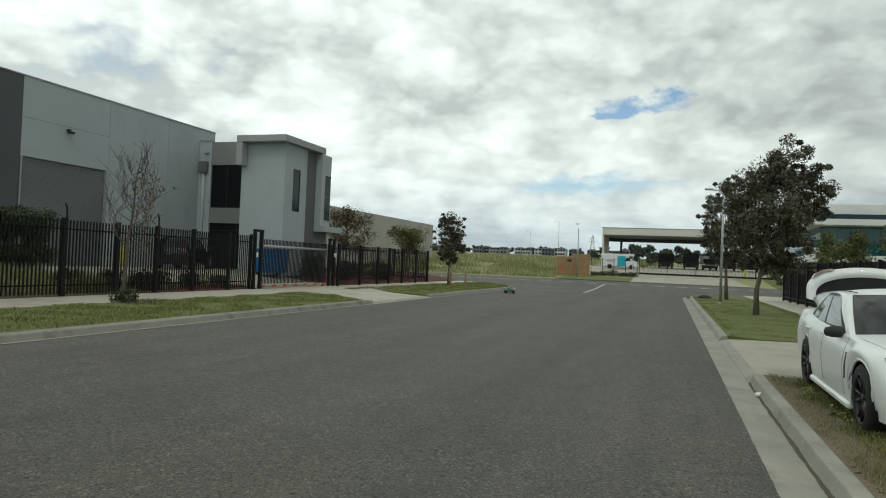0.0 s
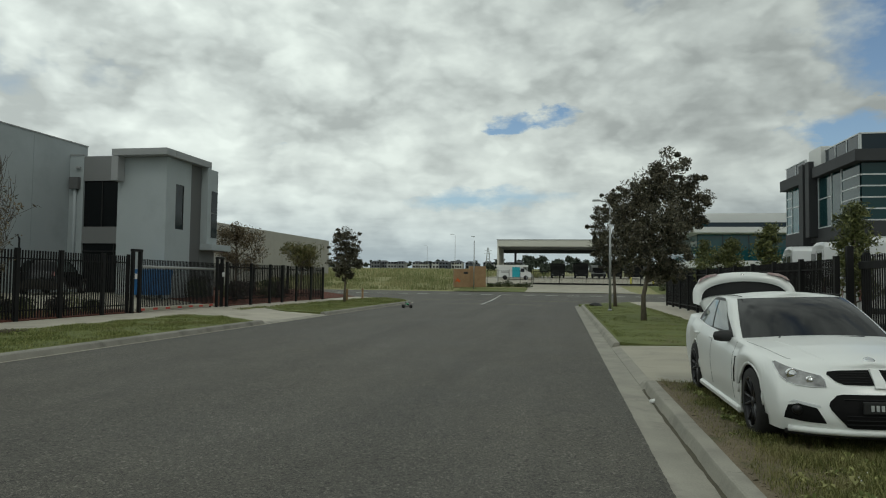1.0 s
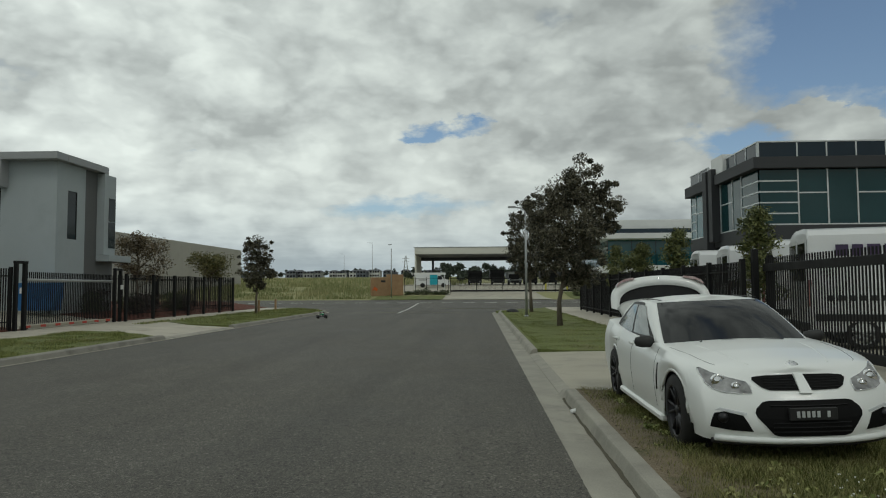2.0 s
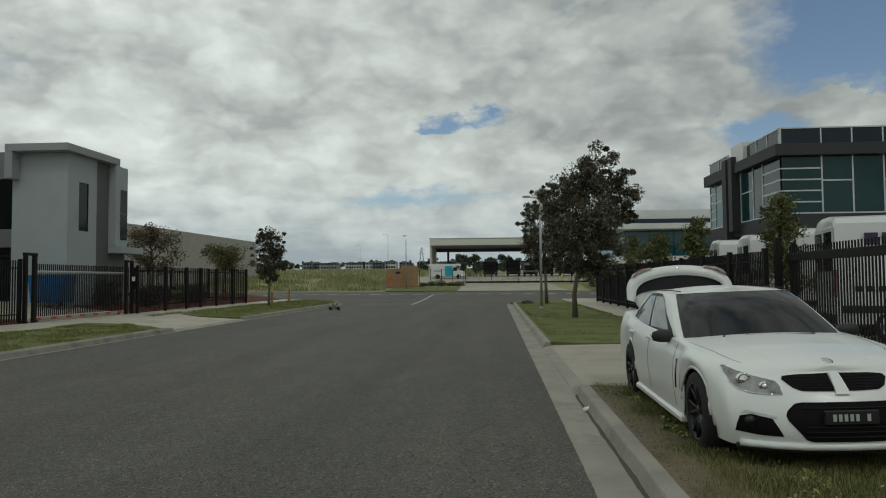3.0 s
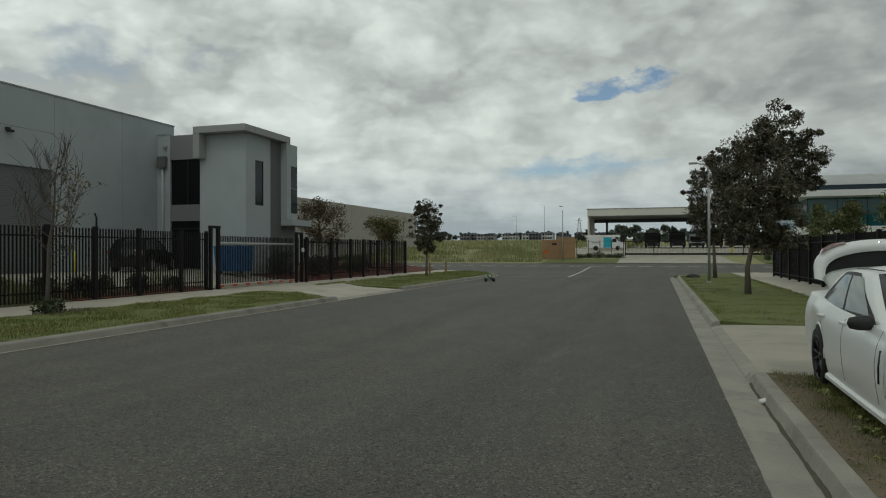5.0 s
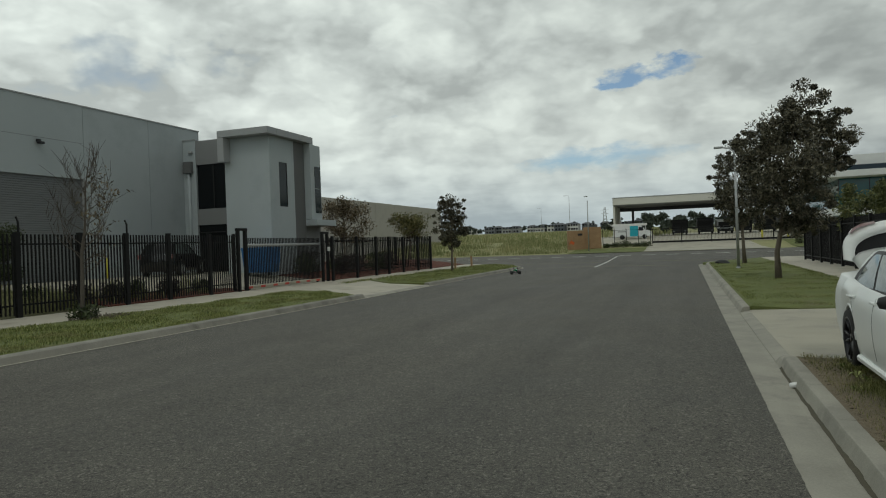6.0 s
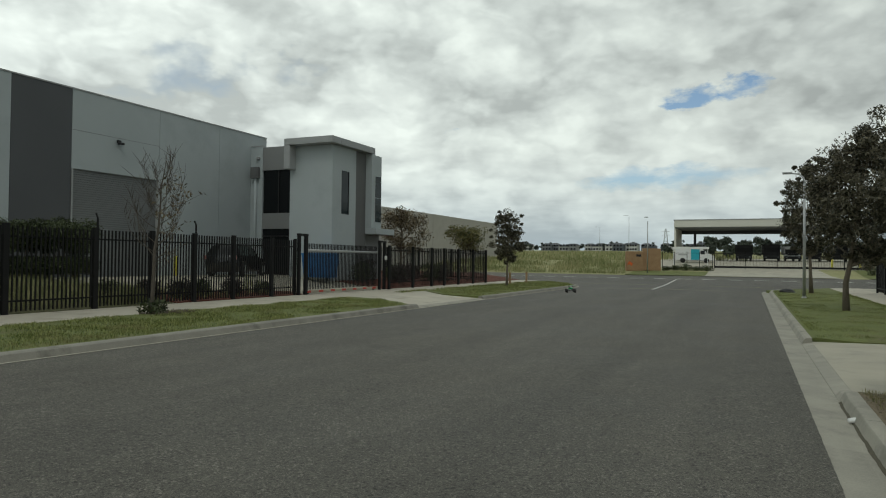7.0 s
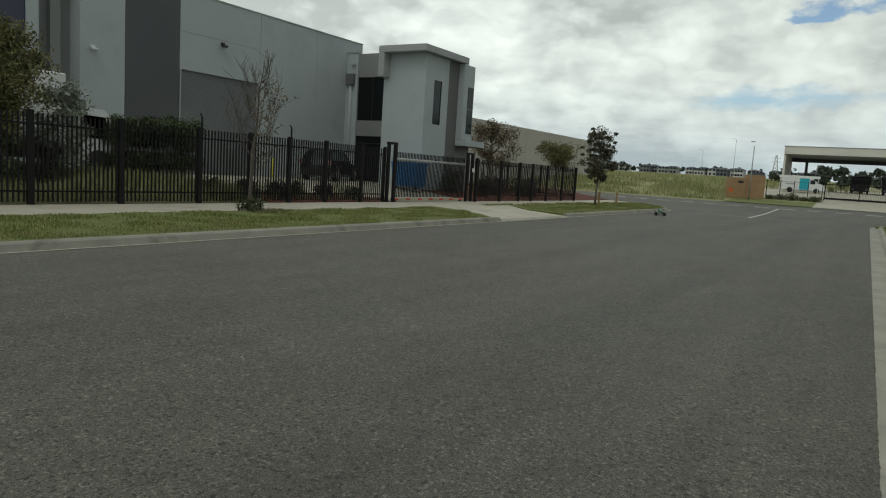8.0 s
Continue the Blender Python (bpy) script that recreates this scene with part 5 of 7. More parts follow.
    part("grille_divider", poly_prism(bmesh.new(), [(-0.05, 0.60), (0.05, 0.60), (0.035, 0.745), (-0.035, 0.745)], lambda x, z: nose(x, z) - 0.02, 0.04), CAR_WHITE, car)
    part("front_lip", tube(bmesh.new(), [(x, nose(x, 0.25), 0.225) for x in (-0.72, -0.66, -0.5, -0.3, 0, 0.3, 0.5, 0.66, 0.72)], 0.028, 8), CAR_WHITE, car)
    part("splitter", tube(bmesh.new(), [(x, nose(x, 0.25) + 0.02, 0.195) for x in (-0.74, -0.56, -0.3, 0, 0.3, 0.56, 0.74)], 0.022, 8), TRIM, car)
    plate = part("number_plate", B(-0.19, 0.19, nose(0, 0.44) - 0.035, nose(0, 0.44) - 0.005, 0.395, 0.495, 0.004), TRIM, car, "black plate with pale bars")
    for k in range(7):
        if k != 5:
            x = -0.135 + k * 0.04
            part("plate_bar", B(x, x + 0.024, nose(0, 0.44) - 0.040, nose(0, 0.44) - 0.0355, 0.42, 0.47), ALU, plate)
    part("badge", lathe(bmesh.new(), [(0.001, -0.008), (0.03, -0.006), (0.047, 0.0), (0.047, 0.02)], 20, "x", Matrix.Translation((0, 0.33, bonnet(0, 0.33) + 0.006)) @ Matrix.Rotation(math.pi / 2, 4, "Z") @ Matrix.Rotation(radians(62), 4, "Y")), CHROME, car, "round chrome badge")
    # creases in the bonnet and its shut line
    for side in (1, -1):
        part("bonnet_crease", tube(bmesh.new(), [(side * x, y, bonnet(side * x, y) - 0.003) for x, y in ((0.34 + 0.17 * (k / 20) ** 0.7, 0.42 + 0.92 * k / 20) for k in range(21))], 0.007, 6), CAR_WHITE, car)
        part("bonnet_gap", tube(bmesh.new(), [(side * x, y, bonnet(side * x, y) + 0.0006) for x, y in ((0.60 + 0.16 * (k / 24) ** 0.6, 0.5 + 0.9 * k / 24) for k in range(25))], 0.002, 5), TRIM, car)
    # open boot lid with its wing
    lid = bmesh.new()
    rows = []
    for j in range(9):
        v = j / 8
        row = []
        for i in range(17):
            t = -1 + i / 8
            w = 0.60 + 0.10 * v - 0.11 * max(0, v - 0.75) / 0.25 * abs(t) ** 2
            row.append(Vector((t * w, 4.30 + 0.30 * v, 1.00 + 0.33 * v - 0.06 * abs(t) ** 3 * v)))
        rows.append(row)
    grid(lid, rows)
    bmesh.ops.solidify(lid, geom=lid.faces[:], thickness=0.03)
    bl = part("boot_lid", lid, CAR_WHITE, car, "raised white boot lid")
    arch = bmesh.new()
    rows = []
    for i in range(25):
        a = math.pi * i / 24
        c, s = math.cos(a), math.sin(a) ** 0.55
        hi = Vector((0.74 * c, 4.62 + 0.12 * s, 1.20 + 0.465 * s))
        lo = Vector((0.63 * c, 4.56 + 0.10 * s, 1.16 + 0.36 * s))
        rows.append([hi, hi + Vector((0, 0.05, 0.0)), lo + Vector((0, 0.03, 0)), lo])
    grid(arch, rows, True, True)
    bmesh.ops.recalc_face_normals(arch, faces=arch.faces[:])
    wing = part("boot_wing", arch, CAR_WHITE, bl, "white rear wing standing over the lid")
    # flat dark sheet added in place of the shaded gap under the wing
    part("lid_shade_panel", poly_prism(bmesh.new(), [(-0.62, 1.16), (-0.56, 1.40), (-0.3, 1.53), (0.3, 1.53), (0.56, 1.40), (0.62, 1.16)], lambda x, z: 4.68, 0.02), DRIVER_DARK, bl, "dark panel holding the shade under the wing")
    for side in (1, -1):
        part("tail_light", poly_prism(bmesh.new(), [(side * x, z) for x, z in ((0.36, 1.625), (0.38, 1.648), (0.52, 1.628), (0.62, 1.575), (0.66, 1.52), (0.635, 1.52), (0.57, 1.575))], lambda x, z: 4.70 - 0.25 * max(abs(x) - 0.45, 0), 0.05), PINK_LENS, bl, "pale red and clear tail light")
    part("badge", lathe(bmesh.new(), [(0.001, -0.012), (0.035, -0.01), (0.045, 0.005)], 16, "x", Matrix.Translation((0, 4.725, 1.60)) @ Matrix.Rotation(math.pi / 2, 4, "Z")), CHROME, bl)
    return car


white_sedan()


def hatch_wagon(at, turn):
    """Dark five-door car behind the fence."""
    car = thing("wagon", "dark grey-black five-door car parked in the yard", "car", at, turn)
    belt = ((0, 0.66), (0.3, 0.82), (0.9, 0.93), (1.5, 0.98), (3.0, 1.03), (4.6, 1.06))
    sh = Shell(4.5, 0.91, belt, 0.24, (0.88, 3.55), 0.385, axle_z=0.34)
    part("body", sh.skin(bmesh.new(), (0, 0.08, 0.2, 0.4, 0.6, 0.8, 0.92, 1.0), 0.05), BLACK_PAINT, car)
    part("underbody", B(-0.78, 0.78, 0.3, 4.2, 0.25, 0.55), DRIVER_DARK, car)
    hs = House((1.15, 1.95), (4.42, 4.0), 0.96, 1.56, 0.83, 0.62)
    part("roof", hs.shell(bmesh.new()), BLACK_PAINT, car)
    part("windscreen", hs.patch(bmesh.new(), 0, 0.93, 0.08, 0.95, 0.005), CAR_GLASS, car)
    part("rear_window", hs.patch(bmesh.new(), 2.15, 3, 0.12, 0.9, 0.005), CAR_GLASS, car)
    for side in (1, -1):
        for s0, s1 in ((1.1, 1.42), (1.45, 1.72), (1.74, 1.95)):
            part("side_window", hs.patch(bmesh.new(), s0, s1, 0.14, 0.88, 0.005, 6, 3, (side,)), SIDE_GLASS, car)
        part("tail_light", B(min(side * 0.70, side * 0.86), max(side * 0.70, side * 0.86), 4.40, 4.47, 0.85, 1.05, 0.01), RED_LENS, car)
        part("headlight", B(min(side * 0.55, side * 0.82), max(side * 0.55, side * 0.82), 0.14, 0.3, 0.62, 0.74, 0.01), LENS, car)
        for y in (0.88, 3.55):
            wheel(car, side * 0.82, y, 0.34, 0.34, 0.22, side, 10, GALV)
    return car


hatch_wagon((-24.97, 29.56, 0.70), 200)


def panel_van(at, turn, mark):
    """A tall white panel van, back at y = 0 and nose at y = 5.9."""
    van = thing("panel_van", "tall white panel van with dark purple lettering" if mark else "tall white panel van parked in the depot yard", "van", at, turn, "vans in the depot yard")
    H, W, L = 2.72, 0.98, 5.9
    secs = []
    for y, top, k in ((0.0, 2.62, 0.985), (0.04, H, 1.0), (3.9, H + 0.02, 1.0), (4.3, H - 0.06, 0.99), (4.75, 2.05, 0.97), (5.15, 1.42, 0.95), (5.75, 1.12, 0.92), (5.9, 0.75, 0.88), (5.86, 0.45, 0.88)):
        w = W * k
        secs.append([Vector((sx * x, y, z)) for sx, x, z in ((1, w * 0.97, 0.38), (1, w, 0.7), (1, w * 0.995, min(1.3, top - 0.05)), (1, w * 0.93, max(top - 0.16, 0.6)), (1, w * 0.82, top - 0.03), (1, w * 0.4, top + 0.03), (-1, w * 0.4, top + 0.03), (-1, w * 0.82, top - 0.03), (-1, w * 0.93, max(top - 0.16, 0.6)), (-1, w * 0.995, min(1.3, top - 0.05)), (-1, w, 0.7), (-1, w * 0.97, 0.38))])
    bm = bmesh.new()
    vs = grid(bm, secs, False, True)
    bm.faces.new(vs[0]), bm.faces.new(vs[-1])
    bmesh.ops.recalc_face_normals(bm, faces=bm.faces[:])
    part("body", bm, VAN_WHITE, van)
    for side in (1, -1):
        x0, x1 = sorted((side * 0.06, side * 0.84))
        d = part("rear_door", B(x0, x1, -0.03, -0.004, 0.55, 2.50, 0.015), VAN_WHITE, van)
        part("rear_window", B(x0 + 0.03, x1 - 0.05, -0.036, -0.031, 1.52, 2.40, 0.002), DOORDARK, d, "dark rear window")
        part("tail_light", B(min(side * 0.86, side * 0.97), max(side * 0.86, side * 0.97), -0.03, 0.06, 0.95, 1.55, 0.01), RED_LENS, van, "tall red tail light")
        part("rub_strip", B(min(side * 0.985, side * 1.0), max(side * 0.985, side * 1.0), 0.1, 4.9, 0.62, 0.78, 0.004), TRIM, van)
        part("cab_window", B(min(side * 0.935, side * 0.955), max(side * 0.935, side * 0.955), 4.15, 4.75, 1.42, 1.95, 0.004), CAR_GLASS, van)
        part("side_seam", B(min(side * 0.96, side * 0.985), max(side * 0.96, side * 0.985), 0.25, 1.95, 1.35, 2.2, 0.012), VAN_WHITE, van)
        for y in (1.05, 4.75):
            wheel(van, side * 0.86, y, 0.35, 0.35, 0.22, side, 10, GALV)
    part("bumper", B(-0.95, 0.95, -0.12, 0.02, 0.38, 0.58, 0.02), TRIM, van)
    if mark:
        disc = lathe(bmesh.new(), [(0.001, 0.0), (0.72, 0.0), (0.72, -0.006)], 32, "x", Matrix.Translation((0.992, 2.75, 1.95)))
        part("purple_disc", disc, PURPLE, van, "dark purple disc graphic")
        for k, (y0, wd) in enumerate(((0.55, 0.26), (0.88, 0.22), (1.18, 0.26), (1.52, 0.26))):
            part("letter_bar", B(0.986, 0.992, y0, y0 + wd, 2.08, 2.34), PURPLE, van)
        for k in range(7):
            part("letter_bar", B(0.986, 0.992, 0.35 + 0.22 * k, 0.35 + 0.22 * k + 0.15, 1.08, 1.20), TRIM, van)
    return van


panel_van((7.68, 15.65, 0.2), -103, True)
for y in (19.2, 21.75, 24.7):
    panel_van((8.1, y + 0.15, 0.2), -98, False)


# Trees and plants
def leaf_cloud(rng, centres, radii, count, size, flat=0.75):
    """Small leaf blades scattered through clumps."""
    pick = rng.integers(0, len(centres), count)
    d = rng.normal(size=(count, 3))
    d /= np.linalg.norm(d, axis=1)[:, None]
    c = np.array(centres)[pick] + d * (np.array(radii)[pick] * rng.random(count) ** 0.45)[:, None] * np.array((1, 1, flat))
    a = rng.normal(size=(count, 3))
    a /= np.linalg.norm(a, axis=1)[:, None]
    b = np.cross(a, rng.normal(size=(count, 3)))
    b /= np.linalg.norm(b, axis=1)[:, None]
    s = size * (0.6 + 0.8 * rng.random(count))[:, None]
    v = np.stack([c - a * s, c - b * s * 0.34, c + a * s, c + b * s * 0.34], 1).reshape(-1, 3)
    f = np.arange(count * 4).reshape(-1, 4)
    return v, f


def raw_part(name, v, f, material, parent, label=""):
    me = bpy.data.meshes.new(name)
    me.from_pydata(v.tolist(), [], f.tolist())
    me.materials.append(material)
    ob = new(name, me)
    ob.parent = parent
    return tagged(ob, label, "", "", "stuff")


def tree(name, label, at, height, trunk_r, clear, spread, leaves, leaf_size, leaf_mat_, bark, seed, limbs=9, lean=(0, 0), clump=0.5, twiggy=1, crown_shape="round", group="", bow=2.4, lobes=(), squash=1.0):
    """Tapered trunk, limbs that fork, and leaves in clumps round their ends."""
    rng = np.random.default_rng(seed)
    t = thing(name, label, "tree", at, 0, group)
    bm = bmesh.new()
    line = [(lean[0] * (k / 6) ** bow * height * 0.9 + 0.03 * rng.normal() * (k > 0), lean[1] * (k / 6) ** bow * height * 0.9 + 0.03 * rng.normal() * (k > 0), height * 0.9 * k / 6 - (0.15 if k == 0 else 0)) for k in range(7)]
    tube(bm, line, [trunk_r * (1.25 if k == 0 else 1 - 0.14 * k) for k in range(7)], 9)
    part("trunk", bm, bark, t)
    centres, radii = [], []
    for i in range(limbs):
        h = clear + (height * 0.92 - clear) * (i + 0.5) / limbs
        f = (h - clear) / max(height - clear, 0.01)
        if crown_shape == "round":
            reach = spread * (0.55 + 0.9 * math.sin(math.pi * min(f * 0.85 + 0.15, 1))) * 0.72
        elif crown_shape == "cone":
            reach = spread * (1.05 - 0.75 * f)
        else:
            reach = spread * (0.5 + 0.6 * f)
        ang = i * 2.4 + rng.normal() * 0.3
        k = min(h / (height * 0.9) * 6, 5.99)
        p0 = Vector(line[int(k)]).lerp(Vector(line[int(k) + 1]), k - int(k))
        up = 0.55 * reach * (1.0 + rng.random() * 0.6)
        end = p0 + Vector((math.cos(ang) * reach, math.sin(ang) * reach, up))
        mid = p0.lerp(end, 0.5) + Vector((0, 0, -0.08 * reach))
        bl = bmesh.new()
        r0 = trunk_r * (0.5 - 0.25 * f)
        tube(bl, [p0, mid, end], [r0, r0 * 0.6, r0 * 0.2], 6)
        for _ in range(2 * twiggy):
            q = p0.lerp(end, 0.35 + 0.6 * rng.random())
            e2 = q + Vector((rng.normal() * 0.4, rng.normal() * 0.4, 0.25 + 0.35 * rng.random())) * reach * 0.55
            tube(bl, [q, q.lerp(e2, 0.5) + Vector((0, 0, 0.03)), e2], [r0 * 0.35, r0 * 0.22, r0 * 0.08], 4)
            centres.append(tuple(e2)), radii.append(clump * (0.5 + 0.6 * rng.random()))
        part("limb", bl, bark, t)
        centres.append(tuple(end)), radii.append(clump * (0.7 + 0.6 * rng.random()))
        centres.append(tuple(p0.lerp(end, 0.6))), radii.append(clump * (0.6 + 0.4 * rng.random()))
    for dx, dy, z, r in lobes:
        k = min(max(z * 0.62, clear * 0.9) / (height * 0.9) * 6, 5.99)
        p0 = Vector(line[int(k)]).lerp(Vector(line[int(k) + 1]), k - int(k))
        end = Vector((dx, dy, z * squash))
        r0 = trunk_r * (0.55 - 0.3 * z / height)
        bl = bmesh.new()
        tube(bl, [p0, p0.lerp(end, 0.5) + Vector((0, 0, -0.06)), end], [r0, r0 * 0.6, r0 * 0.2], 6)
        for _ in range(10):
            e2 = end.lerp(p0, 0.25 * rng.random()) + Vector((rng.normal(), rng.normal(), rng.normal() * 0.85)) * r * 0.72
            q = p0.lerp(end, 0.5 + 0.4 * rng.random())
            tube(bl, [q, q.lerp(e2, 0.5), e2], [r0 * 0.3, r0 * 0.2, r0 * 0.07], 4)
            centres.append(tuple(e2)), radii.append(r * (0.22 + 0.45 * rng.random() ** 1.5))
        for _ in range(3):
            centres.append(tuple(end.lerp(p0, 0.2 * rng.random()))), radii.append(r * (0.9 + 0.5 * rng.random()))
        part("limb", bl, bark, t)
    centres.append((line[6][0], line[6][1], height - clump * 0.6)), radii.append(clump * 0.8)
    if leaves:
        v, f = leaf_cloud(rng, centres, radii, leaves, leaf_size)
        raw_part("crown", v, f, leaf_mat_, t)
    return t


GUM_LOBES = ((0.85, 0, 6.25, 0.55), (0.3, 0.3, 5.85, 0.6), (-0.35, -0.2, 5.45, 0.6), (1.4, 0.2, 5.4, 0.6), (1.85, 0, 5.75, 0.33), (2.2, 0, 5.0, 0.42), (2.05, 0.3, 4.3, 0.42), (1.3, -0.5, 4.6, 0.65), (0.4, 0.6, 4.9, 0.8), (-0.5, 0.2, 4.6, 0.65), (0.4, -0.7, 4.3, 0.8), (1.1, 0.6, 3.7, 0.65), (-0.55, -0.3, 3.6, 0.6), (0.3, 0, 3.5, 0.8), (1.3, -0.2, 3.1, 0.5), (-0.6, 0.3, 2.8, 0.5), (0.2, -0.5, 2.7, 0.6), (0.9, 0.4, 2.4, 0.5), (1.3, -0.3, 2.2, 0.36), (0.5, 0, 1.95, 0.3))
CORNER_LOBES = ((-0.3, 0, 4.4, 0.42), (0.25, 0.1, 4.25, 0.42), (-0.45, 0, 3.7, 0.45), (0.38, 0, 3.6, 0.5), (0, 0.3, 3.2, 0.5), (-0.4, -0.1, 2.9, 0.45), (0.42, 0.1, 2.8, 0.42), (0.9, 0, 2.4, 0.28), (0, -0.3, 2.3, 0.45), (-0.3, 0, 1.9, 0.35), (0.3, 0.1, 1.7, 0.3))
LAMP_LOBES = ((-0.25, 0, 6.75, 0.45), (-0.8, 0.2, 6.0, 0.55), (0.5, 0, 6.2, 0.7), (-0.3, -0.3, 5.4, 0.75), (-1.05, 0, 4.9, 0.5), (0.9, 0.2, 5.2, 0.8), (-0.5, 0.4, 4.2, 0.7), (-1.1, -0.1, 3.7, 0.55), (0.5, -0.4, 4.0, 0.8), (-0.6, 0, 3.0, 0.6), (0.6, 0.3, 3.0, 0.7), (0.0, 0, 2.4, 0.45))
tree("gum_tree", "dusky street tree with a broad lobed crown", (3.12, 25.5, 0.15), 5.95, 0.10, 1.6, 1.45, 52000, 0.06, LEAF_DARK, BARK, 6, 0, (0.10, 0), clump=0.4, bow=1.3, lobes=GUM_LOBES, squash=0.945, group="street trees")
tree("gum_tree", "dusky street tree beside a lamp post", (3.2, 40.6, 0.16), 6.9, 0.10, 1.5, 1.45, 20000, 0.075, LEAF_DARK, BARK, 8, 0, (-0.01, 0), clump=0.56, lobes=LAMP_LOBES, group="street trees")
tree("gum_tree", "small dark green street tree on the corner verge", (-13.25, 38.8, 0.16), 4.75, 0.075, 1.0, 0.62, 13000, 0.066, LEAF_DARK, BARK, 5, 0, (0.02, 0), clump=0.42, lobes=CORNER_LOBES, group="street trees")


def bare_sapling(at):
    """A slender trunk, steep forking stems with fine twigs, and dead leaves left on one side."""
    rng = np.random.default_rng(12)
    t = thing("bare_sapling", "thin half-bare street sapling with a few rusty leaves", "tree", at, 0, "street trees")
    side = Vector((0.85, 0.5, 0))
    line = [side * (0.34 * (k / 8) ** 1.2) + Vector((0.02 * rng.normal(), 0.02 * rng.normal(), 4.35 * k / 8 - (0.12 if k == 0 else 0))) for k in range(9)]
    part("trunk", tube(bmesh.new(), line, [0.058, 0.050, 0.045, 0.039, 0.031, 0.023, 0.015, 0.009, 0.004], 8), PALE_BARK, t)
    ends = []
    for i in range(20):
        h = 1.35 + 2.35 * i / 20
        k = h / 4.35 * 8
        p0 = line[int(k)].lerp(line[int(k) + 1], k - int(k))
        ang = i * 2.4 + 0.4 * rng.normal()
        ln = (1.75 - 0.33 * h) * (0.75 + 0.4 * rng.random())
        out = Vector((math.cos(ang), math.sin(ang), 0))
        pts = [p0 + out * ln * a + Vector((0, 0, ln * b)) for a, b in ((0, 0), (0.33, 0.2), (0.60, 0.5), (0.74, 0.92))]
        bm = bmesh.new()
        r0 = 0.019 - 0.0032 * h
        tube(bm, pts, [r0, r0 * 0.75, r0 * 0.5, 0.003], 5)
        for _ in range(14):
            q = pts[1].lerp(pts[3], rng.random())
            d = Vector((rng.normal() * 0.45, rng.normal() * 0.45, 0.8 + 0.4 * rng.random())) * (0.18 + 0.32 * rng.random())
            tube(bm, [q, q + d * 0.5 + Vector((0.01, 0, 0.01)), q + d], [0.006, 0.005, 0.0025], 4)
            if (q - line[4]).dot(side) > 0.16 and q.z < 3.3:
                ends.append(tuple(q + d))
        part("limb", bm, PALE_BARK, t)
    for k in range(9):
        q = line[2].lerp(line[4], k / 9)
        e = q + side * (0.42 + 0.26 * rng.random()) + Vector((0.1 * rng.normal(), 0.1 * rng.normal(), 0.3 + 0.4 * rng.random()))
        part("limb", tube(bmesh.new(), [q, q.lerp(e, 0.5) - Vector((0, 0, 0.05)), e], [0.011, 0.008, 0.003], 4), PALE_BARK, t)
        ends += [tuple(e), tuple(q.lerp(e, 0.75))]
    v, f = leaf_cloud(rng, ends, [0.12] * len(ends), 300, 0.055)
    raw_part("crown", v, f, LEAF_RUST, t)


bare_sapling((-13.9, 12.45, 0.17))
tree("garden_tree", "rusty-leaved garden tree beside the office", (-20.2, 38.2, 0.72), 3.6, 0.09, 0.9, 1.45, 6200, 0.08, LEAF_RUST, BARK, 21, 11, clump=0.6)
tree("garden_tree", "yellow-green rounded garden tree behind the fence", (-20.0, 48.6, 0.75), 3.0, 0.09, 1.2, 1.15, 6500, 0.08, LEAF_LIME, BARK, 22, 11, clump=0.6)
tree("garden_tree", "yellow-green wattle tree behind the fence", (-18.9, 8.5, 0.6), 4.2, 0.09, 0.9, 0.7, 19000, 0.052, LEAF_LIME, BARK, 23, 13, clump=0.6)
tree("silver_shrub", "silvery bush behind the fence", (-18.5, 9.9, 0.5), 2.7, 0.05, 0.4, 0.5, 3500, 0.07, LEAF_SILVER, BARK, 24, 9, clump=0.45)
for x, y, h, s in ((7.25, 17.0, 3.4, 31), (7.3, 24.4, 3.5, 32), (7.25, 29.6, 3.3, 33), (7.3, 35.6, 3.6, 34)):
    tree("pear_tree", "young upright yellow-green tree behind the depot fence", (x, y, 0.18), h + 0.15, 0.05, 0.9, 0.5, 5200, 0.06, LEAF_OLIVE, BARK, s, 17, clump=0.31, crown_shape="cone", group="upright trees in the depot")
tree("pear_tree", "low yellow-green shrub behind the depot fence", (7.3, 32.4, 0.18), 2.9, 0.05, 0.8, 0.9, 3800, 0.07, LEAF_OLIVE, BARK, 35, 9, clump=0.5, group="upright trees in the depot")


def shrub(name, label, at, r, h, leaves, mat_, seed, size=0.055, group=""):
    rng = np.random.default_rng(seed)
    t = thing(name, label, "shrub", at, 0, group)
    bm = bmesh.new()
    cs, rs = [], []
    for k in range(9):
        a = k * 2.4
        d = r * 0.62 * (k / 9) ** 0.5
        e = (math.cos(a) * d, math.sin(a) * d, h * (0.55 + 0.3 * rng.random()))
        tube(bm, [(0, 0, -0.05), (e[0] * 0.5, e[1] * 0.5, e[2] * 0.5), e], [0.02, 0.014, 0.006], 4)
        cs.append(e), rs.append(min(r, h) * (0.36 + 0.2 * rng.random()))
        cs.append((e[0] * 1.1, e[1] * 1.1, h * 0.28)), rs.append(min(r, h) * 0.4)
    part("stem", bm, BARK, t)
    v, f = leaf_cloud(rng, cs, rs, leaves, size, 0.9)
    raw_part("foliage", v, f, mat_, t)
    return t


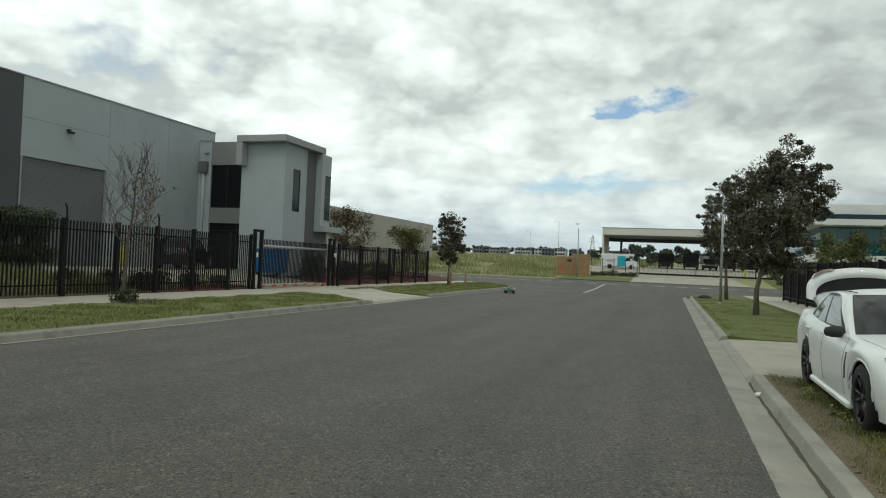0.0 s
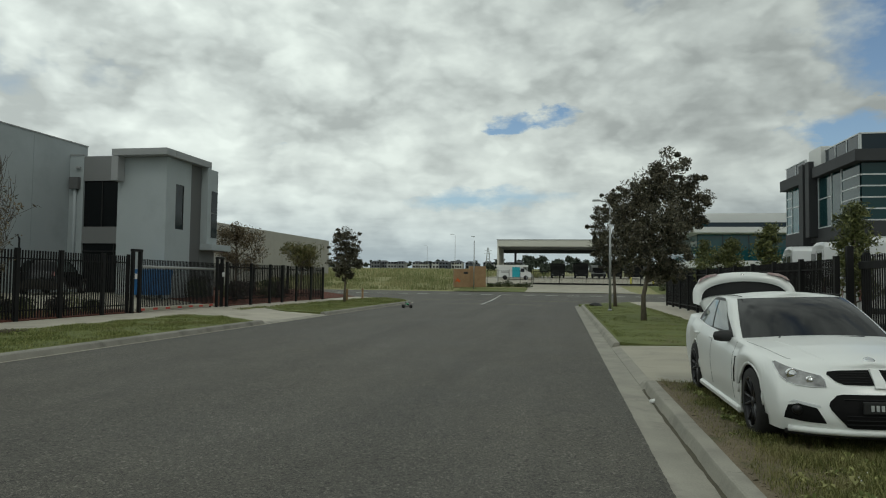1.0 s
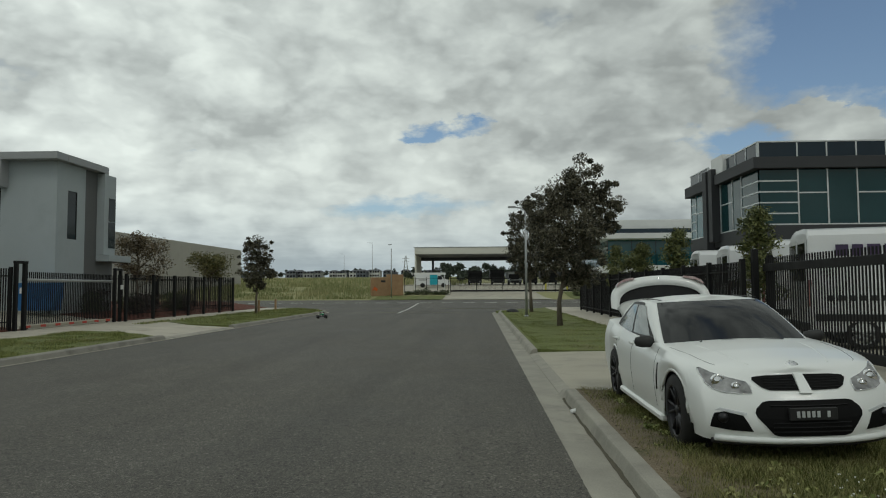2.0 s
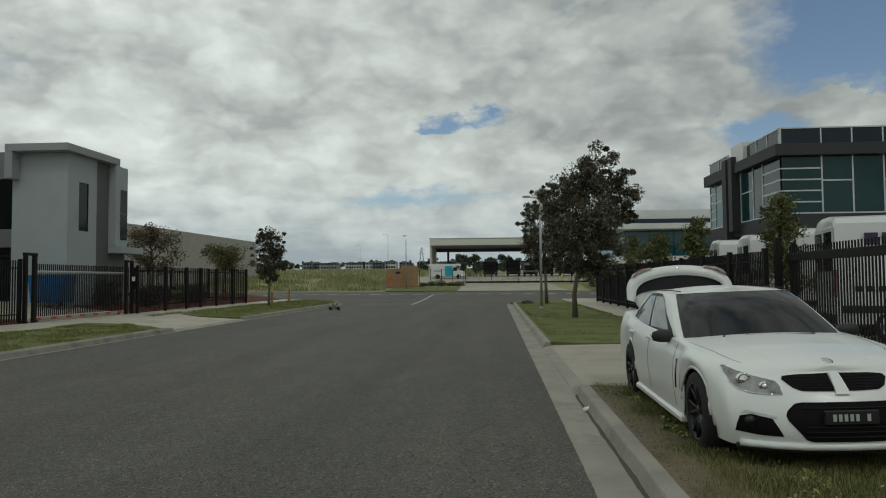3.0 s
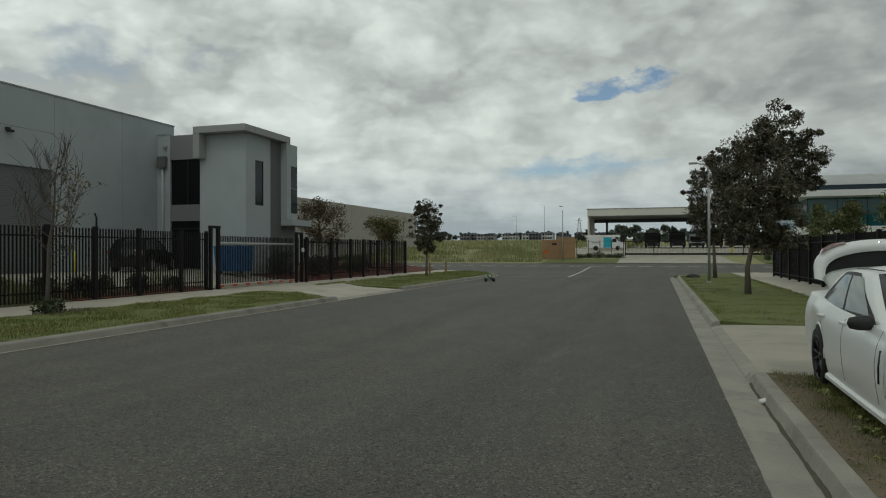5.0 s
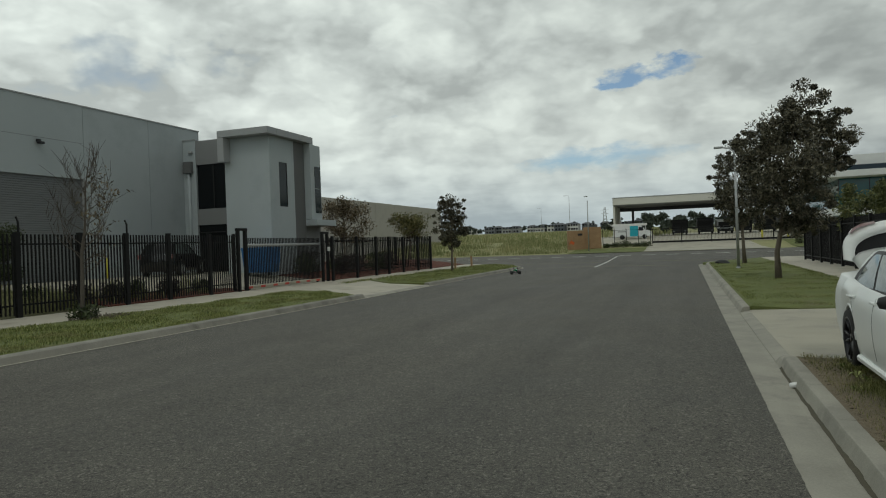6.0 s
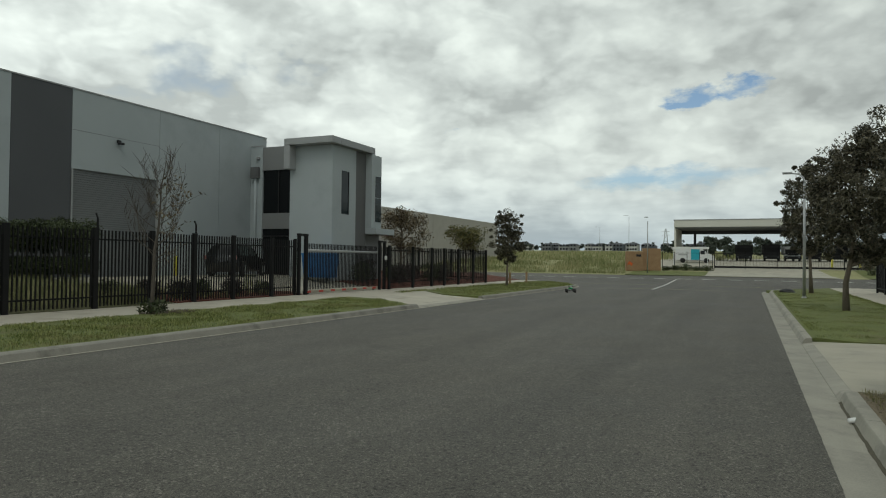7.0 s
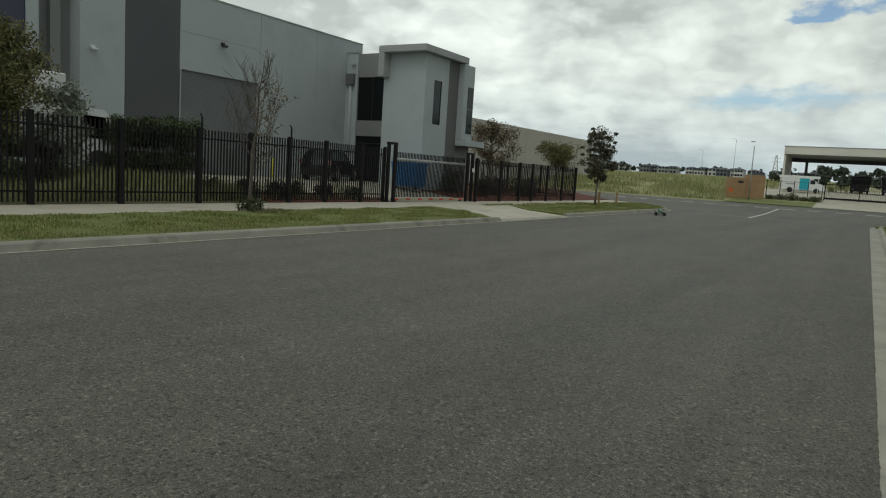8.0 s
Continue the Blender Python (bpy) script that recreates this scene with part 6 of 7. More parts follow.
rng = random.Random(5)
for k in range(11):
    y = 29.9 + k * 1.15
    x = -17.1 - rng.random() * 1.6
    shrub("garden_shrub", "dusky rounded shrub in the mulch bed", (x, y, left_side(x) + 0.02), 0.55 + 0.2 * rng.random(), 0.8 + 0.35 * rng.random(), 1500, LEAF_PURPLE if k % 3 else LEAF_GREEN, 40 + k, group="shrubs in the far mulch bed")
for k, (x, y) in enumerate(((-16.9, 16.4), (-17.2, 17.6), (-16.95, 18.9), (-16.9, 20.6), (-17.0, 15.2), (-17.4, 13.9))):
    shrub("garden_shrub", "low dark shrub in the mulch bed", (x, y, left_side(x) + 0.02), 0.45, 0.36 + 0.2 * rng.random(), 1100, LEAF_GREEN if k % 2 else LEAF_PURPLE, 60 + k, group="shrubs in the near mulch bed")
for k in range(6):
    y = 12.95 + k * 0.5
    shrub("hedge_plant", "dense dark green hedge plant", (-20.6 - 0.1 * (k % 2), y, 0.7), 0.85, 2.2, 11000, LEAF_GREEN, 70 + k, 0.046, "hedge beside the roller door")
for k in range(8):
    y = 1.0 + k * 1.2
    shrub("garden_shrub", "loose dark shrub behind the fence", (-18.2 - rng.random() * 1.4, y, 0.5), 0.8, 1.3 + 0.4 * rng.random(), 2000, LEAF_PURPLE if k % 2 else LEAF_GREEN, 80 + k, group="shrubs on the rough lawn")
shrub("sucker_shoots", "leafy shoots round the foot of the sapling", (-13.85, 12.5, 0.17), 0.42, 0.34, 420, LEAF_GREEN, 95, 0.06)
for k in range(7):
    x = 11.5 + k * 1.6
    shrub("verge_shrub", "low dusky shrub beside the cross street", (x, 79.5 + (k % 2), land(79.5) + 0.06), 0.8, 0.8, 500, LEAF_PURPLE if k % 2 else LEAF_GREEN, 100 + k, 0.09, "shrubs beside the far gate")
for k in range(5):
    shrub("verge_shrub", "low dusky shrub beside the cross street", (-8.6 + k * 1.1, 82.0 + 0.5 * (k % 2), land(82) + 0.04), 0.9, 0.45 + 0.12 * (k % 3), 500, LEAF_GREEN, 110 + k, 0.09, "shrubs beside the far gate")


def blades(name, label, spots, h, w, mat_, seed, lean=0.4):
    """Grass: one bent blade of two faces at each spot (x, y, z, size)."""
    r = np.random.default_rng(seed)
    n = len(spots)
    s = np.array(spots)
    a = r.random(n) * 2 * np.pi
    hh = h * s[:, 3] * (0.5 + r.random(n))
    d = np.stack([np.cos(a), np.sin(a)], 1)
    p = np.stack([-d[:, 1], d[:, 0]], 1) * (w * (0.6 + 0.8 * r.random(n)))[:, None]
    bend = lean * hh[:, None] * d * (0.3 + r.random(n))[:, None]
    base, z = s[:, :2], s[:, 2]
    v = np.zeros((n, 5, 3))
    v[:, 0, :2], v[:, 0, 2] = base - p, z - 0.01
    v[:, 1, :2], v[:, 1, 2] = base + p, z - 0.01
    v[:, 2, :2], v[:, 2, 2] = base + p * 0.7 + bend * 0.35, z + hh * 0.6
    v[:, 3, :2], v[:, 3, 2] = base - p * 0.7 + bend * 0.35, z + hh * 0.6
    v[:, 4, :2], v[:, 4, 2] = base + bend, z + hh
    k = np.arange(n)[:, None] * 5
    quads, tris = (k + np.array([[0, 1, 2, 3]])).tolist(), (k + np.array([[3, 2, 4]])).tolist()
    return from_arrays(name, v.reshape(-1, 3), quads + tris, mat_, label, "grass")


def scatter(n, x0, x1, y0, y1, top, seed, keep=None, size=1.0):
    r = np.random.default_rng(seed)
    xs, ys = x0 + (x1 - x0) * r.random(n), y0 + (y1 - y0) * r.random(n)
    out = []
    for x, y in zip(xs, ys):
        k = 1.0 if keep is None else keep(x, y)
        if k > 0.05 and r.random() < k:
            out.append((x, y, top(x, y), size * (0.6 + 0.7 * k)))
    return out


def patchy(x, y, s=0.7, cut=-0.1, seed=0.0):
    return max(0.0, min(1.0, (noise.noise((x * s, y * s, seed)) - cut) * 2.2))


def near_keep(x, y):
    edge = min(1.0, max(0.0, (min(x - 1.66, (9.4 - y) * 0.5) + 0.32 * noise.noise((x * 1.6, y * 1.6, 2))) / 0.42))
    return min(1.0, (0.3 + patchy(x, y, 1.6, -0.45)) * edge + 0.13)


blades("grass", "thin patchy verge grass round the parked car", scatter(260000, 1.45, 4.88, 0.2, 9.2, right_side, 1, near_keep), 0.05, 0.0023, DRY_BLADE, 2, 0.7)
blades("grass", "short green verge grass by the street tree", scatter(42000, 1.45, 4.88, 15.6, 42, right_side, 3, lambda x, y: 0.12 + 0.88 * patchy(x, y, 1.1, -0.25)), 0.042, 0.006, BLADE, 4, 0.6)


def left_keep(x, y):
    if y > 19.5 and (x + 10.36) > -(y - 20.2) * 1.25:
        return 0.0
    if (x + 13.9) ** 2 + (y - 12.45) ** 2 < 0.25:
        return 0.08
    return 0.12 + 0.88 * patchy(x, y, 0.9, -0.25, 3)


blades("grass", "green verge grass beside the left kerb", scatter(80000, -13.95, -10.4, 2.5, 22.0, left_side, 5, left_keep), 0.038, 0.006, BLADE, 6, 0.7)


def corner_keep(x, y):
    if y < 29.5 and x > -14.0 - 0 and y < 26.8 + max(0, -12.2 - x) * 1.15 + max(0, -10.4 - x) * 0.2:
        return 0.0
    if y > 43 and (x - (LIP_L - R)) ** 2 + (y - 43) ** 2 > (R - 0.5) ** 2:
        return 0.0
    return 0.15 + 0.85 * patchy(x, y, 0.8, -0.25, 6)


blades("grass", "green verge grass on the street corner", scatter(32000, -14.5, -10.4, 26.7, 50.3, left_side, 7, corner_keep), 0.05, 0.009, BLADE, 8, 0.6)
blades("grass", "rough lawn grass behind the fence", scatter(26000, -22, -16.4, 4, 15.4, left_side, 9, lambda x, y: 0.15 + 0.85 * patchy(x, y, 0.6, -0.15, 8)), 0.33, 0.011, TALL, 10)
def bed_keep(x, y):
    return 0.0 if x < -18.2 + 0.12 * (y - 15) else 0.1 + 0.9 * patchy(x, y, 1.1, -0.05, 11)


blades("tall_grass", "yellow-green tussocks among the shrubs behind the fence", scatter(5200, -18.6, -16.45, 14.5, 20.5, lambda x, y: left_side(x) + 0.02, 17, bed_keep), 0.36, 0.009, TALL, 18, 0.5)
blades("tall_grass", "tall seeding grass along the field edge", scatter(60000, -75, -12.5, 75, 112, lambda x, y: land(y), 11, lambda x, y: 0.1 + 0.9 * patchy(x, y, 0.22, -0.2, 4)), 0.42, 0.03, TALL, 12, 0.3)
blades("tall_grass", "tall dry grass over the far field", scatter(30000, -150, 0, 112, 300, lambda x, y: land(y), 13, lambda x, y: 0.2 + 0.8 * patchy(x, y, 0.05, -0.3, 5)), 0.6, 0.08, TALL, 14, 0.3)
# white clover flowers in the near verge
bm = bmesh.new()
rr = random.Random(4)
def weeds(name, label, count, seed, x0, x1, y0, y1):
    """Flat rosettes of broad leaves."""
    r = np.random.default_rng(seed)
    vs, fs = [], []
    for _ in range(count):
        x, y = x0 + (x1 - x0) * r.random(), y0 + (y1 - y0) * r.random()
        z, big = right_side(x, y), 0.05 + 0.07 * r.random()
        for k in range(9):
            a = k * 0.7 + r.random() * 0.5
            c, s_ = math.cos(a), math.sin(a)
            ln, w, up = big * (0.7 + 0.5 * r.random()), big * 0.16, big * (0.3 + 0.5 * r.random())
            i = len(vs)
            vs += [(x, y, z), (x + c * ln * 0.55 - s_ * w, y + s_ * ln * 0.55 + c * w, z + up), (x + c * ln, y + s_ * ln, z + up * 0.7), (x + c * ln * 0.55 + s_ * w, y + s_ * ln * 0.55 - c * w, z + up)]
            fs.append((i, i + 1, i + 2, i + 3))
    return from_arrays(name, np.array(vs), fs, BLADE, label, "weeds")


weeds("verge_weeds", "broad-leaved weeds along the worn verge", 70, 8, 1.62, 2.5, 1.2, 8.6)
weeds("verge_weeds", "broad-leaved weeds in the thin grass", 90, 9, 2.0, 4.8, 0.6, 4.6)
# dead straw, leaf scraps and crumbs of soil on the bare strip
crumbs = scatter(5200, 1.42, 2.3, 0.6, 9.0, right_side, 15, lambda x, y: 0.9 - 0.5 * (x - 1.4))
v, f = [], []
for x, y, z, s_ in crumbs:
    i, a, ln = len(v), rr.random() * 6.28, 0.008 + 0.022 * rr.random() ** 2
    c, d = math.cos(a) * ln, math.sin(a) * ln
    v += [(x - c, y - d, z + 0.001), (x + d * 0.3, y - c * 0.3, z + 0.008), (x + c, y + d, z + 0.002), (x - d * 0.3, y + c * 0.3, z + 0.007)]
    f.append((i, i + 1, i + 2, i + 3))
from_arrays("straw_litter", np.array(v), f, STRAW, "dead straw and leaf scraps on bare soil", "litter")
for k in range(170):
    a, d = rr.random() * 6.28, rr.random() ** 0.8 * 0.7
    x, y = 2.92 + math.cos(a) * d * 1.3, 3.55 + math.sin(a) * d
    z = right_side(x, y) + 0.06 + 0.05 * rr.random()
    bmesh.ops.create_icosphere(bm, subdivisions=1, radius=0.0045 + 0.003 * rr.random(), matrix=Matrix.Translation((x, y, z)))
tagged(part("clover_flowers", bm, PAPER), "small white clover flowers in the grass", "flowers", "", "stuff")
# leaf litter and bare twigs under the sapling
bm = bmesh.new()
for k in range(160):
    a, d = rr.random() * 6.28, rr.random() ** 0.6
    x, y = -13.7 + math.cos(a) * d * 0.55, 12.9 + math.sin(a) * d * 0.9
    tube(bm, [(x, y, 0.185), (x + rr.uniform(-0.12, 0.12), y + rr.uniform(-0.12, 0.12), 0.20 + rr.random() * 0.05)], 0.006, 4)
tagged(part("twig_litter", bm, BARK), "dry twigs and leaf litter under the sapling", "twigs", "", "stuff")


# Street furniture
def street_lamp(at, h, turn, arm, label):
    t = thing("street_lamp", label, "street lamp", at, turn, "street lamps")
    part("pole", tube(bmesh.new(), [(0, 0, -0.1), (0, 0, h * 0.5), (0, 0, h - 0.45)], [0.07, 0.06, 0.048], 12), GALV, t)
    part("base_plate", lathe(bmesh.new(), [(0.11, -0.02), (0.11, 0.04), (0.075, 0.06)], 14, "z"), GALV, t)
    if arm:
        part("arm", tube(bmesh.new(), [(0, 0, h - 0.5), (-0.05, 0, h - 0.2), (-0.2, 0, h - 0.05), (-arm, 0, h)], [0.045, 0.04, 0.036, 0.03], 10), GALV, t)
    part("head", B(-arm - 0.35, -arm + 0.05, -0.1, 0.1, h - 0.03, h + 0.06, 0.02), GALV, t, "flat grey lamp head")
    return t


street_lamp((2.45, 34.2, 0.15), 5.65, 0, 0.55, "grey steel street lamp with a curved arm")
street_lamp((-10.2, 78.0, 0.5), 6.25, 0, 0.0, "grey steel street lamp beside the far crates")
for x, y, h in ((-30, 190, 11), (-52, 260, 10)):
    street_lamp((x, y, land(y)), h, 0, 1.2, "tall far street lamp over the field")

# far lattice tower over the field
t = thing("power_pylon", "far grey steel lattice pylon beyond the houses", "pylon", (-43, 400, land(400)))
for sx in (-1, 1):
    for sy in (-1, 1):
        part("leg", tube(bmesh.new(), [(sx * 1.5, sy * 1.5, 0), (sx * 0.35, sy * 0.35, 13.0)], 0.12, 4), GALV, t)
for k in range(6):
    z, w = 1.5 + 2.0 * k, 1.5 - 0.17 * (1.0 + 1.35 * k)
    part("brace", tube(tube(bmesh.new(), [(-w, -w, z), (w, -w, z + 1.6)], 0.07, 4), [(w, -w, z), (-w, -w, z + 1.6)], 0.07, 4), GALV, t)
for z in (9.5, 11.5):
    part("crossarm", tube(bmesh.new(), [(-2.2, 0, z), (2.2, 0, z)], 0.1, 4), GALV, t)

# pit lid, litter, stump by the far tree
t = thing("litter", "crumpled white paper cup in the gutter", "litter", (1.20, 7.75, 0.0), 25)
bm = lathe(bmesh.new(), [(0.001, -0.06), (0.028, -0.06), (0.036, 0.05), (0.033, 0.05), (0.026, -0.05), (0.001, -0.05)], 14, "x", Matrix.Translation((0, 0, 0.034)))
for v in bm.verts:
    v.co.z *= 0.8 + 0.25 * noise.noise(v.co * 40)
part("cup", bm, PAPER, t)
t = thing("rock", "dark rock in the grass beside the lamp", "rock", (2.1, 41.2, 0.15))
bm = bmesh.new()
bmesh.ops.create_icosphere(bm, subdivisions=3, radius=0.4)
for v in bm.verts:
    v.co *= 1 + 0.25 * noise.noise(v.co * 3)
    v.co.z = max(v.co.z * 0.45, -0.05)
part("stone", bm, TRIM, t)
for x, y in ((-14.0, 41.6), (-14.1, 45.5)):
    t = thing("marker_post", "short timber marker post in the verge", "post", (x, y, 0.17))
    part("post", B(-0.06, 0.06, -0.06, 0.06, -0.1, 0.75, 0.01), PLY, t)

# blue skip and bits beside the office
t = thing("waste_skip", "blue steel waste skip against the office wall", "waste bin", (-18.78, 26.7, 0.60))
t.scale = (0.71, 0.9, 0.97)
bm = bmesh.new()
grid(bm, [[(-0.95, 0, 0.15), (0.95, 0, 0.15), (0.95, 0.95, 0.15), (-0.95, 0.95, 0.15)], [(-1.0, -0.15, 1.25), (1.0, -0.15, 1.25), (1.0, 1.05, 1.25), (-1.0, 1.05, 1.25)]], False, True)
part("body", bm, BLUE_STEEL, t)
part("lid", B(-1.02, 1.02, -0.18, 1.08, 1.25, 1.36, 0.02), BLUE_STEEL, t)
for x in (-0.7, -0.25, 0.25, 0.7):
    part("rib", B(x - 0.03, x + 0.03, -0.12, -0.02, 0.2, 1.2), BLUE_STEEL, t)
part("notice", B(-0.75, -0.5, -0.165, -0.13, 0.9, 1.15), PAPER, t, "white notice")
for x in (-0.8, 0.8):
    part("wheel", lathe(bmesh.new(), [(0.001, -0.04), (0.09, -0.04), (0.09, 0.04), (0.001, 0.04)], 12, "x", Matrix.Translation((x, 0.2, 0.09))), TRIM, t)
t = thing("bollard", "yellow steel safety bollard beside the roller door", "bollard", (-25.9, 24.9, 0.70))
part("post", tube(bmesh.new(), [(0, 0, -0.1), (0, 0, 1.0)], 0.08, 12), HIVIS, t)


# small lorry beside the hedge
def cab_lorry(at, turn):
    t = thing("cab_lorry", "small white cab-over lorry parked behind the fence", "lorry", at, turn)
    prof = ((0.0, 0.45), (-0.03, 0.9), (0.06, 1.18), (0.38, 2.0), (0.55, 2.16), (1.65, 2.18), (1.7, 2.1), (1.7, 0.45))
    bm = bmesh.new()
    grid(bm, [[(x * k, y, z) for y, z in prof] for x, k in ((-0.88, 1), (-0.84, 1), (0.84, 1), (0.88, 1))], False)
    for x in (-0.88, 0.88):
        bm.faces.new([bm.verts.new((x, y, z)) for y, z in prof])
    bmesh.ops.remove_doubles(bm, verts=bm.verts[:], dist=0.001)
    bmesh.ops.recalc_face_normals(bm, faces=bm.faces[:])
    part("cab", bm, VAN_WHITE, t)
    for s in (1, -1):
        bm = bmesh.new()
        pts = [(0.28, 1.22), (0.52, 1.92), (1.25, 1.95), (1.25, 1.22)]
        a = [bm.verts.new((s * 0.884, y, z)) for y, z in pts]
        bm.faces.new(a)
        bmesh.ops.solidify(bm, geom=bm.faces[:], thickness=0.01)
        part("side_window", bm, CAR_GLASS, t, "dark cab side window")
        part("wheel_arch", lathe(bmesh.new(), [(0.001, s * 0.01), (0.44, s * 0.01), (0.44, 0.0)], 20, "x", Matrix.Translation((s * 0.88, 0.75, 0.42))), DRIVER_DARK, t)
        for y in (0.75, 4.2):
            wheel(t, s * 0.78, y, 0.36, 0.36, 0.2, s, 8, GALV)
        part("mirror", B(min(s * 0.98, s * 1.05), max(s * 0.98, s * 1.05), 0.2, 0.34, 1.3, 1.7, 0.02), TRIM, t)
    bm = bmesh.new()
    grid(bm, [[(x, y - 0.012, z) for x in (-0.76, 0.76)] for y, z in ((0.10, 1.26), (0.36, 1.95))], False)
    part("windscreen", bm, CAR_GLASS, t)
    part("box_body", B(-1.0, 1.0, 1.85, 6.2, 0.95, 3.12, 0.03), VAN_WHITE, t)
    part("chassis", B(-0.4, 0.4, 1.0, 6.0, 0.5, 0.94), TRIM, t)
    return t


cab_lorry((-21.6, 13.0, 0.70), 180)


# radio-controlled buggy on the road
def buggy(at, turn):
    t = thing("toy_buggy", "radio-controlled buggy with a green shell and black cage", "toy car", at, turn)
    part("chassis", B(-0.10, 0.10, -0.28, 0.28, 0.09, 0.115, 0.008), TRIM, t)
    bm = bmesh.new()
    grid(bm, [[(-w, y, 0.13), (-w, y, z), (-w * 0.5, y, z + 0.03), (w * 0.5, y, z + 0.03), (w, y, z), (w, y, 0.13)] for y, w, z in ((-0.33, 0.05, 0.15), (-0.2, 0.09, 0.19), (-0.02, 0.11, 0.25), (0.12, 0.12, 0.25), (0.27, 0.1, 0.20))], True)
    part("shell", bm, GREEN_SHELL, t, "glossy green body shell")
    for s in (1, -1):
        part("cage_bar", tube(bmesh.new(), [(s * 0.09, -0.22, 0.2), (s * 0.11, -0.05, 0.36), (s * 0.11, 0.12, 0.37), (s * 0.09, 0.3, 0.24)], 0.011, 6), TRIM, t)
    part("roof_panel", B(-0.1, 0.1, -0.05, 0.12, 0.37, 0.378), GREEN_SHELL, t)
    part("rear_wing", B(-0.15, 0.15, 0.30, 0.40, 0.30, 0.312), TRIM, t)
    for x in (-0.21, 0.21):
        for y in (-0.26, 0.24):
            w = part("wheel", lathe(bmesh.new(), [(0.05, -0.045), (0.085, -0.045), (0.095, -0.03), (0.095, 0.03), (0.085, 0.045), (0.05, 0.045)], 18, "x", Matrix.Translation((x, y, 0.095))), TYRE, t)
            part("hub", lathe(bmesh.new(), [(0.001, 0.03), (0.05, 0.04), (0.05, -0.04), (0.001, -0.03)], 12, "x", Matrix.Translation((x, y, 0.095))), RIM, w)
            part("arm", tube(bmesh.new(), [(x * 0.4, y * 0.9, 0.11), (x * 0.85, y, 0.1)], 0.014, 6), TRIM, t)
    return t


buggy((-8.45, 35.2, 0.021), 200)

# Far site: crates, gate, van, trucks
for x, y, z, w, lab in ((-12.0, 80.6, 0.72, 1.95, "raw plywood crate with orange spray marks"), (-10.15, 81.3, 0.78, 2.0, "raw plywood crate beside the far lamp")):
    t = thing("crate", lab, "crate", (x, y, z), 12, "crates beside the cross street")
    part("box", B(-w / 2, w / 2, 0, 1.6, 0, 2.25 if x < -11 else 2.55, 0.02), PLY, t)
    for k in range(4):
        part("batten", B(-w / 2 + k * (w - 0.1) / 3, -w / 2 + 0.1 + k * (w - 0.1) / 3, -0.04, -0.002, 0, 2.2), PLY, t)
    if x < -11:
        part("spray_mark", poly_prism(bmesh.new(), [(-0.85, 0.6), (-0.6, 1.15), (-0.2, 0.85), (-0.1, 1.0), (-0.3, 0.55), (-0.6, 0.75)], lambda a, b: -0.05, 0.004), ORANGE, t, "orange spray scrawl")
        part("dark_label", B(0.2, 0.75, -0.05, -0.044, 1.65, 1.9), TRIM, t)
gy, gz = 85.2, land(85.2) + 0.05
t = thing("yard_gate", "long low black sliding gate across the far driveway", "gate", (-3.6, gy, gz))
part("bottom_rail", B(0, 20, -0.05, 0.05, 0.1, 0.32, 0.01), FENCE, t)
part("top_rail", B(0, 20, -0.03, 0.03, 1.72, 1.8), FENCE, t)
for k in range(7):
    part("upright", B(k * 3.3, k * 3.3 + 0.08, -0.04, 0.04, 0, 1.95), FENCE, t)
bm = bmesh.new()
for k in range(130):
    box(bm, 0.1 + k * 0.152, 0.118 + k * 0.152, -0.01, 0.01, 0.3, 1.75)
tagged(part("pickets", bm, FENCE, t), "", "", "", "stuff")
t = thing("yard_fence", "black wire fence beside the far gate", "fence", (-9.4, 84.8, land(84.8)))
for k in range(5):
    part("post", B(k * 1.4, k * 1.4 + 0.07, -0.035, 0.035, 0, 2.0), FENCE, t)
for z in (0.2, 1.0, 1.85):
    part("wire", B(0, 5.7, -0.01, 0.01, z, z + 0.03), FENCE, t)
t = thing("signboard", "white sign panel on posts behind the far fence", "sign", (-8.9, 92.0, land(92)))
part("panel", B(0, 4.4, -0.04, 0.04, 2.05, 2.35, 0.01), WHITE_CLAD, t)
for x in (0.1, 4.2):
    part("post", B(x, x + 0.08, -0.04, 0.04, 0, 2.1), ALU, t)


def delivery_van(at):
    v = thing("delivery_van", "white delivery van with a cyan side panel", "van", at)
    prof = ((0.0, 0.35), (0.0, 1.75), (0.12, 1.92), (3.3, 1.95), (4.0, 1.3), (4.75, 1.08), (4.85, 0.6), (4.8, 0.35))
    bm = bmesh.new()
    grid(bm, [[(x, y, z) for x, z in prof] for y in (0.0, 1.8)], False)
    for y in (0.0, 1.8):
        bm.faces.new([bm.verts.new((x, y, z)) for x, z in prof])
    bmesh.ops.remove_doubles(bm, verts=bm.verts[:], dist=0.001)
    bmesh.ops.recalc_face_normals(bm, faces=bm.faces[:])
    part("body", bm, VAN_WHITE, v)
    part("side_graphic", B(2.0, 3.1, -0.008, -0.002, 0.4, 1.85), CYAN, v, "cyan side panel")
    part("cab_window", B(3.2, 3.75, -0.008, -0.002, 1.15, 1.65), CAR_GLASS, v)
    part("letter_bar", B(0.4, 1.5, -0.008, -0.002, 1.0, 1.2), GALV, v)
    for x in (0.95, 3.95):
        bm = lathe(bmesh.new(), [(0.001, -0.12), (0.33, -0.12), (0.33, 0.12), (0.001, 0.12)], 20, "x", Matrix.Translation((x, 0.1, 0.33)) @ Matrix.Rotation(math.pi / 2, 4, "Z"))
        part("wheel", bm, TYRE, v)
    return v


delivery_van((-9.0, 96.5, land(96.5) + 0.04))


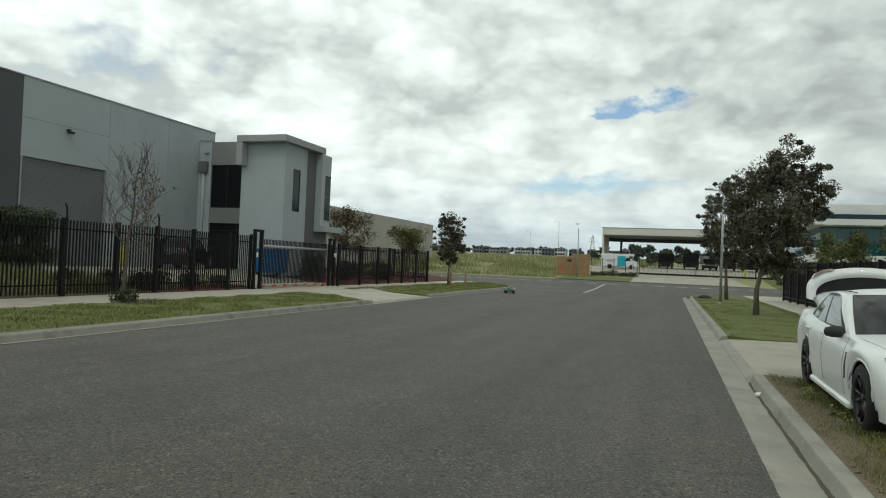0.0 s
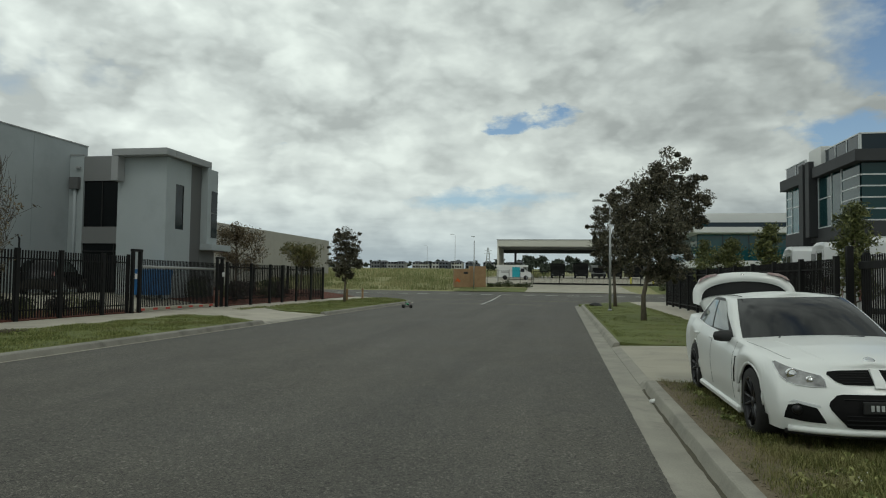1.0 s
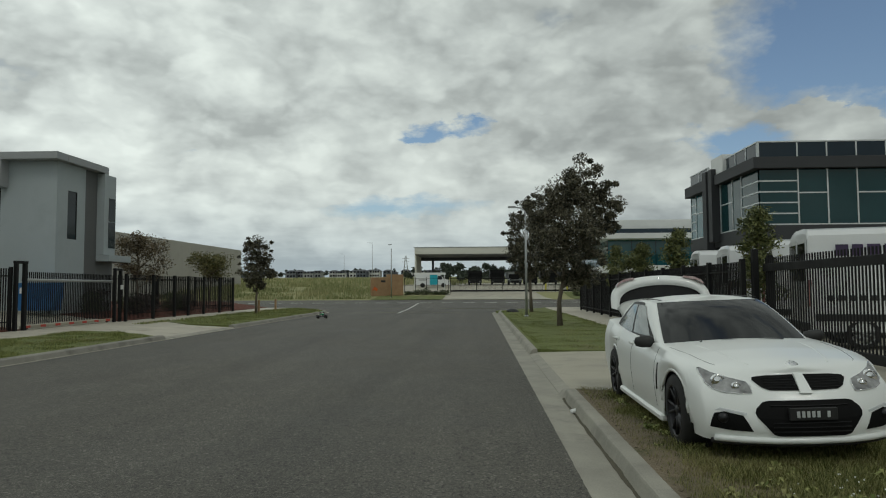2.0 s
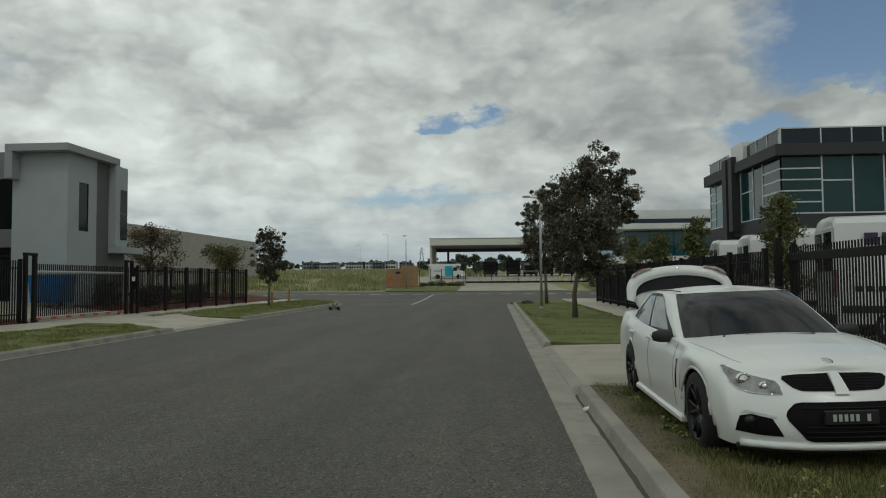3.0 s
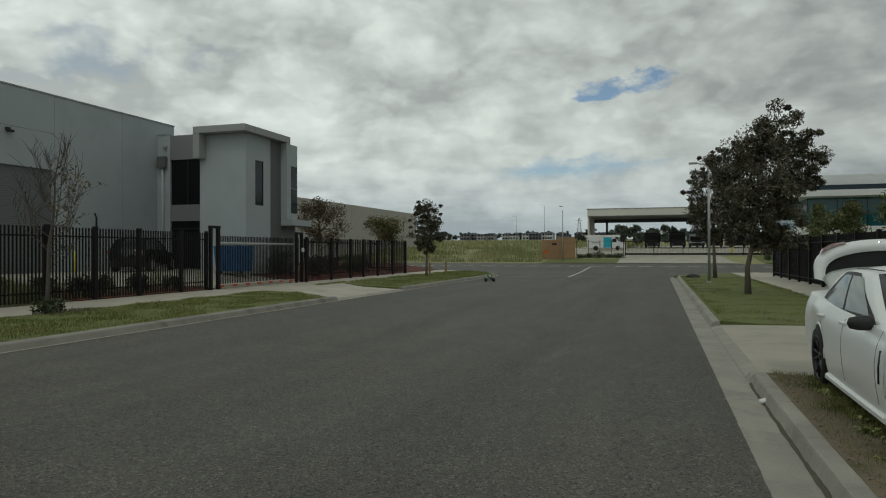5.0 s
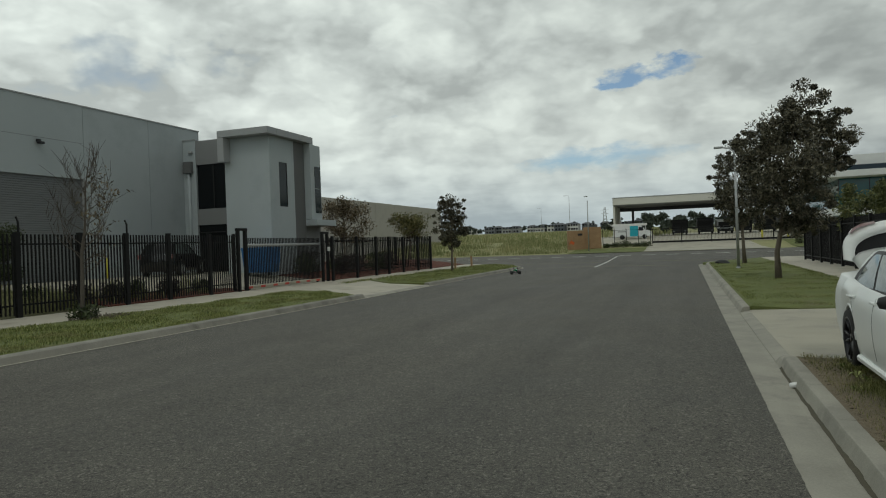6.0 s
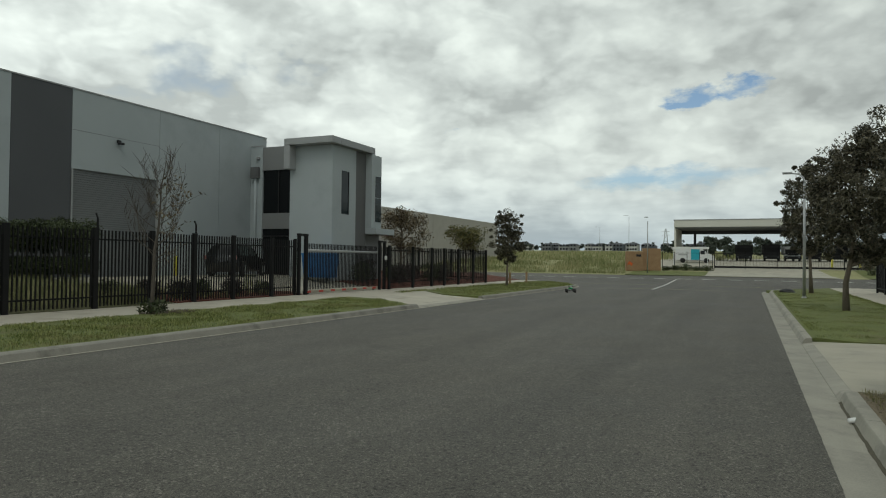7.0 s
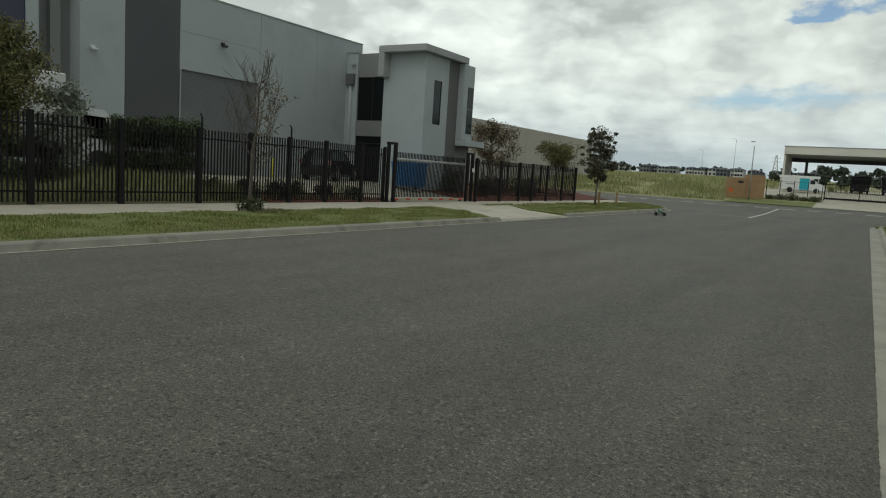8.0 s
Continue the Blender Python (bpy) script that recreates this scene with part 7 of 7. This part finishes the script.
def truck_cab(x, y, w, h, colour, lab):
    z = land(y) + 0.04
    t = thing("truck", lab, "truck", (x, y, z), 0, "trucks under the canopy")
    part("cab", B(-w / 2, w / 2, 0, 2.2, 0.5, h, 0.12), colour, t)
    part("windscreen", B(-w / 2 + 0.15, w / 2 - 0.15, -0.02, -0.003, h * 0.52, h * 0.82), DRIVER_DARK, t)
    part("bumper", B(-w / 2, w / 2, -0.1, 0.3, 0.3, 0.75, 0.04), TRIM, t)
    part("grille", B(-w / 2 + 0.4, w / 2 - 0.4, -0.03, -0.004, 0.85, h * 0.48), TRIM, t)
    part("trailer", B(-1.25, 1.25, 2.4, 8, 1.0, h + 0.1, 0.03), colour, t)
    for s in (-1, 1):
        part("headlight", B(s * w * 0.36 - 0.14, s * w * 0.36 + 0.14, -0.12, -0.1, 0.5, 0.66), LENS, t)
        part("wheel", lathe(bmesh.new(), [(0.001, -0.14), (0.5, -0.14), (0.5, 0.14), (0.001, 0.14)], 20, "x", Matrix.Translation((s * (w / 2 - 0.2), 1.0, 0.5))), TYRE, t)


for x, h, c, lab in ((-0.6, 2.7, TRIM, "dark truck parked facing the gate"), (3.2, 2.8, TRIM, "dark truck parked facing the gate"), (6.0, 2.5, VAN_WHITE, "white truck parked facing the gate"), (8.6, 2.9, TRIM, "dark truck parked facing the gate"), (11.9, 2.8, TRIM, "dark truck parked facing the gate"), (15.2, 2.7, TRIM, "dark truck parked facing the gate"), (18.4, 2.9, VAN_WHITE, "white truck parked facing the gate")):
    truck_cab(x, 112.0, 2.3, h - 0.35, c, lab)
for x, y in ((8.6, 86.6), (11.5, 88.0)):
    t = thing("bollard", "yellow steel bollard beside the far gate", "bollard", (x, y, land(y) + 0.04), 0, "bollards beside the far gate")
    part("post", tube(bmesh.new(), [(0, 0, -0.1), (0, 0, 1.15)], 0.12, 10), HIVIS, t)


# Distance: houses, woods and far hills
def house(x, y, w, h, d, r):
    z = land(y) - 0.3
    t = thing("house", "distant two-storey suburban house with a dark roof", "house", (x, y, z), r, "estate houses beyond the field")
    part("wall", B(-w / 2, w / 2, 0, d, 0, h), FAR_WALL, t)
    bm = bmesh.new()
    o = 0.5
    vs = [bm.verts.new(p) for p in ((-w / 2 - o, -o, h), (w / 2 + o, -o, h), (w / 2 + o, d + o, h), (-w / 2 - o, d + o, h), (-w / 4, d / 2, h + 1.5), (w / 4, d / 2, h + 1.5))]
    for q in ((0, 1, 5, 4), (1, 2, 5), (2, 3, 4, 5), (3, 0, 4), (3, 2, 1, 0)):
        bm.faces.new([vs[i] for i in q])
    part("roof", bm, FAR_ROOF, t)
    for sx in (-0.3, 0.0, 0.3):
        for zz in (1.0, 3.8):
            part("window", B(sx * w - 0.7, sx * w + 0.7, -0.06, -0.02, zz, zz + 1.4), DOORDARK, t)


rr = random.Random(11)
for k in range(34):
    x = -150 + k * 5.6 if k < 22 else -260 + (k - 22) * 8.2
    house(x + rr.uniform(-1, 1), 520 + rr.uniform(-15, 40), rr.uniform(6, 9), rr.uniform(3.6, 5.4), 8, rr.uniform(-6, 6))


def far_wood(name, label, x0, x1, y, n, lo, hi, seed):
    """Many crowns of small clumps, too far to count."""
    r = np.random.default_rng(seed)
    cs, rs = [], []
    for _ in range(n):
        x, yy, h = r.uniform(x0, x1), y + r.uniform(-14, 14), r.uniform(lo, hi)
        for _ in range(7):
            cs.append((x + r.normal() * h * 0.22, yy + r.normal() * h * 0.2, land(yy) + h * r.uniform(0.3, 0.9)))
            rs.append(h * r.uniform(0.12, 0.24))
    v, f = leaf_cloud(r, cs, rs, n * 420, 0.55)
    from_arrays(name, v, f, FAR_LEAF, label, "trees")


far_wood("far_trees", "dark belt of gum trees beyond the truck yard", -14, 75, 150, 30, 2.6, 5.2, 1)
far_wood("far_trees", "hazy belt of trees beyond the houses", -320, 60, 540, 60, 4.5, 8.5, 2)
far_wood("far_trees", "scattered trees at the far edge of the field", -230, -60, 330, 14, 2, 4.2, 3)
